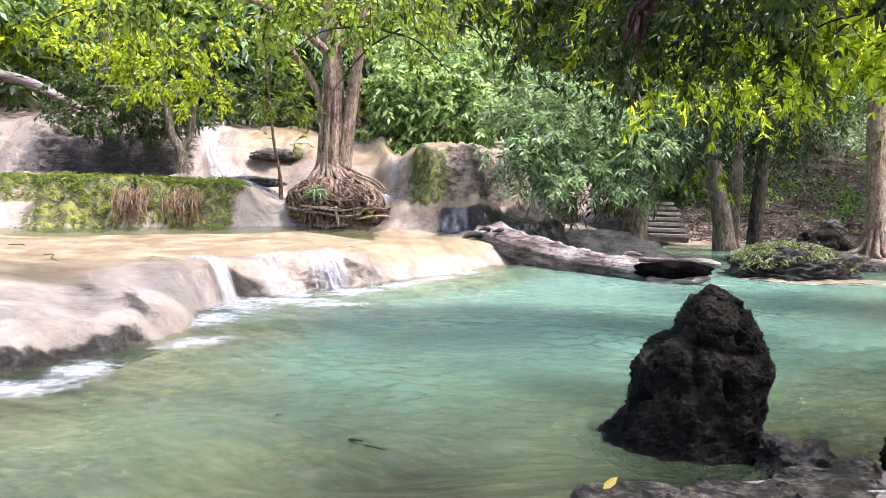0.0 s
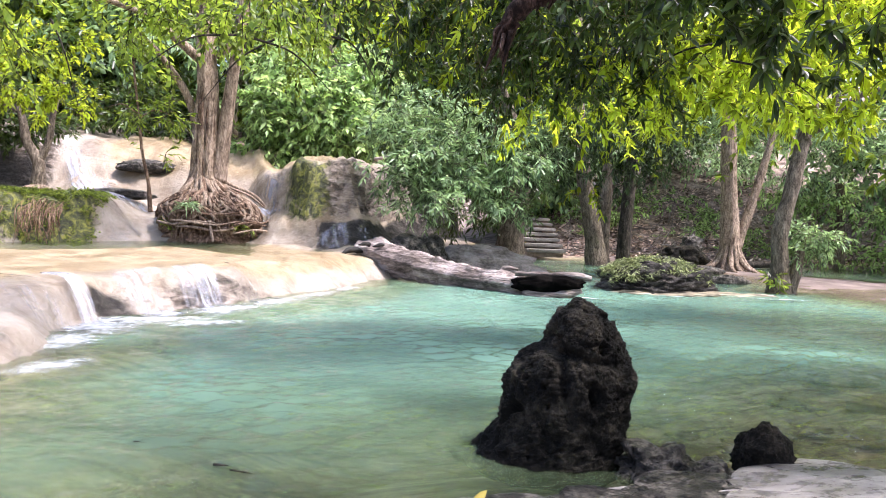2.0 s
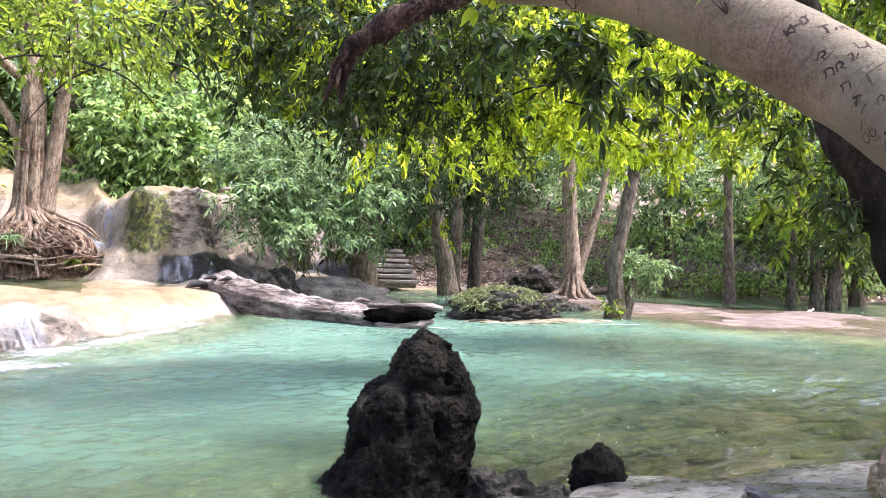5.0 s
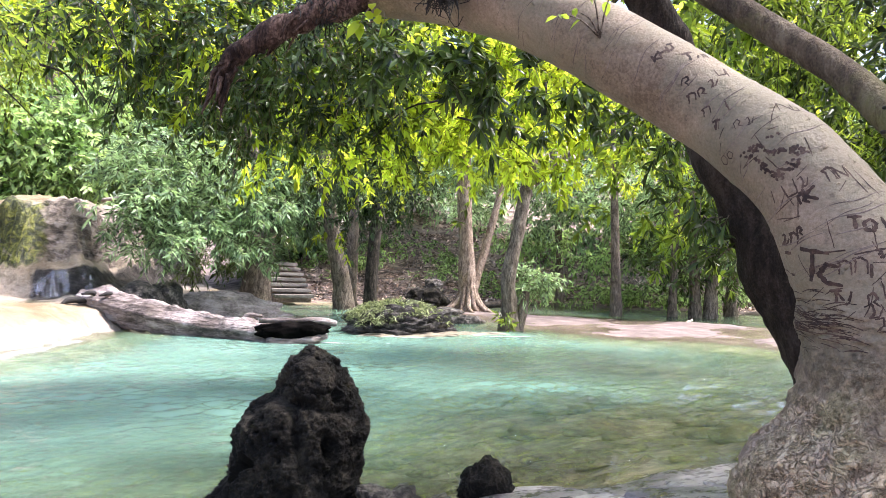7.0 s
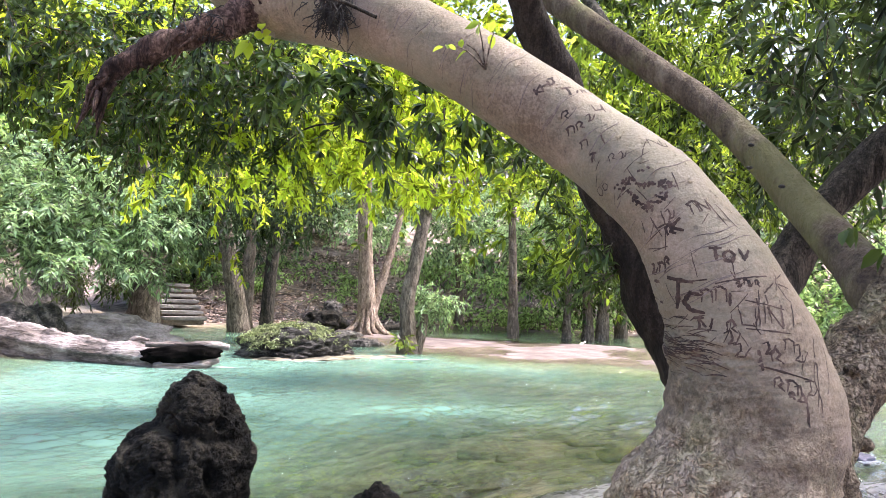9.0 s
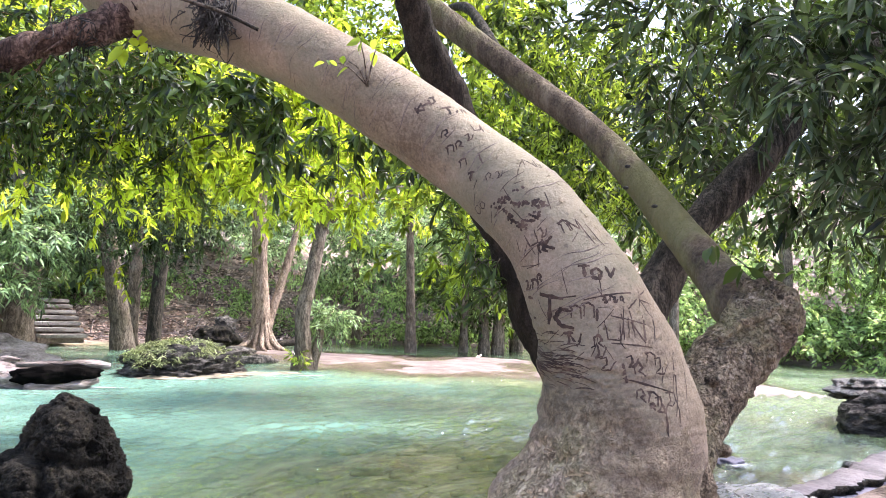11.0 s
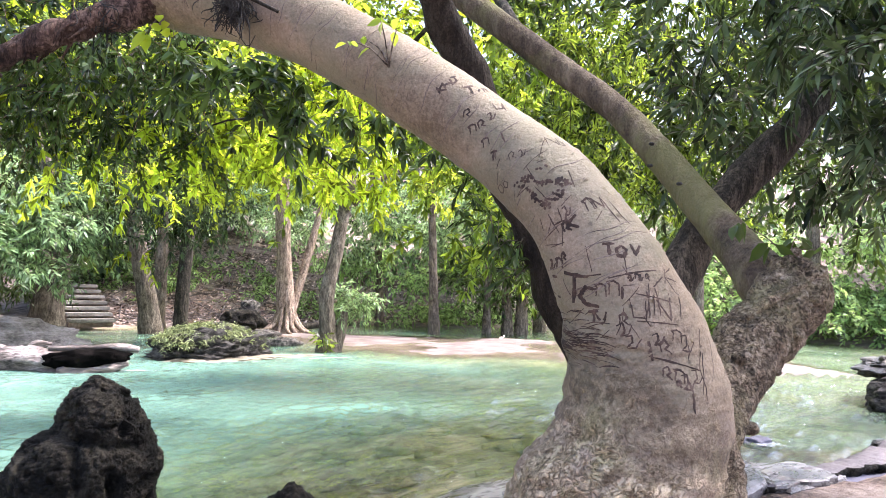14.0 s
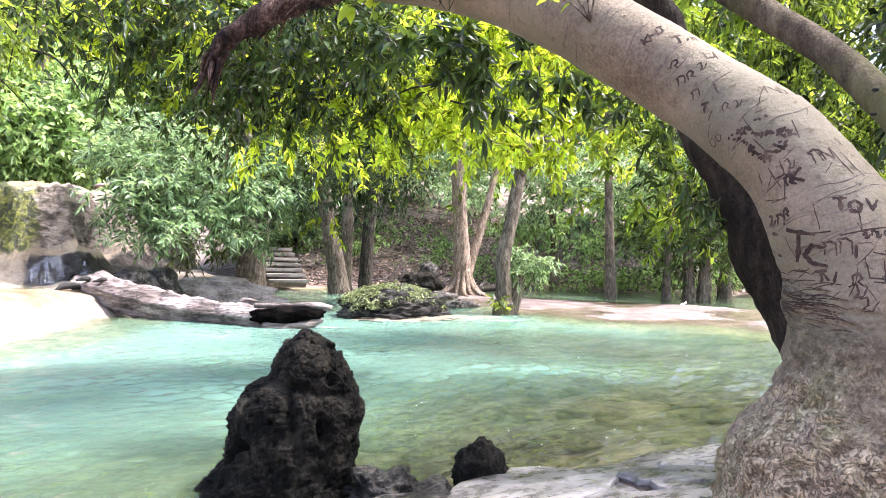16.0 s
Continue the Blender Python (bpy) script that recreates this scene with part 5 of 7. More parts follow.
MARKS_FOLDS = [
    ("post", 152, 77.2, 0.044, -0.46, 0.002), ("bar", 148, 73.5, 0.149, -0.33, 0.0024), ("tick", 147.5, 83, 0.121, -0.28, 0.0016),
    ("loop", 143.5, 71.5, 0.031, -0.39, 0.003), ("tick", 143.5, 79.2, 0.128, -0.11, 0.0018), ("gate", 141.8, 73.5, 0.034, -0.35, 0.003),
    ("hook", 140.8, 77, 0.036, -0.46, 0.002), ("hook", 138.5, 74.8, 0.042, -0.32, 0.0026), ("loop", 138, 73, 0.016, -0.32, 0.004),
    ("post", 137, 78.2, 0.087, -0.08, 0.0016), ("post", 130.5, 75, 0.086, 0.03, 0.003),
]
MARKS = MARKS_HIGH + MARKS_UPPER + MARKS_MIDDLE + MARKS_LOWER + MARKS_FOLDS
PATCH = [(233, 59), (231, 60), (228, 61), (227, 60.2), (225.8, 60.5), (223, 61), (222.2, 62), (222.5, 63.2), (222.2, 66), (221.8, 67.5), (223.5, 69.8), (223.5, 71.8), (225.5, 70.5), (225.8, 68.5), (226.8, 66.5), (227.5, 64.5), (231, 63.8), (232, 62.5), (232.5, 61.2), (230.2, 71.2)]  # outline of a healed patch, edged with dark dots
_r = np.random.default_rng(3)
for (u0, v0), (u1, v1) in zip(PATCH[:-1], PATCH[1:]):
    for _k in range(6):
        q = _k / 6
        MARKS.append(("dot", u0 + (u1 - u0) * q + _r.normal(0, 0.5), v0 + (v1 - v0) * q + _r.normal(0, 0.35), 0.026, _r.uniform(-2.2, 0.7), 0.0042))
_r = np.random.default_rng(6)
for _k in range(34):  # loose scratches
    MARKS.append((("tick", "bar")[_k % 2], _r.uniform(168, 250), _r.uniform(54, 74), _r.uniform(0.03, 0.08), _r.uniform(-0.6, 0.6), _r.uniform(0.0008, 0.0014)))


for _k in range(120):  # crease shade drawn as dark strips where the bark folds, densest on the inner side of the bend
    v0 = 46 + 15 * _r.uniform() ** 1.4
    MARKS.append(("crease", _r.normal(168, 9) - 0.5 * (v0 - 52), v0, _r.uniform(0.03, 0.12), _r.normal(-0.15, 0.12), _r.uniform(0.0006, 0.0024)))


def carve(parent, kind, u, v, size, turn, deep):
    """Lays a mark on the bark: dark grooves with a soft lip; creases are painted shade."""
    ring = np.linalg.norm(line[min(int(u) + 1, n_ - 1)] - line[int(u)])
    arc = 2 * math.pi * rad[int(u)] / s_
    items = []
    for st in STROKES[kind]:
        pts = []
        for (ax, ay), (bx, by) in zip(st[:-1], st[1:]):
            m = 5
            pts += [(ax + (bx - ax) * q / m, ay + (by - ay) * q / m) for q in range(m)]
        pts.append(st[-1])
        path3 = []
        for px, py in pts:
            px, py = px - 0.5 + 0.05 * noise.noise(Vector((px * 4, py * 4, u))), py - 0.5
            qx, qy = px * math.cos(turn) - py * math.sin(turn), px * math.sin(turn) + py * math.cos(turn)
            uu, vv = u + qy * size / ring, v + qx * size / arc
            path3.append(on_bark(max(0, min(n_ - 2.01, uu)), vv % s_, 0.0006))
        m = len(path3)
        v_, f_ = [], []
        p3 = np.array(path3)
        tg = np.gradient(p3, axis=0)
        nn = NORM[int(u), int(v) % s_]
        for q in range(m):
            sd = np.cross(tg[q], nn)
            sd /= np.linalg.norm(sd) + 1e-9
            wd = deep * (0.5 + 0.5 * math.sin(math.pi * (q + 0.6) / (m + 0.2))) * (1 + 0.25 * math.sin(q * 2.3 + u))
            v_ += [p3[q] + sd * wd, p3[q] + nn * wd * 0.12, p3[q] - sd * wd]
        for q in range(m - 1):
            for k in range(2):
                f_.append((q * 3 + k, q * 3 + k + 1, q * 3 + 4 + k, q * 3 + 3 + k))
        items.append((np.array(v_) - np.array(parent.location), f_))
    part("carving_or_crease", join_meshes("carving_or_crease", items), M_CUT, parent)


for kind, u, v, size, turn, deep in MARKS:
    carve(lean, kind, u, v, size, turn, deep * (1.0 if kind in ("crease", "dot") else 1.3))

# old leaf-scar rings round the smooth bark
rng = np.random.default_rng(14)
for k in range(56):
    u, v0, m = rng.uniform(190, 400), rng.uniform(45, 67), int(rng.uniform(10, 30))
    tilt = rng.uniform(-0.12, 0.12)
    p3 = np.array([on_bark(min(n_ - 3.0, u + tilt * q + 0.4 * math.sin(q * 0.5 + k)), (v0 + q) % s_, 0.0003) for q in range(m)])
    nn = np.array([NORM[int(u), int(v0 + q) % s_] for q in range(m)])
    tg = np.gradient(p3, axis=0)
    sd = np.cross(tg, nn)
    sd /= np.linalg.norm(sd, axis=1)[:, None] + 1e-9
    wd = (rng.uniform(0.0012, 0.0026) * np.sin(np.pi * (np.arange(m) + 0.5) / m))[:, None]
    vv = np.concatenate([p3 + sd * wd, p3 + nn * wd * 0.7, p3 - sd * wd]) - np.array(lean.location)
    part("ring_scar", join_meshes("ring_scar", [(vv, [(a * m + q, a * m + q + 1, (a + 1) * m + q + 1, (a + 1) * m + q) for a in range(2) for q in range(m - 1)])]), M_SCAR, lean)

# second stem, its cut knob, and the limb that grows from it
STEM = [(2.486, 1.044, 0.54), (2.657, 1.125, 0.937), (2.844, 1.187, 1.12), (3.076, 1.227, 1.263), (3.369, 1.241, 1.444), (3.617, 1.242, 1.582), (3.724, 1.248, 1.674), (3.786, 1.253, 1.738)]
limb_part(lean, "stem", STEM, [0.254, 0.173, 0.132, 0.129, 0.144, 0.162, 0.161, 0.105], M_BARKROUGH, "rough flaking stem cut off at a knob", 24, 96, 0.2, 11, 3)
LIMB = [(3.637, 1.294, 1.598), (3.723, 1.392, 1.696), (3.869, 1.58, 1.843), (4.018, 1.885, 2.11), (4.115, 2.213, 2.439), (4.18, 2.608, 2.81), (4.129, 3.081, 3.187), (4.033, 3.535, 3.562), (3.913, 3.959, 3.927), (3.55, 4.665, 4.603)]
limb_part(lean, "limb", LIMB, [0.096, 0.128, 0.111, 0.099, 0.096, 0.091, 0.092, 0.095, 0.098, 0.087], M_LIMB, "", 14, 28, 0.05, 5, 5)
for p in ((3.86, 1.927, 2.217), (3.943, 2.169, 2.353), (3.994, 2.194, 2.491)):
    boulder_knot = bmesh.new()
    bmesh.ops.create_icosphere(boulder_knot, subdivisions=2, radius=0.018)
    k = part("knot", boulder_knot, M_BLACKWOOD, lean)
    k.matrix_basis = Matrix.Translation(Vector(p) - lean.location) @ Matrix.Diagonal((1, 1, 0.6, 1))
limb_part(lean, "root_ridge", [(3.175, 1.19, 1.535), (3.295, 1.175, 1.595), (3.448, 1.155, 1.638), (3.561, 1.122, 1.683)], [0.018, 0.024, 0.022, 0.014], M_BARKROUGH, "", 8, 8, 0.2, 9)
rng = np.random.default_rng(31)
for k in range(26):
    u = rng.uniform(2.0, 6.8)
    a, b = np.array(STEM[int(u)]), np.array(STEM[int(u) + 1])
    c = a + (b - a) * (u - int(u))
    d = rng.normal(0, 1, 3)
    d -= (b - a) * d.dot(b - a) / np.dot(b - a, b - a)
    d /= np.linalg.norm(d)
    bmk = bmesh.new()
    bmesh.ops.create_icosphere(bmk, subdivisions=2, radius=1.0)
    for v in bmk.verts:
        v.co *= 1 + 0.4 * noise.noise(v.co * 2.3 + Vector((k, 0, 0)))
    o = part("burl", bmk, M_BARKROUGH, lean)
    s = rng.uniform(0.014, 0.036)
    o.matrix_basis = Matrix.Translation(Vector(c + d * 0.14) - lean.location) @ Matrix.Diagonal((s, s, s * 0.8, 1))

# dark stem behind, and the dark branch
DARK = [(4.35, 2.5, 0.0), (4.41, 2.64, 0.37), (4.43, 2.78, 0.87), (4.39, 2.89, 1.14), (4.34, 2.98, 1.34), (4.28, 3.07, 1.58), (4.23, 3.12, 1.78), (4.15, 3.2, 2.01), (4.05, 3.28, 2.23), (3.71, 3.43, 3.02), (3.57, 3.47, 3.24), (3.43, 3.48, 3.47), (3.26, 3.45, 3.77), (3.03, 3.37, 4.19)]
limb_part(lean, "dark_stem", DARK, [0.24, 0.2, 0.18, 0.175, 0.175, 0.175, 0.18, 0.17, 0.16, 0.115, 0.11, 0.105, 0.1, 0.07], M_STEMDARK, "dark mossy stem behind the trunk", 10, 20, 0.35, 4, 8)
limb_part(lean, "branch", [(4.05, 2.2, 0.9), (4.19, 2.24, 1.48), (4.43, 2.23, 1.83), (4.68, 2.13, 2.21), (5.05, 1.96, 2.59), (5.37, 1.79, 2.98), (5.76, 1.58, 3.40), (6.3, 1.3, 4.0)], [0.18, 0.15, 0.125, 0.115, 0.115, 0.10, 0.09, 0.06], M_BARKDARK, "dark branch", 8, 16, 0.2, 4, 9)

# the broken branch, shaggy and brown
STUB = [(1.4, 2.86, 2.83), (1.24, 2.92, 2.71), (1.13, 2.93, 2.665), (1.03, 2.97, 2.60), (0.92, 3.02, 2.54), (0.84, 3.05, 2.475), (0.79, 3.07, 2.41), (0.765, 3.09, 2.31)]
limb_part(lean, "broken_branch", STUB, [0.11, 0.062, 0.05, 0.047, 0.045, 0.042, 0.032, 0.01], M_BROKEN, "broken brown branch with shredded bark", 12, 20, 0.55, 9, 12)
for k in range(60):
    u = rng.uniform(1.2, 6.8)
    a, b = np.array(STUB[int(u)]), np.array(STUB[int(u) + 1])
    c = a + (b - a) * (u - int(u)) + rng.normal(0, 0.02, 3)
    d = (b - a) / np.linalg.norm(b - a) * rng.uniform(0.05, 0.16) + rng.normal(0, 0.015, 3)
    limb_part(lean, "bark_strip", [c, c + d * 0.5 + rng.normal(0, 0.008, 3), c + d + (0, 0, -rng.uniform(0.01, 0.06))], [0.012, 0.010, 0.003], M_BROKEN, "", 3, 5, 0, 1)


def tangle(parent, centre, spread, n, seed, down=0.08):
    rng = np.random.default_rng(seed)
    items = []
    for _ in range(n):
        p = np.array(centre) + rng.normal(0, 1, 3) * spread
        q = p + rng.normal(0, 1, 3) * np.array(spread) * 0.9 + (0, 0, -down * rng.uniform(0, 1))
        m = (p + q) / 2 + rng.normal(0, 0.025, 3)
        me = tube_mesh("t", own(parent, [p, m, q]), [0.0026, 0.0022, 0.0012], steps=3, sides=4)
        items.append((np.array([v.co[:] for v in me.vertices]), [tuple(f.vertices) for f in me.polygons]))
        bpy.data.meshes.remove(me)
    part("root_tangle", join_meshes("root_tangle", items), M_BLACKWOOD, parent, "dark tangle of fine aerial roots")

tangle(lean, (1.47, 2.38, 2.70), (0.035, 0.025, 0.035), 240, 3)
tangle(lean, (1.16, 2.93, 2.70), (0.035, 0.025, 0.025), 130, 4)
limb_part(lean, "stick", [(1.32, 2.4, 2.73), (1.46, 2.3, 2.69), (1.6, 2.24, 2.64)], [0.006, 0.007, 0.007], M_BARKDARK, "", 6, 6, 0)

# leaf sprigs that sprout from the trunk
def sprig(parent, base, tips, n, size, mat, seed):
    rng = np.random.default_rng(seed)
    for j, tip in enumerate(tips):
        shoot = limb_part(parent, "shoot", [base, tuple((np.array(base) + tip) / 2 + (0, 0, 0.02)), tip], [0.004, 0.003, 0.002], M_TRUNK, "", 4, 5, 0)
        for k in range(n):
            w = rng.normal(0, 1, 3)
            w[2] -= 0.4
            at = np.array(tip) - np.array(parent.location) + rng.normal(0, 0.012, 3)
            part("leaf", leaf_cloud("leaf", at[None], w[None], size, size * 0.5, 0.25, seed + 7 * j + k, True), mat, shoot, smooth=False)

sprig(lean, (1.86, 1.88, 2.41), [(1.70, 1.89, 2.47), (1.78, 1.83, 2.55), (1.75, 1.85, 2.47), (1.83, 1.8, 2.52)], 3, 0.055, M_LEAF, 5)
sprig(lean, (1.40, 2.82, 2.75), [(1.31, 2.85, 2.63), (1.41, 2.80, 2.64), (1.35, 2.82, 2.66)], 3, 0.085, M_LEAF_LIT, 6)
sprig(lean, (3.72, 1.27, 1.8), [(3.6, 1.3, 1.86), (3.5, 1.4, 1.95), (3.82, 1.2, 1.84), (3.75, 1.25, 1.9)], 3, 0.1, M_LEAF_DARK, 7)
tagged(lean, "leaning grey tree with carved smooth bark, forked low", "tree")


# ---- trees ----
def spot(az, el, d):
    """A place by compass angle, height angle and distance from where the viewer stands."""
    a, e = radians(az), radians(el)
    return (0.2 + d * math.cos(e) * math.sin(a), -0.2 + d * math.cos(e) * math.cos(a), 1.6 + d * math.sin(e))


def mass(az, el, d, rx, ry, rz, n):
    return (*spot(az, el, d), rx, ry, rz, n)


def tree(at, trunk, limbs, label, bark=None, seed=0, flute=0.0, sides=20, name="tree", group="", rough=0.14):
    """Trunk and limbs in world places; crown_of adds the leaves."""
    ob = empty(name, at)
    bark = bark or M_TRUNK
    limb_part(ob, "trunk", trunk[0], trunk[1], bark, "", 8, sides, rough, 2.5, seed, flute=flute, lobes=7)
    for pts, radii in limbs:
        limb_part(ob, "limb", pts, radii, bark, "", 6, 9, 0.12, 4, seed + 1)
    return tagged(ob, label, "tree", group)


def up(x, y, z, *steps):
    """World points of a stem from its foot, by sideways and upward steps."""
    out = [(x, y, z)]
    for dx, dy, dz in steps:
        x, y, z = x + dx, y + dy, z + dz
        out.append((x, y, z))
    return out


# tree on the pale bar, with buttress roots and a second stem
ta = tree((11.9, 20.9, 0), (up(11.9, 20.9, -0.3, (0, 0, 0.35), (-0.02, 0, 0.5), (-0.1, 0, 1.4), (-0.15, 0, 2.0), (-0.1, 0, 2.5), (0.2, 0, 3.0)), [0.62, 0.46, 0.31, 0.26, 0.22, 0.19, 0.1]),
          [(up(12.05, 20.85, 0.7, (0.2, 0, 0.7), (0.35, 0, 1.2), (0.5, 0, 2.0), (0.3, 0, 2.0)), [0.16, 0.14, 0.13, 0.1, 0.06]), (up(11.6, 20.9, 4.5, (-1.0, -0.6, 1.0), (-1.6, -0.8, 0.6)), [0.1, 0.08, 0.03]), (up(11.6, 20.9, 5.0, (1.0, -1.0, 1.0), (1.6, -1.0, 0.3)), [0.1, 0.08, 0.03])],
          "tan tree with flared roots on the pale shallow bar", M_TAN, 11, 0.22)
rng = np.random.default_rng(44)
for k in range(12):
    a = k * 0.52 + rng.uniform(-0.2, 0.2)
    r = rng.uniform(0.55, 0.95)
    limb_part(ta, "buttress_root", [(11.87 + 0.2 * math.cos(a), 20.88 + 0.2 * math.sin(a), 0.85), (11.9 + 0.36 * math.cos(a), 20.9 + 0.36 * math.sin(a), 0.38), (11.9 + r * 0.8 * math.cos(a), 20.9 + r * 0.8 * math.sin(a), 0.1), (11.9 + r * 1.2 * math.cos(a + 0.2), 20.9 + r * 1.2 * math.sin(a + 0.2), -0.05)], [0.07, 0.08, 0.07, 0.03], M_TAN, "", 6, 8, 0.2, 5, k)
hanging_crown(ta, [mass(27, 15, 21, 3.2, 2.6, 1.6, 230), mass(31, 11.5, 19, 2.4, 2.0, 1.2, 180), mass(25, 10.5, 20, 1.8, 1.6, 1.0, 150), mass(34, 16, 20, 2.8, 2.4, 1.6, 200), mass(29.5, 8, 18.5, 1.3, 1.0, 0.6, 70)], M_LEAF, 0.2, 0.06, 0.8, 11, share=0.2)
# Sunlit part of this crown, its light painted into the leaf colour.
hanging_crown(ta, [mass(28, 14, 20, 2.6, 2.2, 1.5, 150), mass(31, 11, 18.5, 2.0, 1.6, 1.0, 120), mass(25.5, 10, 19.5, 1.4, 1.2, 0.7, 70)], M_LEAF_LIT, 0.2, 0.07, 0.8, 111, share=0.24)

# leaning tree in the water with a side shoot full of leaves
tb = tree((9.75, 14.85, 0), (up(9.7, 14.85, -0.3, (0, 0, 0.4), (0.0, 0, 0.45), (-0.05, 0, 0.75), (0.2, 0, 1.0), (0.3, 0.1, 1.3), (0.5, 0.2, 2.2), (0.3, 0.2, 1.6)), [0.32, 0.25, 0.19, 0.175, 0.16, 0.15, 0.12, 0.07]),
          [(up(9.85, 14.8, -0.2, (0.12, 0, 0.4), (0.1, 0, 0.4), (0.05, 0, 0.35)), [0.17, 0.14, 0.12, 0.1]), (up(10.2, 14.9, 3.3, (-0.8, -0.7, 0.8), (-1.2, -0.8, 0.2)), [0.08, 0.06, 0.02]), (up(10.4, 15.0, 3.6, (1.0, -0.4, 0.9), (1.4, -0.8, 0.1)), [0.08, 0.06, 0.02])],
          "brown leaning tree standing in the water", M_TRUNK, 12, 0.06)
hanging_crown(tb, [mass(33, 15.5, 13.5, 1.8, 1.5, 0.8, 190), mass(36.5, 13, 13, 1.3, 1.1, 0.6, 150), mass(30, 12.5, 12.5, 1.2, 1.1, 0.6, 130), mass(34.5, 9.5, 13, 0.9, 0.8, 0.5, 80), mass(39.5, 17, 12, 1.4, 1.2, 0.7, 140), mass(31.5, 8.0, 13, 0.7, 0.6, 0.35, 40), mass(37.5, 8.5, 13, 0.6, 0.6, 0.4, 40)], M_LEAF_LIT, 0.17, 0.06, 0.6, 12, share=0.3)
crown_of(tb, [(10.32, 14.75, 1.2, 0.5, 0.4, 0.28, 150)], M_LEAF_BLUE, 0.14, 0.034, 0.3, 11, 13, name="side_shoot")
crown_of(tb, [(9.45, 14.6, 0.3, 0.12, 0.12, 0.15, 10)], M_LEAF, 0.18, 0.05, 0.2, 7, 14, name="side_shoot")

# trees at the far bank by the steps
tc = tree((7.75, 21.7, 0), (up(7.95, 21.7, -0.3, (-0.02, 0, 0.35), (-0.12, 0, 0.8), (-0.35, 0, 1.5), (-0.3, 0, 1.8), (-0.2, 0, 2.5), (0.1, 0, 2)), [0.5, 0.36, 0.29, 0.24, 0.2, 0.15, 0.08]), [(up(7.4, 21.7, 3.2, (-1.2, -0.4, 1.2), (-1, -0.3, 0.5)), [0.1, 0.07, 0.03])], "grey leaning tree at the far bank", M_TRUNK, 13)
hanging_crown(tc, [mass(17, 14, 20, 2.8, 2.2, 1.6, 240), mass(20, 10, 20.5, 1.8, 1.6, 0.8, 120)], M_LEAF, 0.2, 0.055, 0.8, 15, share=0.26)
td = tree((9.25, 22.9, 0), (up(9.25, 22.9, -0.2, (0, 0, 0.4), (0.05, 0, 1.5), (0.12, 0, 2.2), (0.1, 0, 2.5)), [0.32, 0.24, 0.21, 0.19, 0.1]), [], "dark slender tree at the far bank", M_BARKDARK, 18)
hanging_crown(td, [mass(22.5, 13, 23, 2.2, 2, 1.4, 150)], M_LEAF, 0.2, 0.055, 0.8, 16, share=0.26)
tree((8.7, 23.4, 0.1), (up(8.7, 23.4, 0.0, (0, 0, 0.5), (0.05, 0, 1.5), (0.0, 0, 2.5)), [0.3, 0.24, 0.2, 0.12]), [], "brown trunk in the shade of the far bank", M_TRUNK, 19)

hanging_crown(tc, [mass(16, 6.5, 19, 1.6, 1.0, 0.5, 110), mass(19.5, 5.5, 19.5, 1.5, 1.0, 0.5, 110), mass(23, 6.0, 20, 1.5, 1.0, 0.6, 110), mass(15, 4.4, 19, 0.9, 0.7, 0.4, 60), mass(21, 4.0, 20, 0.9, 0.7, 0.35, 50), mass(17.5, 3.2, 19.5, 0.8, 0.6, 0.3, 26)], M_LEAF_DULL, 0.17, 0.042, 0.7, 115, share=0.4)
# Sunlit clusters, brightened by leaf colour.
hanging_crown(tc, [mass(18.5, 7.5, 19, 1.6, 1.0, 0.5, 70), mass(22, 7.0, 19.5, 1.5, 1.0, 0.5, 70), mass(18.6, 2.4, 19.5, 0.3, 0.3, 0.5, 12)], M_LEAF_LIT, 0.17, 0.05, 0.7, 116, share=0.3)

# spreading tree with narrow leaves over the log
ts = tree((4.95, 20.6, 0), (up(4.85, 20.6, -0.3, (0, 0, 0.35), (0.08, 0, 0.9), (0.2, 0, 1.2), (-0.3, -0.3, 1.6), (-0.5, -0.2, 1.4)), [0.62, 0.46, 0.38, 0.3, 0.2, 0.08]),
          [(up(5.0, 20.5, 1.9, (-1.2, -0.9, 0.6), (-1.6, -0.8, 0.1), (-1.0, -0.4, -0.5)), [0.16, 0.12, 0.08, 0.03]), (up(5.0, 20.5, 2.2, (0.9, -0.8, 0.6), (0.9, -0.6, -0.2)), [0.13, 0.09, 0.03]), (up(4.8, 20.5, 2.8, (-1.6, -0.4, 1.0), (-1.5, -0.3, 0.3)), [0.12, 0.08, 0.03])],
          "spreading tree with narrow blue-green leaves over the log", M_TRUNK, 14, 0.1)
NARROW = [mass(8.5, 4.8, 18.2, 1.9, 1.2, 0.95, 300), mass(4.5, 6.3, 18.0, 1.3, 1.0, 0.8, 210), mass(5.5, 3.0, 17.6, 1.2, 0.9, 0.7, 210), mass(3.6, 4.4, 17.6, 0.75, 0.7, 0.7, 120), mass(6.3, 0.6, 17.2, 0.7, 0.6, 0.35, 70), mass(11.5, 6.5, 18.6, 1.5, 1.2, 0.9, 210), mass(12.2, 3.0, 18.4, 1.1, 0.9, 0.7, 160), mass(9.4, 1.6, 17.8, 1.0, 0.8, 0.45, 90), mass(14.8, 5.0, 19.2, 0.9, 0.9, 0.8, 110), mass(13.5, 0.4, 19.0, 0.5, 0.5, 0.3, 26)]
crown_of(ts, NARROW, M_LEAF_BLUE, 0.19, 0.05, 0.34, 12, 17, fan=1.3, hang=0.05)

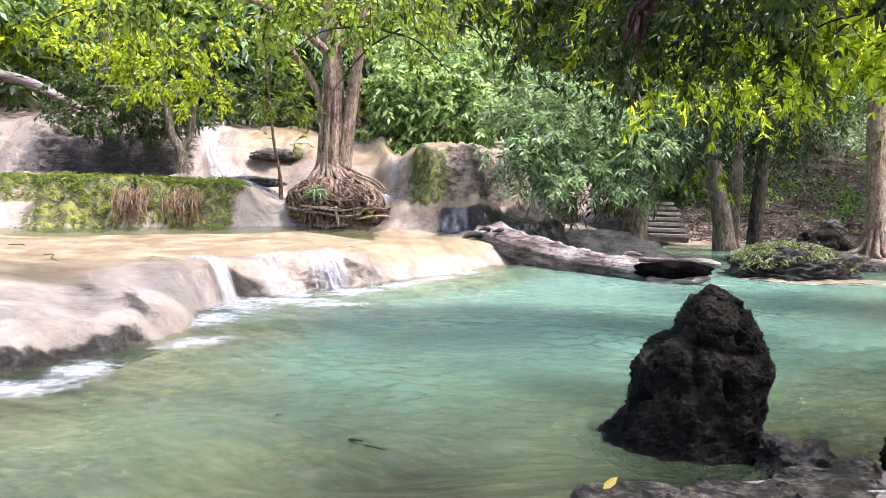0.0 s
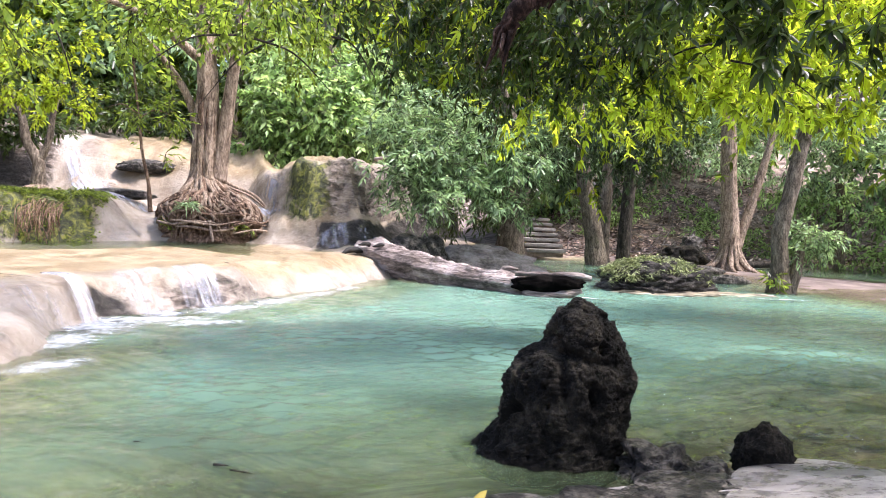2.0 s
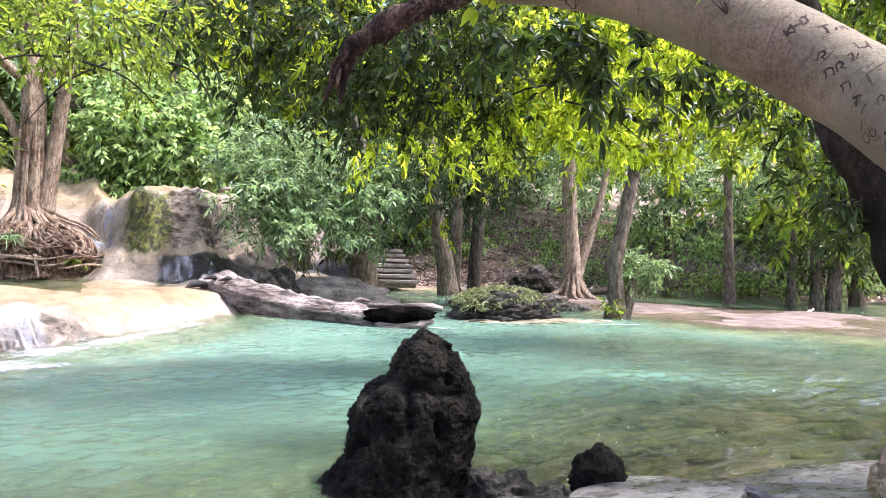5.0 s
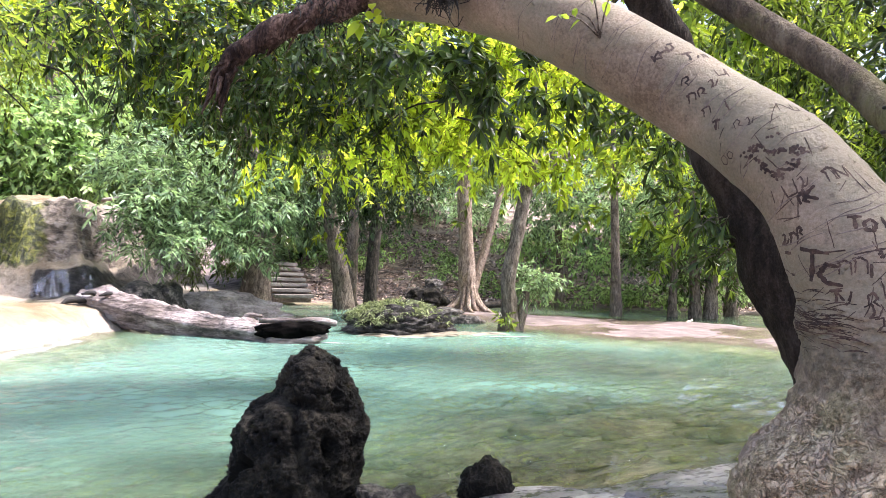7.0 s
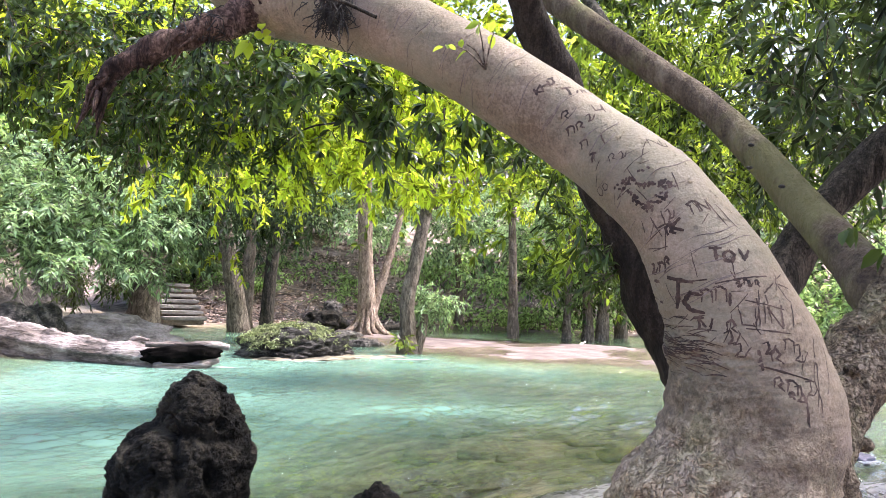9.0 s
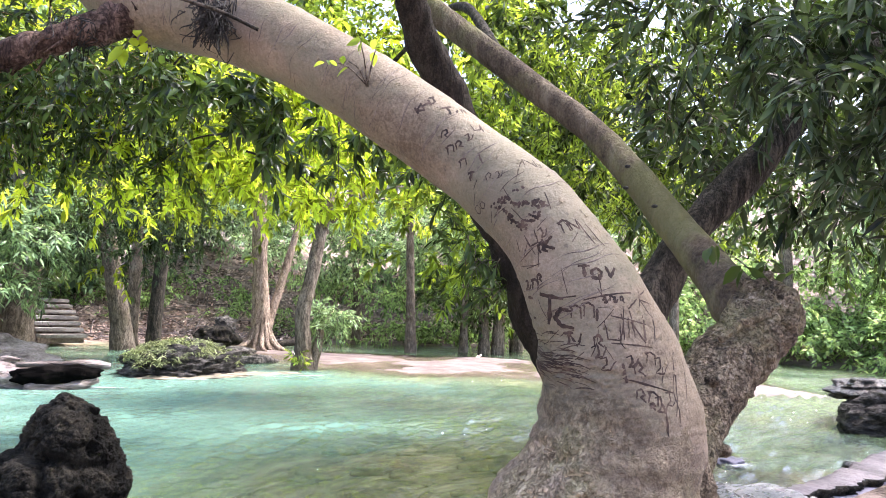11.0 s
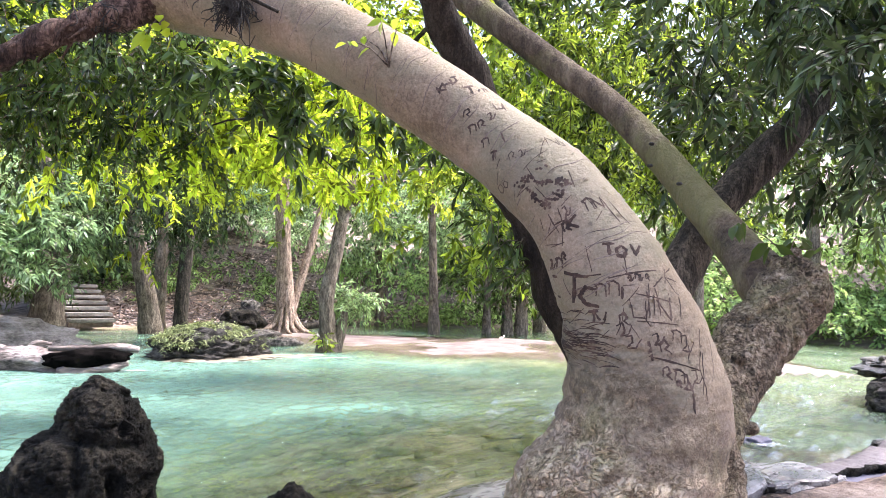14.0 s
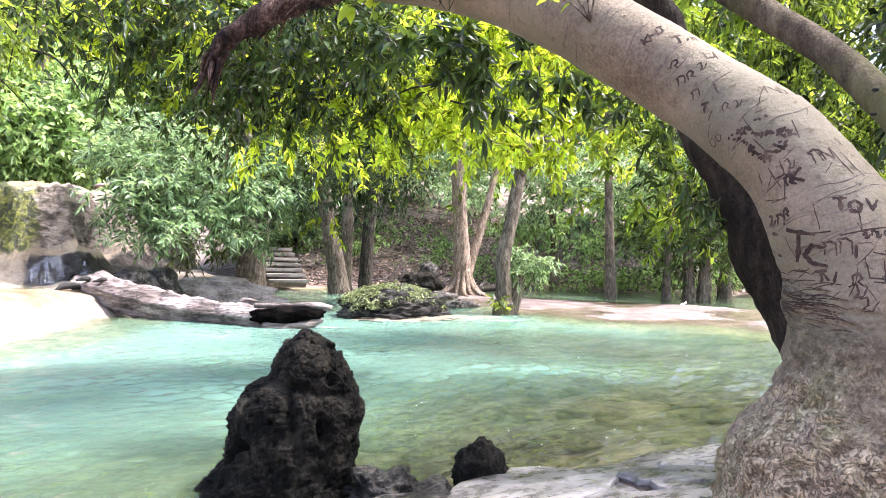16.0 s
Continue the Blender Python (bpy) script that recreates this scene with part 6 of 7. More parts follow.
# slim trees standing in the far water
for k, (x, y, r, lx) in enumerate([(16.5, 19.0, 0.16, -0.25), (18.6, 18.6, 0.13, 0.1), (19.25, 18.2, 0.17, -0.3), (19.75, 18.0, 0.2, 0.2), (21.4, 18.6, 0.2, 0.3)]):
    t = tree((x, y, 0), (up(x, y, -0.3, (0, 0, 0.4), (lx * 0.2, 0, 1.0), (lx * 0.4, 0, 1.6), (lx * 0.6, 0, 2.4), (lx * 0.4, 0, 2.4)), [r * 1.9, r * 1.3, r, r * 0.9, r * 0.75, r * 0.4]), [], "slim grey tree standing in the far water", M_TRUNK, 20 + k, group="slim trees in the water")
    hanging_crown(t, [(x, y - 0.5, 7.0, 2.2, 1.8, 1.4, 140), (x - 0.6, y - 1.2, 4.8, 1.4, 1.2, 0.6, 130), (x + 0.5, y - 1.6, 3.4, 1.0, 0.8, 0.5, 60)], M_LEAF_BLUE if k % 2 else M_LEAF_LIT, 0.2, 0.055, 0.8, 50 + k, share=0.16)


# ---- the fig tree on its mat of roots ----
fig = tree((-3.37, 19.6, 2.0), (up(-3.47, 19.5, 1.6, (0.0, 0, 0.45), (0.02, 0, 0.6), (0.02, 0, 0.9), (-0.06, 0, 1.4), (-0.05, 0, 1.5), (0.1, 0, 2.5)), [0.48, 0.33, 0.27, 0.26, 0.25, 0.24, 0.15]),
           [(up(-3.17, 19.45, 2.0, (0.1, 0, 0.8), (0.12, 0, 1.0), (0.2, 0, 1.6), (0.3, 0, 1.6)), [0.26, 0.2, 0.17, 0.14, 0.08]), (up(-3.72, 19.5, 3.4, (-0.25, 0, 0.8), (-0.6, -0.2, 0.9), (-0.8, -0.2, 0.8)), [0.12, 0.1, 0.07, 0.03]), (up(-3.37, 19.2, 2.0, (0.02, 0.08, 0.9), (-0.04, 0.05, 1.3), (-0.1, 0.1, 1.6)), [0.14, 0.11, 0.09, 0.05]), (up(-3.67, 19.25, 1.95, (0.08, 0.1, 1.0), (0.02, 0.1, 1.4), (0.0, 0.1, 1.2)), [0.13, 0.1, 0.09, 0.05]),
            (up(-3.22, 19.4, 5.2, (1.2, -0.4, 0.8), (1.8, -0.6, 0.2)), [0.12, 0.09, 0.03]), (up(-3.52, 19.4, 5.0, (-1.4, -0.8, 1.0), (-1.8, -0.8, 0.2)), [0.12, 0.09, 0.03])],
           "pale fluted fig tree above a mat of roots", M_TAN, 16, 0.18, 32, "fig_tree")
rng = np.random.default_rng(61)
for k in range(34):
    a = -math.pi * (k + rng.uniform(0.1, 0.9)) / 34 + 0.15
    r0, r1, z1 = 0.22, rng.uniform(0.6, 1.1), rng.uniform(1.3, 1.75)
    z0 = rng.uniform(2.6, 4.6)
    ca, sa = math.cos(a), math.sin(a)
    c0 = np.array((-3.47, 19.5))
    pts = [(c0[0] + r0 * ca, c0[1] + r0 * sa, z0), (c0[0] + (r0 + 0.06) * ca, c0[1] + (r0 + 0.06) * sa, 0.55 * z0 + 0.45 * 2.5), (c0[0] + 0.35 * ca, c0[1] + 0.34 * sa, 2.12), (c0[0] + 0.1 + r1 * math.cos(a + 0.1), c0[1] - 0.1 + 0.8 * r1 * math.sin(a + 0.1), z1), (c0[0] + 0.2 + 1.25 * r1 * math.cos(a + 0.25), c0[1] - 0.2 + 0.95 * r1 * math.sin(a + 0.25), z1 - 0.3)]
    w = rng.uniform(0.025, 0.06)
    limb_part(fig, "hanging_root", pts, [w * 0.6, w, w * 1.2, w, w * 0.5], M_TAN if k % 3 else M_ROOT, "", 6, 7, 0.2, 5, k)
crown_of(fig, [mass(-10, 14, 18, 2.0, 1.6, 0.7, 120), mass(-5, 14.5, 17, 2.0, 1.6, 0.7, 120), mass(-14, 15, 18, 2.4, 1.8, 0.8, 130), mass(-10, 18.5, 19, 3.0, 2.0, 0.8, 110), mass(-4.5, 11, 17.5, 0.9, 0.7, 0.5, 60)], M_LEAF, 0.12, 0.062, 0.5, 14, 18, clumps=18, spread=0.18)
mound = empty("root_mound", (-3.25, 18.95, 1.0))
bm = bmesh.new()
bmesh.ops.create_icosphere(bm, subdivisions=5, radius=1.0)
for v in bm.verts:
    n = v.co.normalized()
    fl = 1 if n.z > 0 else 1 / max(0.35, math.hypot(n.x, n.y))
    v.co = Vector((n.x * 1.14 * fl, n.y * 0.8 * fl, n.z * 0.66 if n.z > 0 else n.z * 0.55)) * (1 + 0.3 * noise.fractal(n * 2.6, 0.9, 2.0, 4))
o = part("soil", bm, M_ROOT, mound)
for k in range(190):
    a = rng.uniform(-math.pi, 0.25)
    a2 = a + rng.uniform(-0.55, 0.55) * (1 if k % 4 else 2.2)
    e0, e1 = rng.uniform(0.45, 1.25), rng.uniform(-0.75, 0.45)
    def lay(aa, ee, g):
        fl = math.cos(ee) if ee > 0 else 1.0 - 0.12 * math.sin(-2 * ee)
        return np.array((-3.25 + 1.22 * g * fl * math.cos(aa), 18.95 + 0.88 * g * fl * math.sin(aa), 1.05 + 0.74 * g * math.sin(ee)))
    pts = [lay(a + (a2 - a) * q + 0.12 * math.sin(6 * q + k), e0 + (e1 - e0) * q, 0.98 + 0.09 * math.sin(5 * q + k * 1.7)) for q in (0, 0.25, 0.5, 0.75, 1)]
    r = rng.uniform(0.015, 0.05)
    limb_part(mound, "root", pts, [r * 1.2, r, r, r * 0.8, r * 0.4], M_TAN if k % 3 == 0 else M_ROOT, "", 4, 6, 0.15, 6, k)
for k in range(10):
    a, g = rng.uniform(-2.9, 0.1), rng.uniform(1.0, 1.25)
    z = rng.uniform(0.75, 1.25)
    pts = [(-3.25 + 1.2 * math.cos(a + q * 0.7) * g, 18.95 + 0.85 * math.sin(a + q * 0.7) * g, z + 0.05 * math.sin(4 * q + k)) for q in (0, 0.5, 1, 1.5)]
    limb_part(mound, "root", pts, [0.03, 0.035, 0.03, 0.015], M_TAN if k % 2 else M_ROOT, "", 4, 6, 0.15, 6, k)
limb_part(mound, "root", [(-3.08, 18.0, 1.05), (-3.01, 17.85, 0.8), (-2.95, 17.75, 0.55)], [0.04, 0.035, 0.03], M_TAN, "", 5, 7, 0.1)
tuft(mound, "grass_tuft", [(-0.35, -0.85, 0.35)], 90, 0.5, 0.035, M_LEAF_BLUE, 33, 0.5)
for k, c0 in enumerate([(-0.95, -0.5, 0.0), (-0.8, -0.65, -0.15), (1.05, -0.6, -0.2), (0.85, -0.7, -0.1)]):
    tuft(mound, "grass_tuft", [c0], 22, 0.3, 0.03, M_LEAF, 34 + k, 0.3)
tagged(mound, "brown mound of matted tree roots at the terrace edge", "roots")

# small forked tree on the mossy bank, with spread roots
tf = tree((-7.75, 20.1, 1.5), (up(-7.75, 20.1, 1.35, (0.0, 0, 0.3), (0.02, 0, 0.6), (-0.1, 0, 0.3)), [0.3, 0.19, 0.15, 0.14]),
          [(up(-7.75, 20.1, 2.4, (-0.3, 0, 0.5), (-0.15, -0.05, 0.8), (-0.4, -0.1, 0.9)), [0.14, 0.12, 0.09, 0.04]), (up(-7.72, 20.1, 2.4, (0.22, 0, 0.5), (0.1, 0, 0.7), (0.25, 0, 0.9)), [0.11, 0.09, 0.07, 0.03]), (up(-8.2, 20.05, 3.6, (-0.8, -0.4, 0.4), (-0.7, -0.3, 0.0)), [0.06, 0.05, 0.02])],
          "small forked tree with light green leaves on the mossy bank", M_TRUNK, 17)
for k in range(9):
    a = -math.pi * (k + 0.3) / 9
    r = rng.uniform(0.7, 1.6)
    limb_part(tf, "surface_root", [(-7.75, 20.1, 1.75), (-7.75 + 0.4 * r * math.cos(a), 20.1 + 0.5 * r * math.sin(a), 1.62), (-7.75 + r * math.cos(a), 20.1 + r * math.sin(a), 1.58), (-7.75 + 1.5 * r * math.cos(a + 0.1), 20.1 + 1.3 * r * math.sin(a + 0.1), 1.55)], [0.07, 0.05, 0.04, 0.02], M_TAN, "", 5, 7, 0.2, 5, k)
crown_of(tf, [mass(-24, 7.5, 19, 1.1, 0.9, 0.6, 110), mass(-22, 10, 18.5, 1.2, 0.9, 0.6, 120), mass(-26, 10, 18.5, 1.2, 0.9, 0.6, 100), mass(-19.5, 7.0, 19.5, 0.7, 0.6, 0.45, 46), mass(-21, 5.4, 19.5, 0.7, 0.5, 0.35, 36)], M_LEAF_LIT, 0.115, 0.07, 0.3, 11, 19, clumps=22, spread=0.16)
bush = empty("dark_bush", spot(-25, 3, 20.5))
crown_of(bush, [mass(-26.5, 4.6, 22.6, 1.3, 0.7, 0.5, 170), mass(-23.5, 4.4, 22.8, 1.2, 0.7, 0.55, 170), mass(-21, 4.0, 23, 0.7, 0.5, 0.4, 60), mass(-25, 6.5, 23, 1.8, 0.8, 0.6, 150)], M_LEAF_DARK, 0.17, 0.06, 0.3, 11, 22)
tagged(bush, "dark green bush hanging over the rock wall", "bush")

# thin sapling before the falls
sp = tree((-4.52, 18.24, 1.3), ([(-4.5, 18.24, 1.2), (-4.55, 18.2, 1.9), (-4.69, 18.16, 2.63), (-4.77, 18.06, 3.59), (-4.85, 17.89, 4.66), (-4.9, 17.8, 5.6)], [0.06, 0.042, 0.036, 0.03, 0.026, 0.015]), [([(-4.75, 18.1, 3.4), (-4.4, 18.0, 3.6), (-4.0, 17.9, 3.5)], [0.02, 0.015, 0.008]), ([(-4.78, 18.1, 3.5), (-5.1, 18.0, 3.7), (-5.4, 17.9, 3.6)], [0.02, 0.015, 0.008])], "thin dark sapling before the falls", M_ROOT, 23, sides=8)
crown_of(sp, [(-4.4, 17.9, 3.6, 0.8, 0.5, 0.3, 40), (-5.0, 17.9, 4.6, 0.9, 0.6, 0.6, 70), (-4.3, 18.0, 2.6, 0.35, 0.3, 0.25, 7)], M_LEAF, 0.17, 0.05, 0.4, 8, 24)

# bushes behind the falls and along the bank
def bush_of(label, blobs, leaf, length, width, seed, twig=0.5, leaves=10, **more):
    b = empty("bush", (blobs[0][0], blobs[0][1], 0))
    b.location.z = blobs[0][2] - blobs[0][5]
    crown_of(b, blobs, leaf, length, width, twig, leaves, seed, **more)
    return tagged(b, label, "bush")

bush_of("tall light green bush behind the terraces", [mass(-2.8, 7.2, 24, 1.7, 1.2, 1.0, 380), mass(-5.2, 6.2, 24, 1.2, 1.0, 0.9, 260), mass(-0.6, 6.4, 24, 1.4, 1.2, 1.0, 300), mass(-2.5, 10, 25, 2.4, 1.5, 0.9, 360), mass(-5.2, 4.2, 23.5, 1.1, 0.8, 0.4, 150), mass(-2.2, 4.6, 23.5, 1.2, 0.8, 0.5, 170)], M_LEAF_PALE, 0.24, 0.11, 61, hang=0.3, fan=1.2)
# Shade is painted into this bush through the dark leaf copy.
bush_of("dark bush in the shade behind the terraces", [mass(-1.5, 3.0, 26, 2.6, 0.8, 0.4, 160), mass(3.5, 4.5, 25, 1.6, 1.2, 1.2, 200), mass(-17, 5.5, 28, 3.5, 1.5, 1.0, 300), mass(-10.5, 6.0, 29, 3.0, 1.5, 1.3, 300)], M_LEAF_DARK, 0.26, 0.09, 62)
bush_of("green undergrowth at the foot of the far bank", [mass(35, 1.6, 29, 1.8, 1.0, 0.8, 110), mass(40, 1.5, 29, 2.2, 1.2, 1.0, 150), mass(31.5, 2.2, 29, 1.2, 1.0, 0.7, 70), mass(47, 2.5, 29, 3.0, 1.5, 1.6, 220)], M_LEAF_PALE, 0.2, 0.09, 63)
# Undergrowth with the bank's shade put into its leaf colour.
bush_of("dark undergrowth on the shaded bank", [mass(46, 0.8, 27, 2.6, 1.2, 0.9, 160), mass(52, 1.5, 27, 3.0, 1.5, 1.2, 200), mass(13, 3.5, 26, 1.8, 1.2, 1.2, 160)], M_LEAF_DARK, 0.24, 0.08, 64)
# Added dark leaves that stand in for plain shade and cover the pale slope.
bush_of("dark leaves added to stand in for shade below the spreading tree", [mass(9.4, -0.6, 21.2, 0.9, 0.6, 0.5, 110), mass(11.4, -0.4, 21.6, 0.7, 0.5, 0.5, 80)], M_LEAF_DARK, 0.16, 0.045, 69)
bush_of("pale feathery undergrowth high on the bank", [mass(19, 6.0, 31, 2.4, 1.2, 1.0, 120), mass(25, 7.5, 32, 3.2, 1.5, 1.0, 150), mass(31, 6.5, 32, 2.6, 1.2, 0.8, 110), mass(36, 6.0, 31, 2.8, 1.3, 1.0, 140), mass(42, 6.0, 30, 2.8, 1.3, 1.2, 150)], M_LEAF_PALE, 0.2, 0.08, 66)
rng = np.random.default_rng(71)
low = []
for k in range(40):
    x0, y0, _ = spot(16 + 1.15 * k + rng.uniform(-0.6, 0.6), 0, rng.uniform(28.8, 34))
    low.append((x0, y0, max(0.2, ground_z(x0, y0)) + 0.35, rng.uniform(0.8, 1.5), 0.8, rng.uniform(0.3, 0.6), int(rng.uniform(30, 60))))
bush_of("grey-green undergrowth rising behind the slim trees", [mass(34, 4.5, 27, 1.8, 1.2, 0.9, 170), mass(37.5, 5.5, 28, 2.0, 1.3, 1.0, 200), mass(41, 4.5, 28, 2.0, 1.3, 1.0, 190), mass(44.5, 5.5, 28, 2.0, 1.3, 1.0, 180), mass(28, 6.5, 29, 2.0, 1.2, 0.9, 150), mass(22, 7.0, 29, 2.0, 1.2, 0.9, 130), mass(20.5, 4.4, 27.5, 1.3, 0.8, 0.6, 90), mass(25.5, 4.6, 28, 1.4, 0.8, 0.6, 90), mass(29.5, 3.8, 28, 1.2, 0.8, 0.5, 70), mass(48.5, 6.5, 28, 2.0, 1.3, 1.1, 170)], M_LEAF_BLUE, 0.2, 0.06, 68)
bush_of("sparse pale saplings and weeds on the littered slope", low, M_LEAF_PALE, 0.17, 0.07, 67, twig=0.4)
bush_of("light green bushes across the wide shallow water", [mass(az_, el_, d_, 2.2, 1.1, 0.9, 200) for az_, el_, d_ in ((61, 1.0, 31.5), (65, 0.4, 31.5), (69, 0.6, 31), (73, 0.8, 30.5), (77, 0.8, 30), (81, 0.8, 30), (63, -1.2, 31), (67, -1.4, 30.6), (71, -1.4, 30.2), (75, -1.4, 29.8), (79, -1.4, 29.6), (66, 3.0, 32), (72, 3.2, 32), (78, 3.2, 31))], M_LEAF_PALE, 0.22, 0.10, 65)


# ---- the canopy of the leaning tree ----
# Sunlight and shade are put into these crowns through lit, dull and dark leaves.
HANG = [mass(11, 15, 8.5, 1.0, 0.9, 0.5, 90), mass(16, 16, 8.0, 1.0, 0.9, 0.5, 80), mass(7, 16, 8.2, 0.9, 0.9, 0.45, 80), mass(20, 14, 8.8, 0.7, 0.8, 0.45, 50), mass(21, 17.5, 8.2, 0.9, 0.9, 0.5, 70), mass(2, 16.5, 8.5, 0.8, 0.8, 0.4, 60), mass(12.5, 11.5, 9.0, 0.6, 0.6, 0.35, 50)]
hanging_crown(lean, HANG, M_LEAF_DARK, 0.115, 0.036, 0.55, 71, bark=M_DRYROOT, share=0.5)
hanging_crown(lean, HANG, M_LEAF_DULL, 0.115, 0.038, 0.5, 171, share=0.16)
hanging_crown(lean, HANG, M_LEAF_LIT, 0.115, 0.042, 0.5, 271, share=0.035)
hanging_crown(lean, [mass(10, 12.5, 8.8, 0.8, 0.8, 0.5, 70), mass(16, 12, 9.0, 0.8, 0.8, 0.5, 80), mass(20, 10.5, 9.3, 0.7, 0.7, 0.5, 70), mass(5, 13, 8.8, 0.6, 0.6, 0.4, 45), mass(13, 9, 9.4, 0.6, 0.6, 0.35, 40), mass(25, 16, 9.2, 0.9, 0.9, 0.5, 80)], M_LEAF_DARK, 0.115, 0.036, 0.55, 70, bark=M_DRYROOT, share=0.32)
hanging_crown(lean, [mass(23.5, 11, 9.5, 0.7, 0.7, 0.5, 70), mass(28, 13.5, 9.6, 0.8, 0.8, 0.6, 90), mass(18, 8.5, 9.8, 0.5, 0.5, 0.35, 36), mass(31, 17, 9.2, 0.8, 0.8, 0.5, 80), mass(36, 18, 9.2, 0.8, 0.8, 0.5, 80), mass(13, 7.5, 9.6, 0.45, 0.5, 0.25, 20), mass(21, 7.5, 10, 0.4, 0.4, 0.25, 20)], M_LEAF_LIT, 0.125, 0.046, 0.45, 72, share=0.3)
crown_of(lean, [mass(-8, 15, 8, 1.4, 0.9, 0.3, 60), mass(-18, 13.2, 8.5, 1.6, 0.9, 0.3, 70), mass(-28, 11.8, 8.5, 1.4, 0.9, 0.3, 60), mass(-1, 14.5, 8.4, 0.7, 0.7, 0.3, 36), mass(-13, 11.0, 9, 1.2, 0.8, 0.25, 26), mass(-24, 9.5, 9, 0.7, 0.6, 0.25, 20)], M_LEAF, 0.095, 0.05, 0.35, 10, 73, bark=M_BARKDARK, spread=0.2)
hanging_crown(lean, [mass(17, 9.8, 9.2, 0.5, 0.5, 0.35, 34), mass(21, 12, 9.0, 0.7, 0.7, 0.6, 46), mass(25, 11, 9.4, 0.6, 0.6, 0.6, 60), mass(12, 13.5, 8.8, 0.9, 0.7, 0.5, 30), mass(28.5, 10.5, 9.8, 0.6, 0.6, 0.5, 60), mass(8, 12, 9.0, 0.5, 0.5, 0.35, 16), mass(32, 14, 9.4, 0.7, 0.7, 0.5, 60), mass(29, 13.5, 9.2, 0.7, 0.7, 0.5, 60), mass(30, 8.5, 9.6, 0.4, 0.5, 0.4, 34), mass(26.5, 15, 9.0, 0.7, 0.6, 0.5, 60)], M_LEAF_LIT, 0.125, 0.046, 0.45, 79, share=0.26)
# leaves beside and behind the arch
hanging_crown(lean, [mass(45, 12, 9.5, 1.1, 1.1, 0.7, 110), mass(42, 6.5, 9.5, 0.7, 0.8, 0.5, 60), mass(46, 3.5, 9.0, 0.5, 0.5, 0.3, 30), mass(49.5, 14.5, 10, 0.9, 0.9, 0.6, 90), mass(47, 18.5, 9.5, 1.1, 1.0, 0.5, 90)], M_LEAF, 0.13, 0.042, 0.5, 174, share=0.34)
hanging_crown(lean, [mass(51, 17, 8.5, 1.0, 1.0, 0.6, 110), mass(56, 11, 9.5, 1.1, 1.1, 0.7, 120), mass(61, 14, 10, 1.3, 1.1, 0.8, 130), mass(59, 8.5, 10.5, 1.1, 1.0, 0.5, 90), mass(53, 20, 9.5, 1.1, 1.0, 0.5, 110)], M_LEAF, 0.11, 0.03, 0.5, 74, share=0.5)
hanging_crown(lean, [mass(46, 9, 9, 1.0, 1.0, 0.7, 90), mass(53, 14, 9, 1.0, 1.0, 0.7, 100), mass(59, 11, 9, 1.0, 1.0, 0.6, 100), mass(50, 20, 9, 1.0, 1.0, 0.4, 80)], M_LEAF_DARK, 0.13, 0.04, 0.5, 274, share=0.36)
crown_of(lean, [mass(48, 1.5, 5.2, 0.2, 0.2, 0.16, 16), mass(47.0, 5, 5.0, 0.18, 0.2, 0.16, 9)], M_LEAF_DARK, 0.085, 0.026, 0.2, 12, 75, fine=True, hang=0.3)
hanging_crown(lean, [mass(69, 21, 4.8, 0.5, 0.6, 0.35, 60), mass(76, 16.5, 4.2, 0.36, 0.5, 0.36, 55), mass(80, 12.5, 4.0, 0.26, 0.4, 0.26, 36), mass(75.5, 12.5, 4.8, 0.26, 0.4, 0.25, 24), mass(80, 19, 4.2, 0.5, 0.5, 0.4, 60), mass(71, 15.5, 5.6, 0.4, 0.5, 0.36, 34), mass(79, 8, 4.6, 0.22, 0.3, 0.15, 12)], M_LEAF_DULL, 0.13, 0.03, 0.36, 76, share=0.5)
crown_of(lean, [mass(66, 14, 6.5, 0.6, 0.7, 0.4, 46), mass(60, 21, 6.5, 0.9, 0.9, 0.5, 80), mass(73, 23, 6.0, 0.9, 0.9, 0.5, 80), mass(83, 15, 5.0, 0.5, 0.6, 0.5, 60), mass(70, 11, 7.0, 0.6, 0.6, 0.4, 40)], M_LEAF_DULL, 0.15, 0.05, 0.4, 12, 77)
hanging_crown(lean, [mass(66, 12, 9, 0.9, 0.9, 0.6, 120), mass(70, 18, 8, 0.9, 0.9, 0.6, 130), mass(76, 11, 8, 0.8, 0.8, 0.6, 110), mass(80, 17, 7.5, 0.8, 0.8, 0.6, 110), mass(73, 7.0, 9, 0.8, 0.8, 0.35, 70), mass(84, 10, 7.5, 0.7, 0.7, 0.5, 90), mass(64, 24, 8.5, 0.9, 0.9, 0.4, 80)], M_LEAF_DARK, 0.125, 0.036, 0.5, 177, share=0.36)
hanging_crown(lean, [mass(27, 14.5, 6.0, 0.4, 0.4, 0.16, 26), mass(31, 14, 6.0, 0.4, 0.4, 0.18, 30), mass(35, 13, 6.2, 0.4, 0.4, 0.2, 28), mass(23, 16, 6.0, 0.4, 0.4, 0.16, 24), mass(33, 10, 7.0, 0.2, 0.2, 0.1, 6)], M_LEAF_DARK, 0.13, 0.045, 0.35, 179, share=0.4)
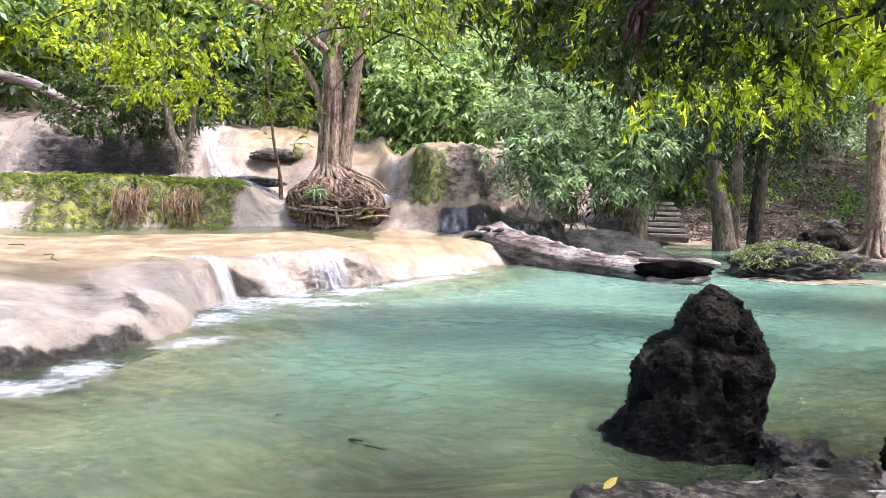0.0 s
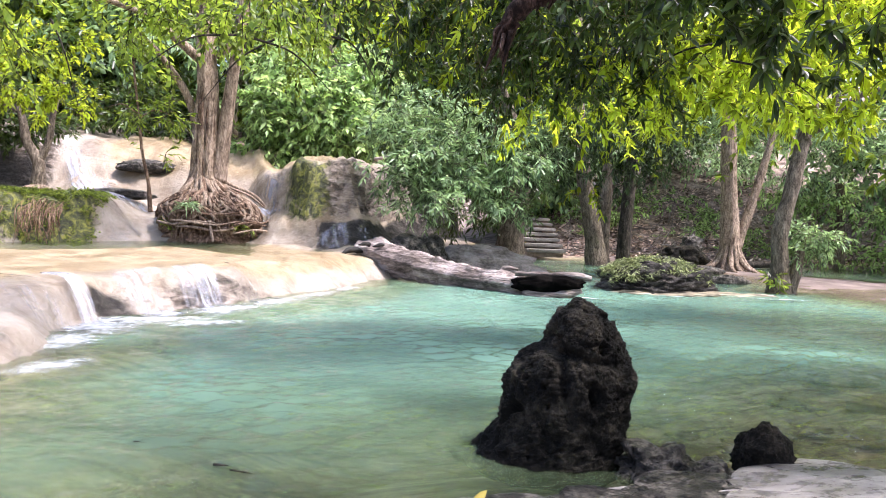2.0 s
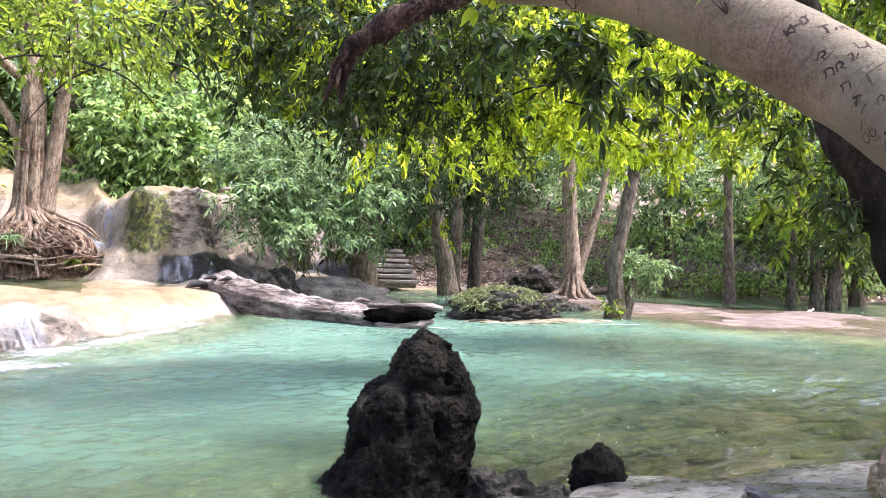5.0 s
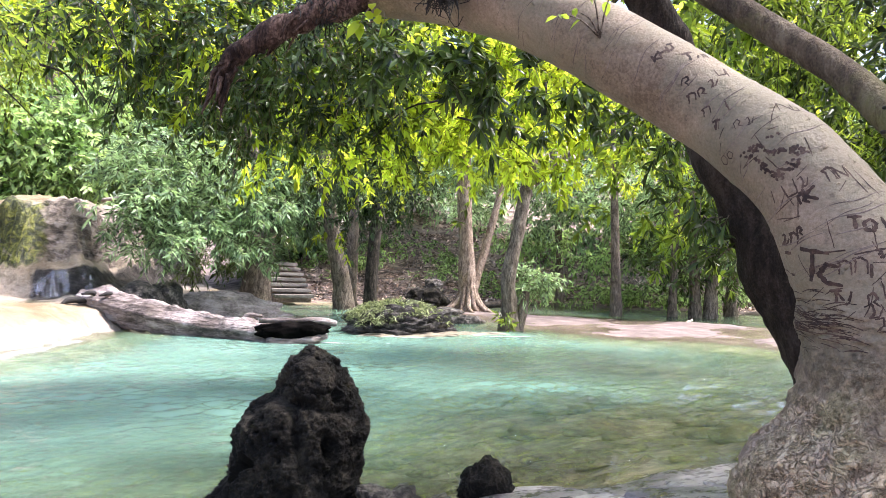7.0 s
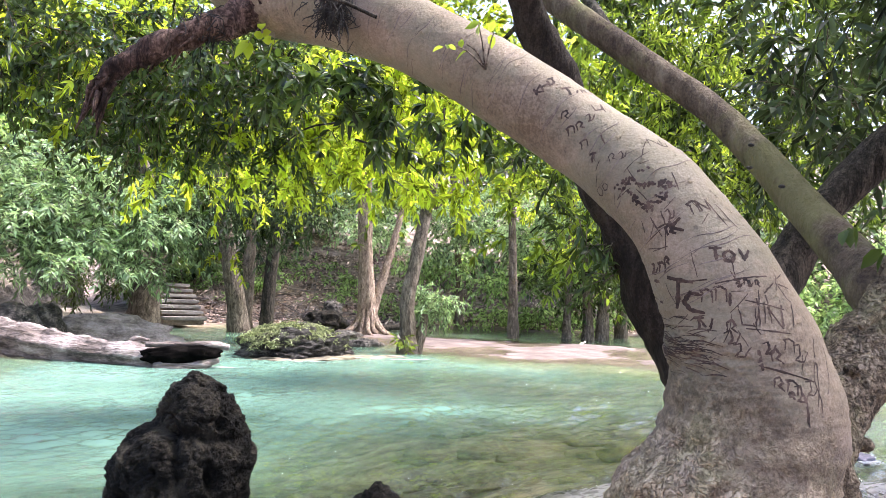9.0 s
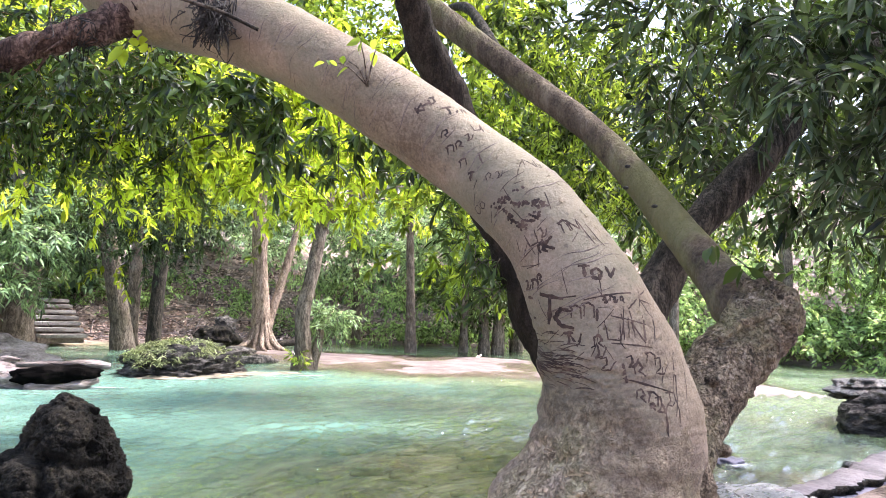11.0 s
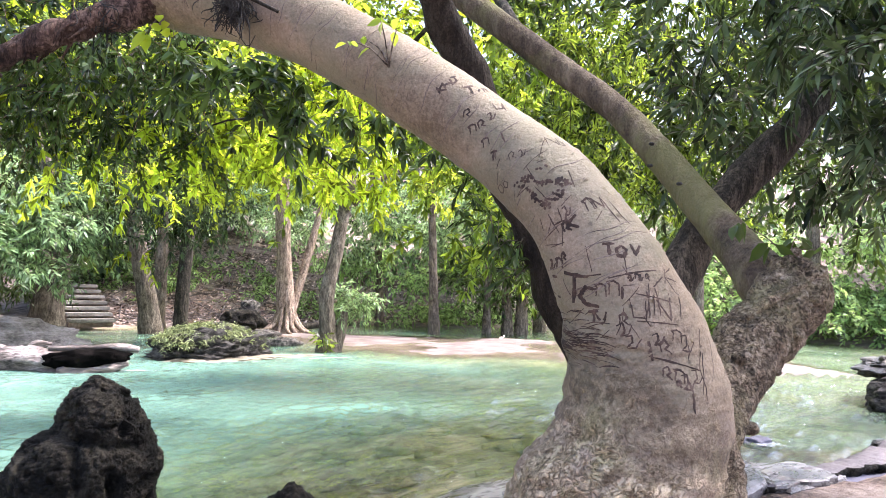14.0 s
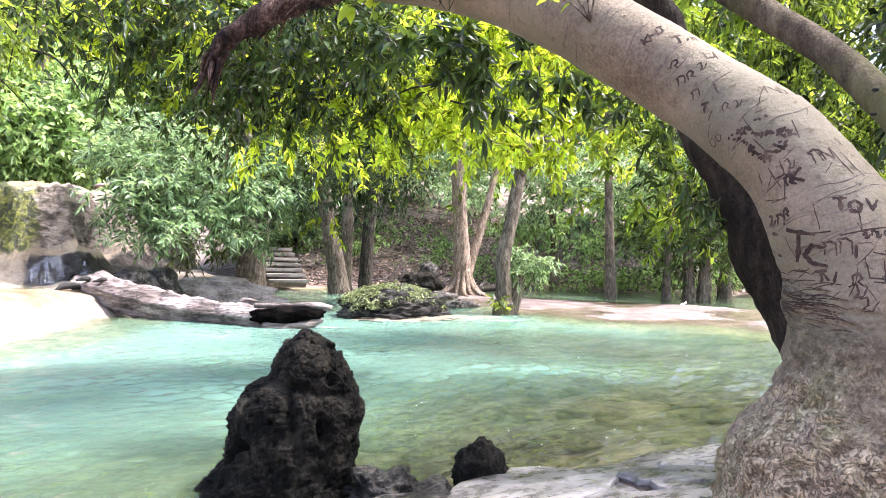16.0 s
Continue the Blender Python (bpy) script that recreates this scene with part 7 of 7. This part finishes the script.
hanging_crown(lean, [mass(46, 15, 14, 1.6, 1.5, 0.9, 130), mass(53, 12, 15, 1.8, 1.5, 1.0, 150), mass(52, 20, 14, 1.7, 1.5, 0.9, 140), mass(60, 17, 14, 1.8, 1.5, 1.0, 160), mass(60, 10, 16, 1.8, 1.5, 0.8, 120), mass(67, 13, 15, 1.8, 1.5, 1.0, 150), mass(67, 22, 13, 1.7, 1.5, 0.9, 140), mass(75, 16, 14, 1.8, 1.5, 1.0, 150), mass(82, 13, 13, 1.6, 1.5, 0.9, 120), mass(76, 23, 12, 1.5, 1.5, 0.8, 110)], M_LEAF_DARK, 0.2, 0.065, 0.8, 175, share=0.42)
# the high crown overhead: out of view, added to shade trunk, rock and ledge
crown_of(lean, [(2.5, 3.0, 6.6, 3.0, 2.6, 0.8, 230), (5.5, 3.5, 7.0, 2.6, 2.4, 1.0, 200), (4.5, 6.5, 7.0, 2.8, 2.0, 0.8, 180), (1.5, -1.0, 6.4, 3.0, 2.2, 0.8, 160), (7.0, 0.5, 6.6, 2.4, 2.4, 1.0, 240), (4.6, -0.5, 5.8, 2.0, 2.0, 0.6, 200)], M_LEAF, 0.22, 0.075, 0.7, 9, 78)
for k, pts in enumerate([[(1.05, 3.6, 3.8), (1.4, 5.0, 4.6), (1.9, 6.6, 4.9), (2.2, 8.0, 4.3)], [(3.7, 4.2, 4.2), (3.8, 5.8, 4.8), (3.4, 7.4, 4.6), (3.1, 8.6, 4.0)], [(0.9, 4.1, 4.8), (-0.6, 5.2, 4.6), (-2.2, 6.6, 4.1), (-3.4, 7.6, 3.6)], [(4.05, 3.3, 3.4), (4.8, 4.6, 4.4), (5.6, 6.4, 4.6), (5.8, 8.0, 4.0)]]):
    limb_part(lean, "limb", pts, [0.05, 0.04, 0.03, 0.01], M_BARKDARK, "", 8, 8, 0.2, 5, k)
rng = np.random.default_rng(90)
for k in range(46):
    a = spot(rng.uniform(-30, 44), rng.uniform(11, 18), rng.uniform(7.5, 9.5))
    q = np.array(a) + (rng.uniform(-1.0, 1.0), rng.uniform(-0.5, 0.5), rng.uniform(-0.9, 0.1))
    limb_part(lean, "twig", [a, (np.array(a) + q) / 2 + (0, 0, 0.12), q], [0.014, 0.009, 0.004], M_BARKDARK, "", 4, 5, 0)

# ---- far woods ----
rng = np.random.default_rng(5)
# Shade low and sunlight high on the slope are put into the leaf colours.
for tone, mat, count, lo, hi, e0, e1, seed in (("dense forest on the slope, its shade put into the green", M_LEAF_DARK, 62, 31, 46, 3, 20, 81), ("pale green forest on the far slope", M_LEAF_BLUE, 40, 30, 42, 3, 16, 84), ("sunlit green forest crowns behind the water", M_LEAF, 44, 33, 44, 7, 26, 82), ("crowns high on the slope, sunlight put into their green", M_LEAF_LIT, 34, 31, 40, 8, 26, 83)):
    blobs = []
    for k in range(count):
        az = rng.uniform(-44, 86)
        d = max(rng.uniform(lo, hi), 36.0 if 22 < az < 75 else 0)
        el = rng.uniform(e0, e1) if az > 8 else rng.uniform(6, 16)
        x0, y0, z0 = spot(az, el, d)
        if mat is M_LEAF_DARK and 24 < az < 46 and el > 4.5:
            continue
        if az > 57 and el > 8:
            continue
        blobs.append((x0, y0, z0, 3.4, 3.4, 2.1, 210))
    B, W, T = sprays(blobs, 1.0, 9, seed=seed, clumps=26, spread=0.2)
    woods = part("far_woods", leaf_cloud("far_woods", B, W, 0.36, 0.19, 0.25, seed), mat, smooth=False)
    tagged(woods, tone, "woods", kind="stuff")
for k in range(16):
    az, d = -40 + k * 7.7 + rng.uniform(-2, 2), rng.uniform(27, 34)
    if 12 < az < 34:
        continue
    x0, y0, _ = spot(az, 0, d)
    g = max(ground_z(x0, y0), 0)
    r = rng.uniform(0.14, 0.28)
    tree((x0, y0, g), (up(x0, y0, g - 0.3, (0, 0, 1.5), (rng.uniform(-0.3, 0.3), 0, 2.5), (rng.uniform(-0.4, 0.4), 0, 3), (0, 0, 4)), [r * 1.4, r, r * 0.9, r * 0.8, r * 0.5]), [], "grey forest trunk on the slope", M_TRUNK, k, group="forest trunks", sides=10)


# ---- falling and foaming water ----
def cascade(label, runs, seed, name="waterfall"):
    """Thin sheets of white water that lie on the terrace: runs of (plan points, half widths, thickness)."""
    for r, (pts, widths, thick) in enumerate(runs):
        V, F, C = [], [], []
        line, wd = smooth_line([(*p, 0) for p in pts], widths, 14)
        tan = np.gradient(line, axis=0)
        tan /= np.linalg.norm(tan, axis=1)[:, None]
        side = np.c_[-tan[:, 1], tan[:, 0]]
        m, k = len(line), 41
        u = np.linspace(-1, 1, k)
        P = line[:, None, :2] + side[:, None, :] * (u[None, :] * wd[:, None])[..., None]
        z = np.maximum(terrace_height(P[..., 0], P[..., 1])[0] + 0.035, 0.015)
        z += 0.02 * np.sin(u * 37 + seed)[None, :] * np.sin(u * 23 + 2 * r)[None, :]
        q = np.linspace(0, 1, m)
        t = thick * (1 - np.abs(u) ** 3)[None, :] * (ease(q, 0, 0.2) * (1 - 0.6 * ease(q, 0.9, 1)))[:, None]
        V += np.concatenate([P, z[..., None]], -1).reshape(-1, 3).tolist()
        run = np.cumsum(np.r_[0, np.linalg.norm(np.diff(line, axis=0), axis=1)])
        C += np.stack([t, (u[None, :] * wd[:, None] + 5 + r) / 10, np.repeat(run[:, None] / 10, k, 1)], -1).reshape(-1, 3).tolist()
        i = np.arange(m * k).reshape(m, k)
        F += np.stack([i[:-1, :-1], i[:-1, 1:], i[1:, 1:], i[1:, :-1]], -1).reshape(-1, 4).tolist()
        me = raw_mesh(name, V, F)
        paint(me, "run", np.array(C)[: len(me.vertices)])
        tagged(part(name, me, M_FALL), label, "waterfall", group=label if len(runs) > 1 else "")

cascade("thin white water running over the dam's rounded lip", [([(-2.95, 10.6), (-2.5, 10.15), (-2.05, 9.85)], [0.3, 0.36, 0.4], 0.55), ([(-2.35, 11.3), (-1.85, 10.9), (-1.45, 10.6)], [0.45, 0.5, 0.55], 0.5), ([(-1.75, 12.2), (-1.3, 11.75), (-0.95, 11.5)], [0.3, 0.36, 0.4], 0.4), ([(-4.1, 9.0), (-3.45, 8.75), (-2.85, 8.45)], [0.4, 0.5, 0.55], 0.3), ([(-3.7, 9.75), (-3.15, 9.4), (-2.65, 9.05)], [0.2, 0.26, 0.34], 0.5)], 1)
cascade("white cascade spreading down the upper terrace", [([(-8.2, 24.2), (-7.95, 22.9), (-7.4, 21.9), (-6.7, 21.3), (-5.6, 20.9)], [0.18, 0.24, 0.4, 0.6, 0.6], 0.6), ([(-7.2, 23.4), (-6.7, 22.4), (-6.0, 21.5), (-5.0, 20.9), (-4.4, 20.5)], [0.3, 0.5, 0.7, 0.8, 0.6], 0.28), ([(-6.0, 20.9), (-5.6, 19.8), (-5.2, 19.2)], [1.0, 1.1, 0.9], 0.6), ([(-4.95, 18.6), (-4.9, 17.9), (-4.85, 17.4)], [0.45, 0.5, 0.6], 0.3)], 2)
cascade("small white cascade between fig roots and boulder dome", [([(-2.6, 20.4), (-2.1, 19.7), (-1.5, 18.9)], [0.3, 0.38, 0.4], 0.62)], 3)
cascade("ragged white fall over the dark lower ledge", [([(-0.15, 17.75), (-0.1, 17.4), (-0.05, 16.95)], [0.5, 0.55, 0.6], 0.5), ([(0.85, 17.85), (0.85, 17.45), (0.85, 17.0)], [0.55, 0.6, 0.6], 0.45)], 6)
cascade("shallow white fall over the grey rock wall", [([(-13.9, 22.8), (-13.5, 21.4), (-13.1, 20.2)], [0.6, 0.8, 1.0], 0.3), ([(-12.6, 20.9), (-12.2, 20.2), (-11.8, 19.6)], [0.4, 0.5, 0.5], 0.25)], 4)


def foam_patch(label, spots, seed):
    """A lacy film of foam on the water, thickest in the middle."""
    rng = np.random.default_rng(seed)
    V, F, C = [], [], []
    for x, y, rx, ry, turn in spots:
        base = len(V)
        rings, k = 7, 26
        ct, st = math.cos(radians(turn)), math.sin(radians(turn))
        for i in range(rings):
            g = i / (rings - 1)
            for j in range(k):
                a = 2 * math.pi * j / k
                q = g * (1 + 0.3 * noise.noise(Vector((math.cos(a) * 1.5, math.sin(a) * 1.5, x + y))))
                px, py = rx * q * math.cos(a), ry * q * math.sin(a)
                V.append((x + px * ct - py * st, y + px * st + py * ct, 0.012 + 0.012 * (1 - g)))
                C.append((1 - g, 0, 0))
        for i in range(rings - 1):
            for j in range(k):
                j2 = (j + 1) % k
                F.append((base + i * k + j, base + i * k + j2, base + (i + 1) * k + j2, base + (i + 1) * k + j))
    me = raw_mesh("foam", V, F)
    paint(me, "thick", np.array(C)[: len(me.vertices)])
    return tagged(part("foam", me, M_FILM), label, "foam", kind="stuff")

foam_patch("white foam where the water drops into the pool", [(-2.3, 9.5, 1.1, 0.5, 12), (-1.5, 10.5, 1.0, 0.5, 52), (-0.9, 11.5, 0.9, 0.4, 55), (-2.7, 8.9, 0.7, 0.7, 40), (-2.75, 8.0, 0.5, 0.7, 0), (-2.5, 6.75, 0.55, 0.35, 60), (-3.0, 5.6, 0.4, 0.55, 10), (-3.2, 5.0, 0.6, 0.35, 20), (0.2, 13.5, 0.7, 0.25, 60), (4.6, 12.9, 0.5, 0.2, -20), (-0.3, 12.5, 0.8, 0.3, 58), (-1.6, 9.3, 0.9, 0.35, 20)], 4)
foam_patch("pale foam lines on the shallow water", [(6.6, 13.5, 0.7, 0.08, -5), (5.6, 12.6, 0.12, 0.05, 0), (8.8, 13.4, 1.2, 0.1, -8), (8.35, 3.6, 0.4, 0.25, 0)], 5)

# ---- moss, ferns and dry roots on the bank ----
moss = empty("moss_bank", (-7.5, 15.6, 1.5))
rng = np.random.default_rng(17)
c = []
while len(c) < 1500:
    x0, y0 = rng.uniform(-13, -5.5), rng.uniform(13.5, 19.2)
    d = signed(np.array([x0]), np.array([y0]), BANK)[0]
    if -0.05 < d < 2.2 and not (-10.4 < x0 < -9.0 and d < 1.2) and rng.uniform() < (1 if d < 0.8 else 0.45):
        c.append((x0 + 7.5, y0 - 15.6, terrace_z(x0, y0) - 1.5))
tuft(moss, "moss", c, 26, 0.075, 0.022, M_MOSS, 18, 0.4, False)
c2 = [c[k] for k in rng.integers(0, len(c), 70) if c[k][2] > -0.4 and c[k][0] > -1.6]
for k, c0 in enumerate(c2):
    tuft(moss, "fern", [c0], 14, 0.34, 0.03, M_LEAF if k % 2 else M_FERN, 19 + k, 0.25)
for k in range(120):
    x0 = rng.choice((rng.uniform(-7.5, -6.9), rng.uniform(-6.6, -6.0)))
    y0 = 15.3 + (x0 + 7.9) * 0.82 + rng.uniform(-0.25, 0.05)
    z0 = rng.uniform(1.15, 1.45)
    limb_part(moss, "dry_root", [(x0, y0 + 0.1, z0), (x0 + rng.normal(0, 0.06), y0 - 0.12, z0 - 0.2), (x0 + rng.normal(0, 0.1), y0 - 0.16, z0 - rng.uniform(0.45, 0.8))], [0.009, 0.011, 0.004], M_DRYROOT, "", 4, 5, 0.2, 8, k)
tagged(moss, "moss and ferns with hanging dry roots on the bank", "moss")

# pale fallen branch high on the terrace
fb = empty("fallen_branch", (-13, 21.6, 4.2))
limb_part(fb, "branch", [(-15.2, 21.5, 4.35), (-13.8, 21.62, 4.5), (-12.81, 21.66, 4.3), (-11.9, 21.75, 3.85), (-11.3, 21.8, 3.6)], [0.16, 0.16, 0.15, 0.13, 0.08], M_LOG, "", 8, 12, 0.15, 3)
tagged(fb, "pale bleached fallen branch at the top of the falls", "branch")
boulder("dark_boulder", (-5.6, 22.2, 2.42), (0.8, 0.4, 0.2), M_LEDGE, 3.9, "dark wet stone in the cascade", rough=0.25)
boulder("dark_boulder", (-5.9, 20.4, 1.6), (0.95, 0.35, 0.15), M_LEDGE, 5.9, "dark wet stone in the cascade", rough=0.25)
lb = empty("driftwood", (1.6, 22, 2.9))
limb_part(lb, "branch", [(0.9, 22.3, 2.95), (1.5, 22.2, 3.1), (2.1, 22.1, 3.35)], [0.06, 0.05, 0.03], M_LOG, "", 6, 8, 0.2)
tagged(lb, "pale dead branch on the boulder dome", "branch")
db = empty("driftwood", (14.2, 22.0, 0.1))
limb_part(db, "branch", [(13.0, 21.9, 0.12), (14.2, 22.0, 0.2), (15.2, 22.2, 0.18)], [0.12, 0.13, 0.09], M_BARKDARK, "", 6, 10, 0.25)
tagged(db, "dark log lying at the far waterline", "log")

# sticks and fallen leaves on the far bank
rng = np.random.default_rng(27)
items = []
B, W = [], []
for k in range(2400):
    az, d = rng.uniform(17, 56), rng.uniform(22, 33)
    x0, y0, _ = spot(az, 0, d)
    g = ground_z(x0, y0)
    if g < 0.05:
        continue
    if k % 3 == 0:
        a, l = rng.uniform(0, 6.3), rng.uniform(0.3, 1.6)
        p = np.array((x0, y0, g + 0.04))
        q = np.array((x0 + l * math.cos(a), y0 + l * math.sin(a), 0))
        q[2] = ground_z(q[0], q[1]) + rng.uniform(0.03, 0.5)
        me = tube_mesh("t", [p, (p + q) / 2 + rng.normal(0, 0.08, 3), q], [0.025, 0.02, 0.008], steps=3, sides=4)
        items.append((np.array([v.co[:] for v in me.vertices]), [tuple(f.vertices) for f in me.polygons]))
        bpy.data.meshes.remove(me)
tagged(part("sticks", join_meshes("sticks", items), M_LOG), "dead sticks lying on the far bank", "sticks", kind="stuff")
n = 52000
az, d = np.radians(rng.uniform(15, 62, n)), 21.5 + 18 * rng.uniform(0, 1, n) ** 1.3
x0, y0 = 0.2 + d * np.sin(az), -0.2 + d * np.cos(az)
g = land(x0[None], y0[None])[0]
keep = g > 0.06
B = np.c_[x0, y0, g + 0.02][keep]
W = rng.normal(0, 1, (len(B), 3)) * (1, 1, 0.3)
tagged(part("fallen_leaves", leaf_cloud("fallen_leaves", B, W, 0.2, 0.09, 0.0, 3), M_DEADLEAF, smooth=False), "brown and grey fallen leaves on the bank", "leaves", kind="stuff")
fl = part("fallen_leaf", leaf_cloud("fallen_leaf", np.array([(0.0, 0, 0.0), (0.02, 0.02, 0)]), np.array([(1.0, 0.4, 0.8), (0.3, 1, 0.1)]), 0.11, 0.04, 0.1, 3, True), M_LEAF_YELLOW)
fl.location = (0.76, 3.26, 0.155)
tagged(fl, "curled yellow fallen leaf on the dark ledge", "leaf")
# sticks adrift on the pool and stranded on the terrace
for pts, r, label in (([(-0.62, 4.22, 0.012), (-0.57, 4.2, 0.016), (-0.53, 4.2, 0.012)], 0.008, "dark twig adrift on the pool"), ([(-0.51, 4.13, 0.01), (-0.45, 4.1, 0.013), (-0.38, 4.07, 0.01)], 0.006, "dark twig adrift on the pool"), ([(-1.19, 4.66, 0.01), (-1.15, 4.65, 0.012)], 0.006, "dark twig adrift on the pool"),
                      ([(-5.2, 8.86, 0.6), (-5.05, 8.82, 0.61), (-4.9, 8.5, 0.6), (-4.72, 8.32, 0.585)], 0.007, "thin stick stranded on the terrace"), ([(-6.2, 9.75, 0.62), (-6.05, 9.8, 0.63), (-5.92, 9.67, 0.615)], 0.007, "thin stick stranded on the terrace")):
    st = part("stick", tube_mesh("stick", [tuple(np.subtract(p, pts[0])) for p in pts], [r] * (len(pts) - 1) + [r * 0.5], steps=4, sides=6), M_BARKDARK)
    st.location = pts[0]
    tagged(st, label, "stick")
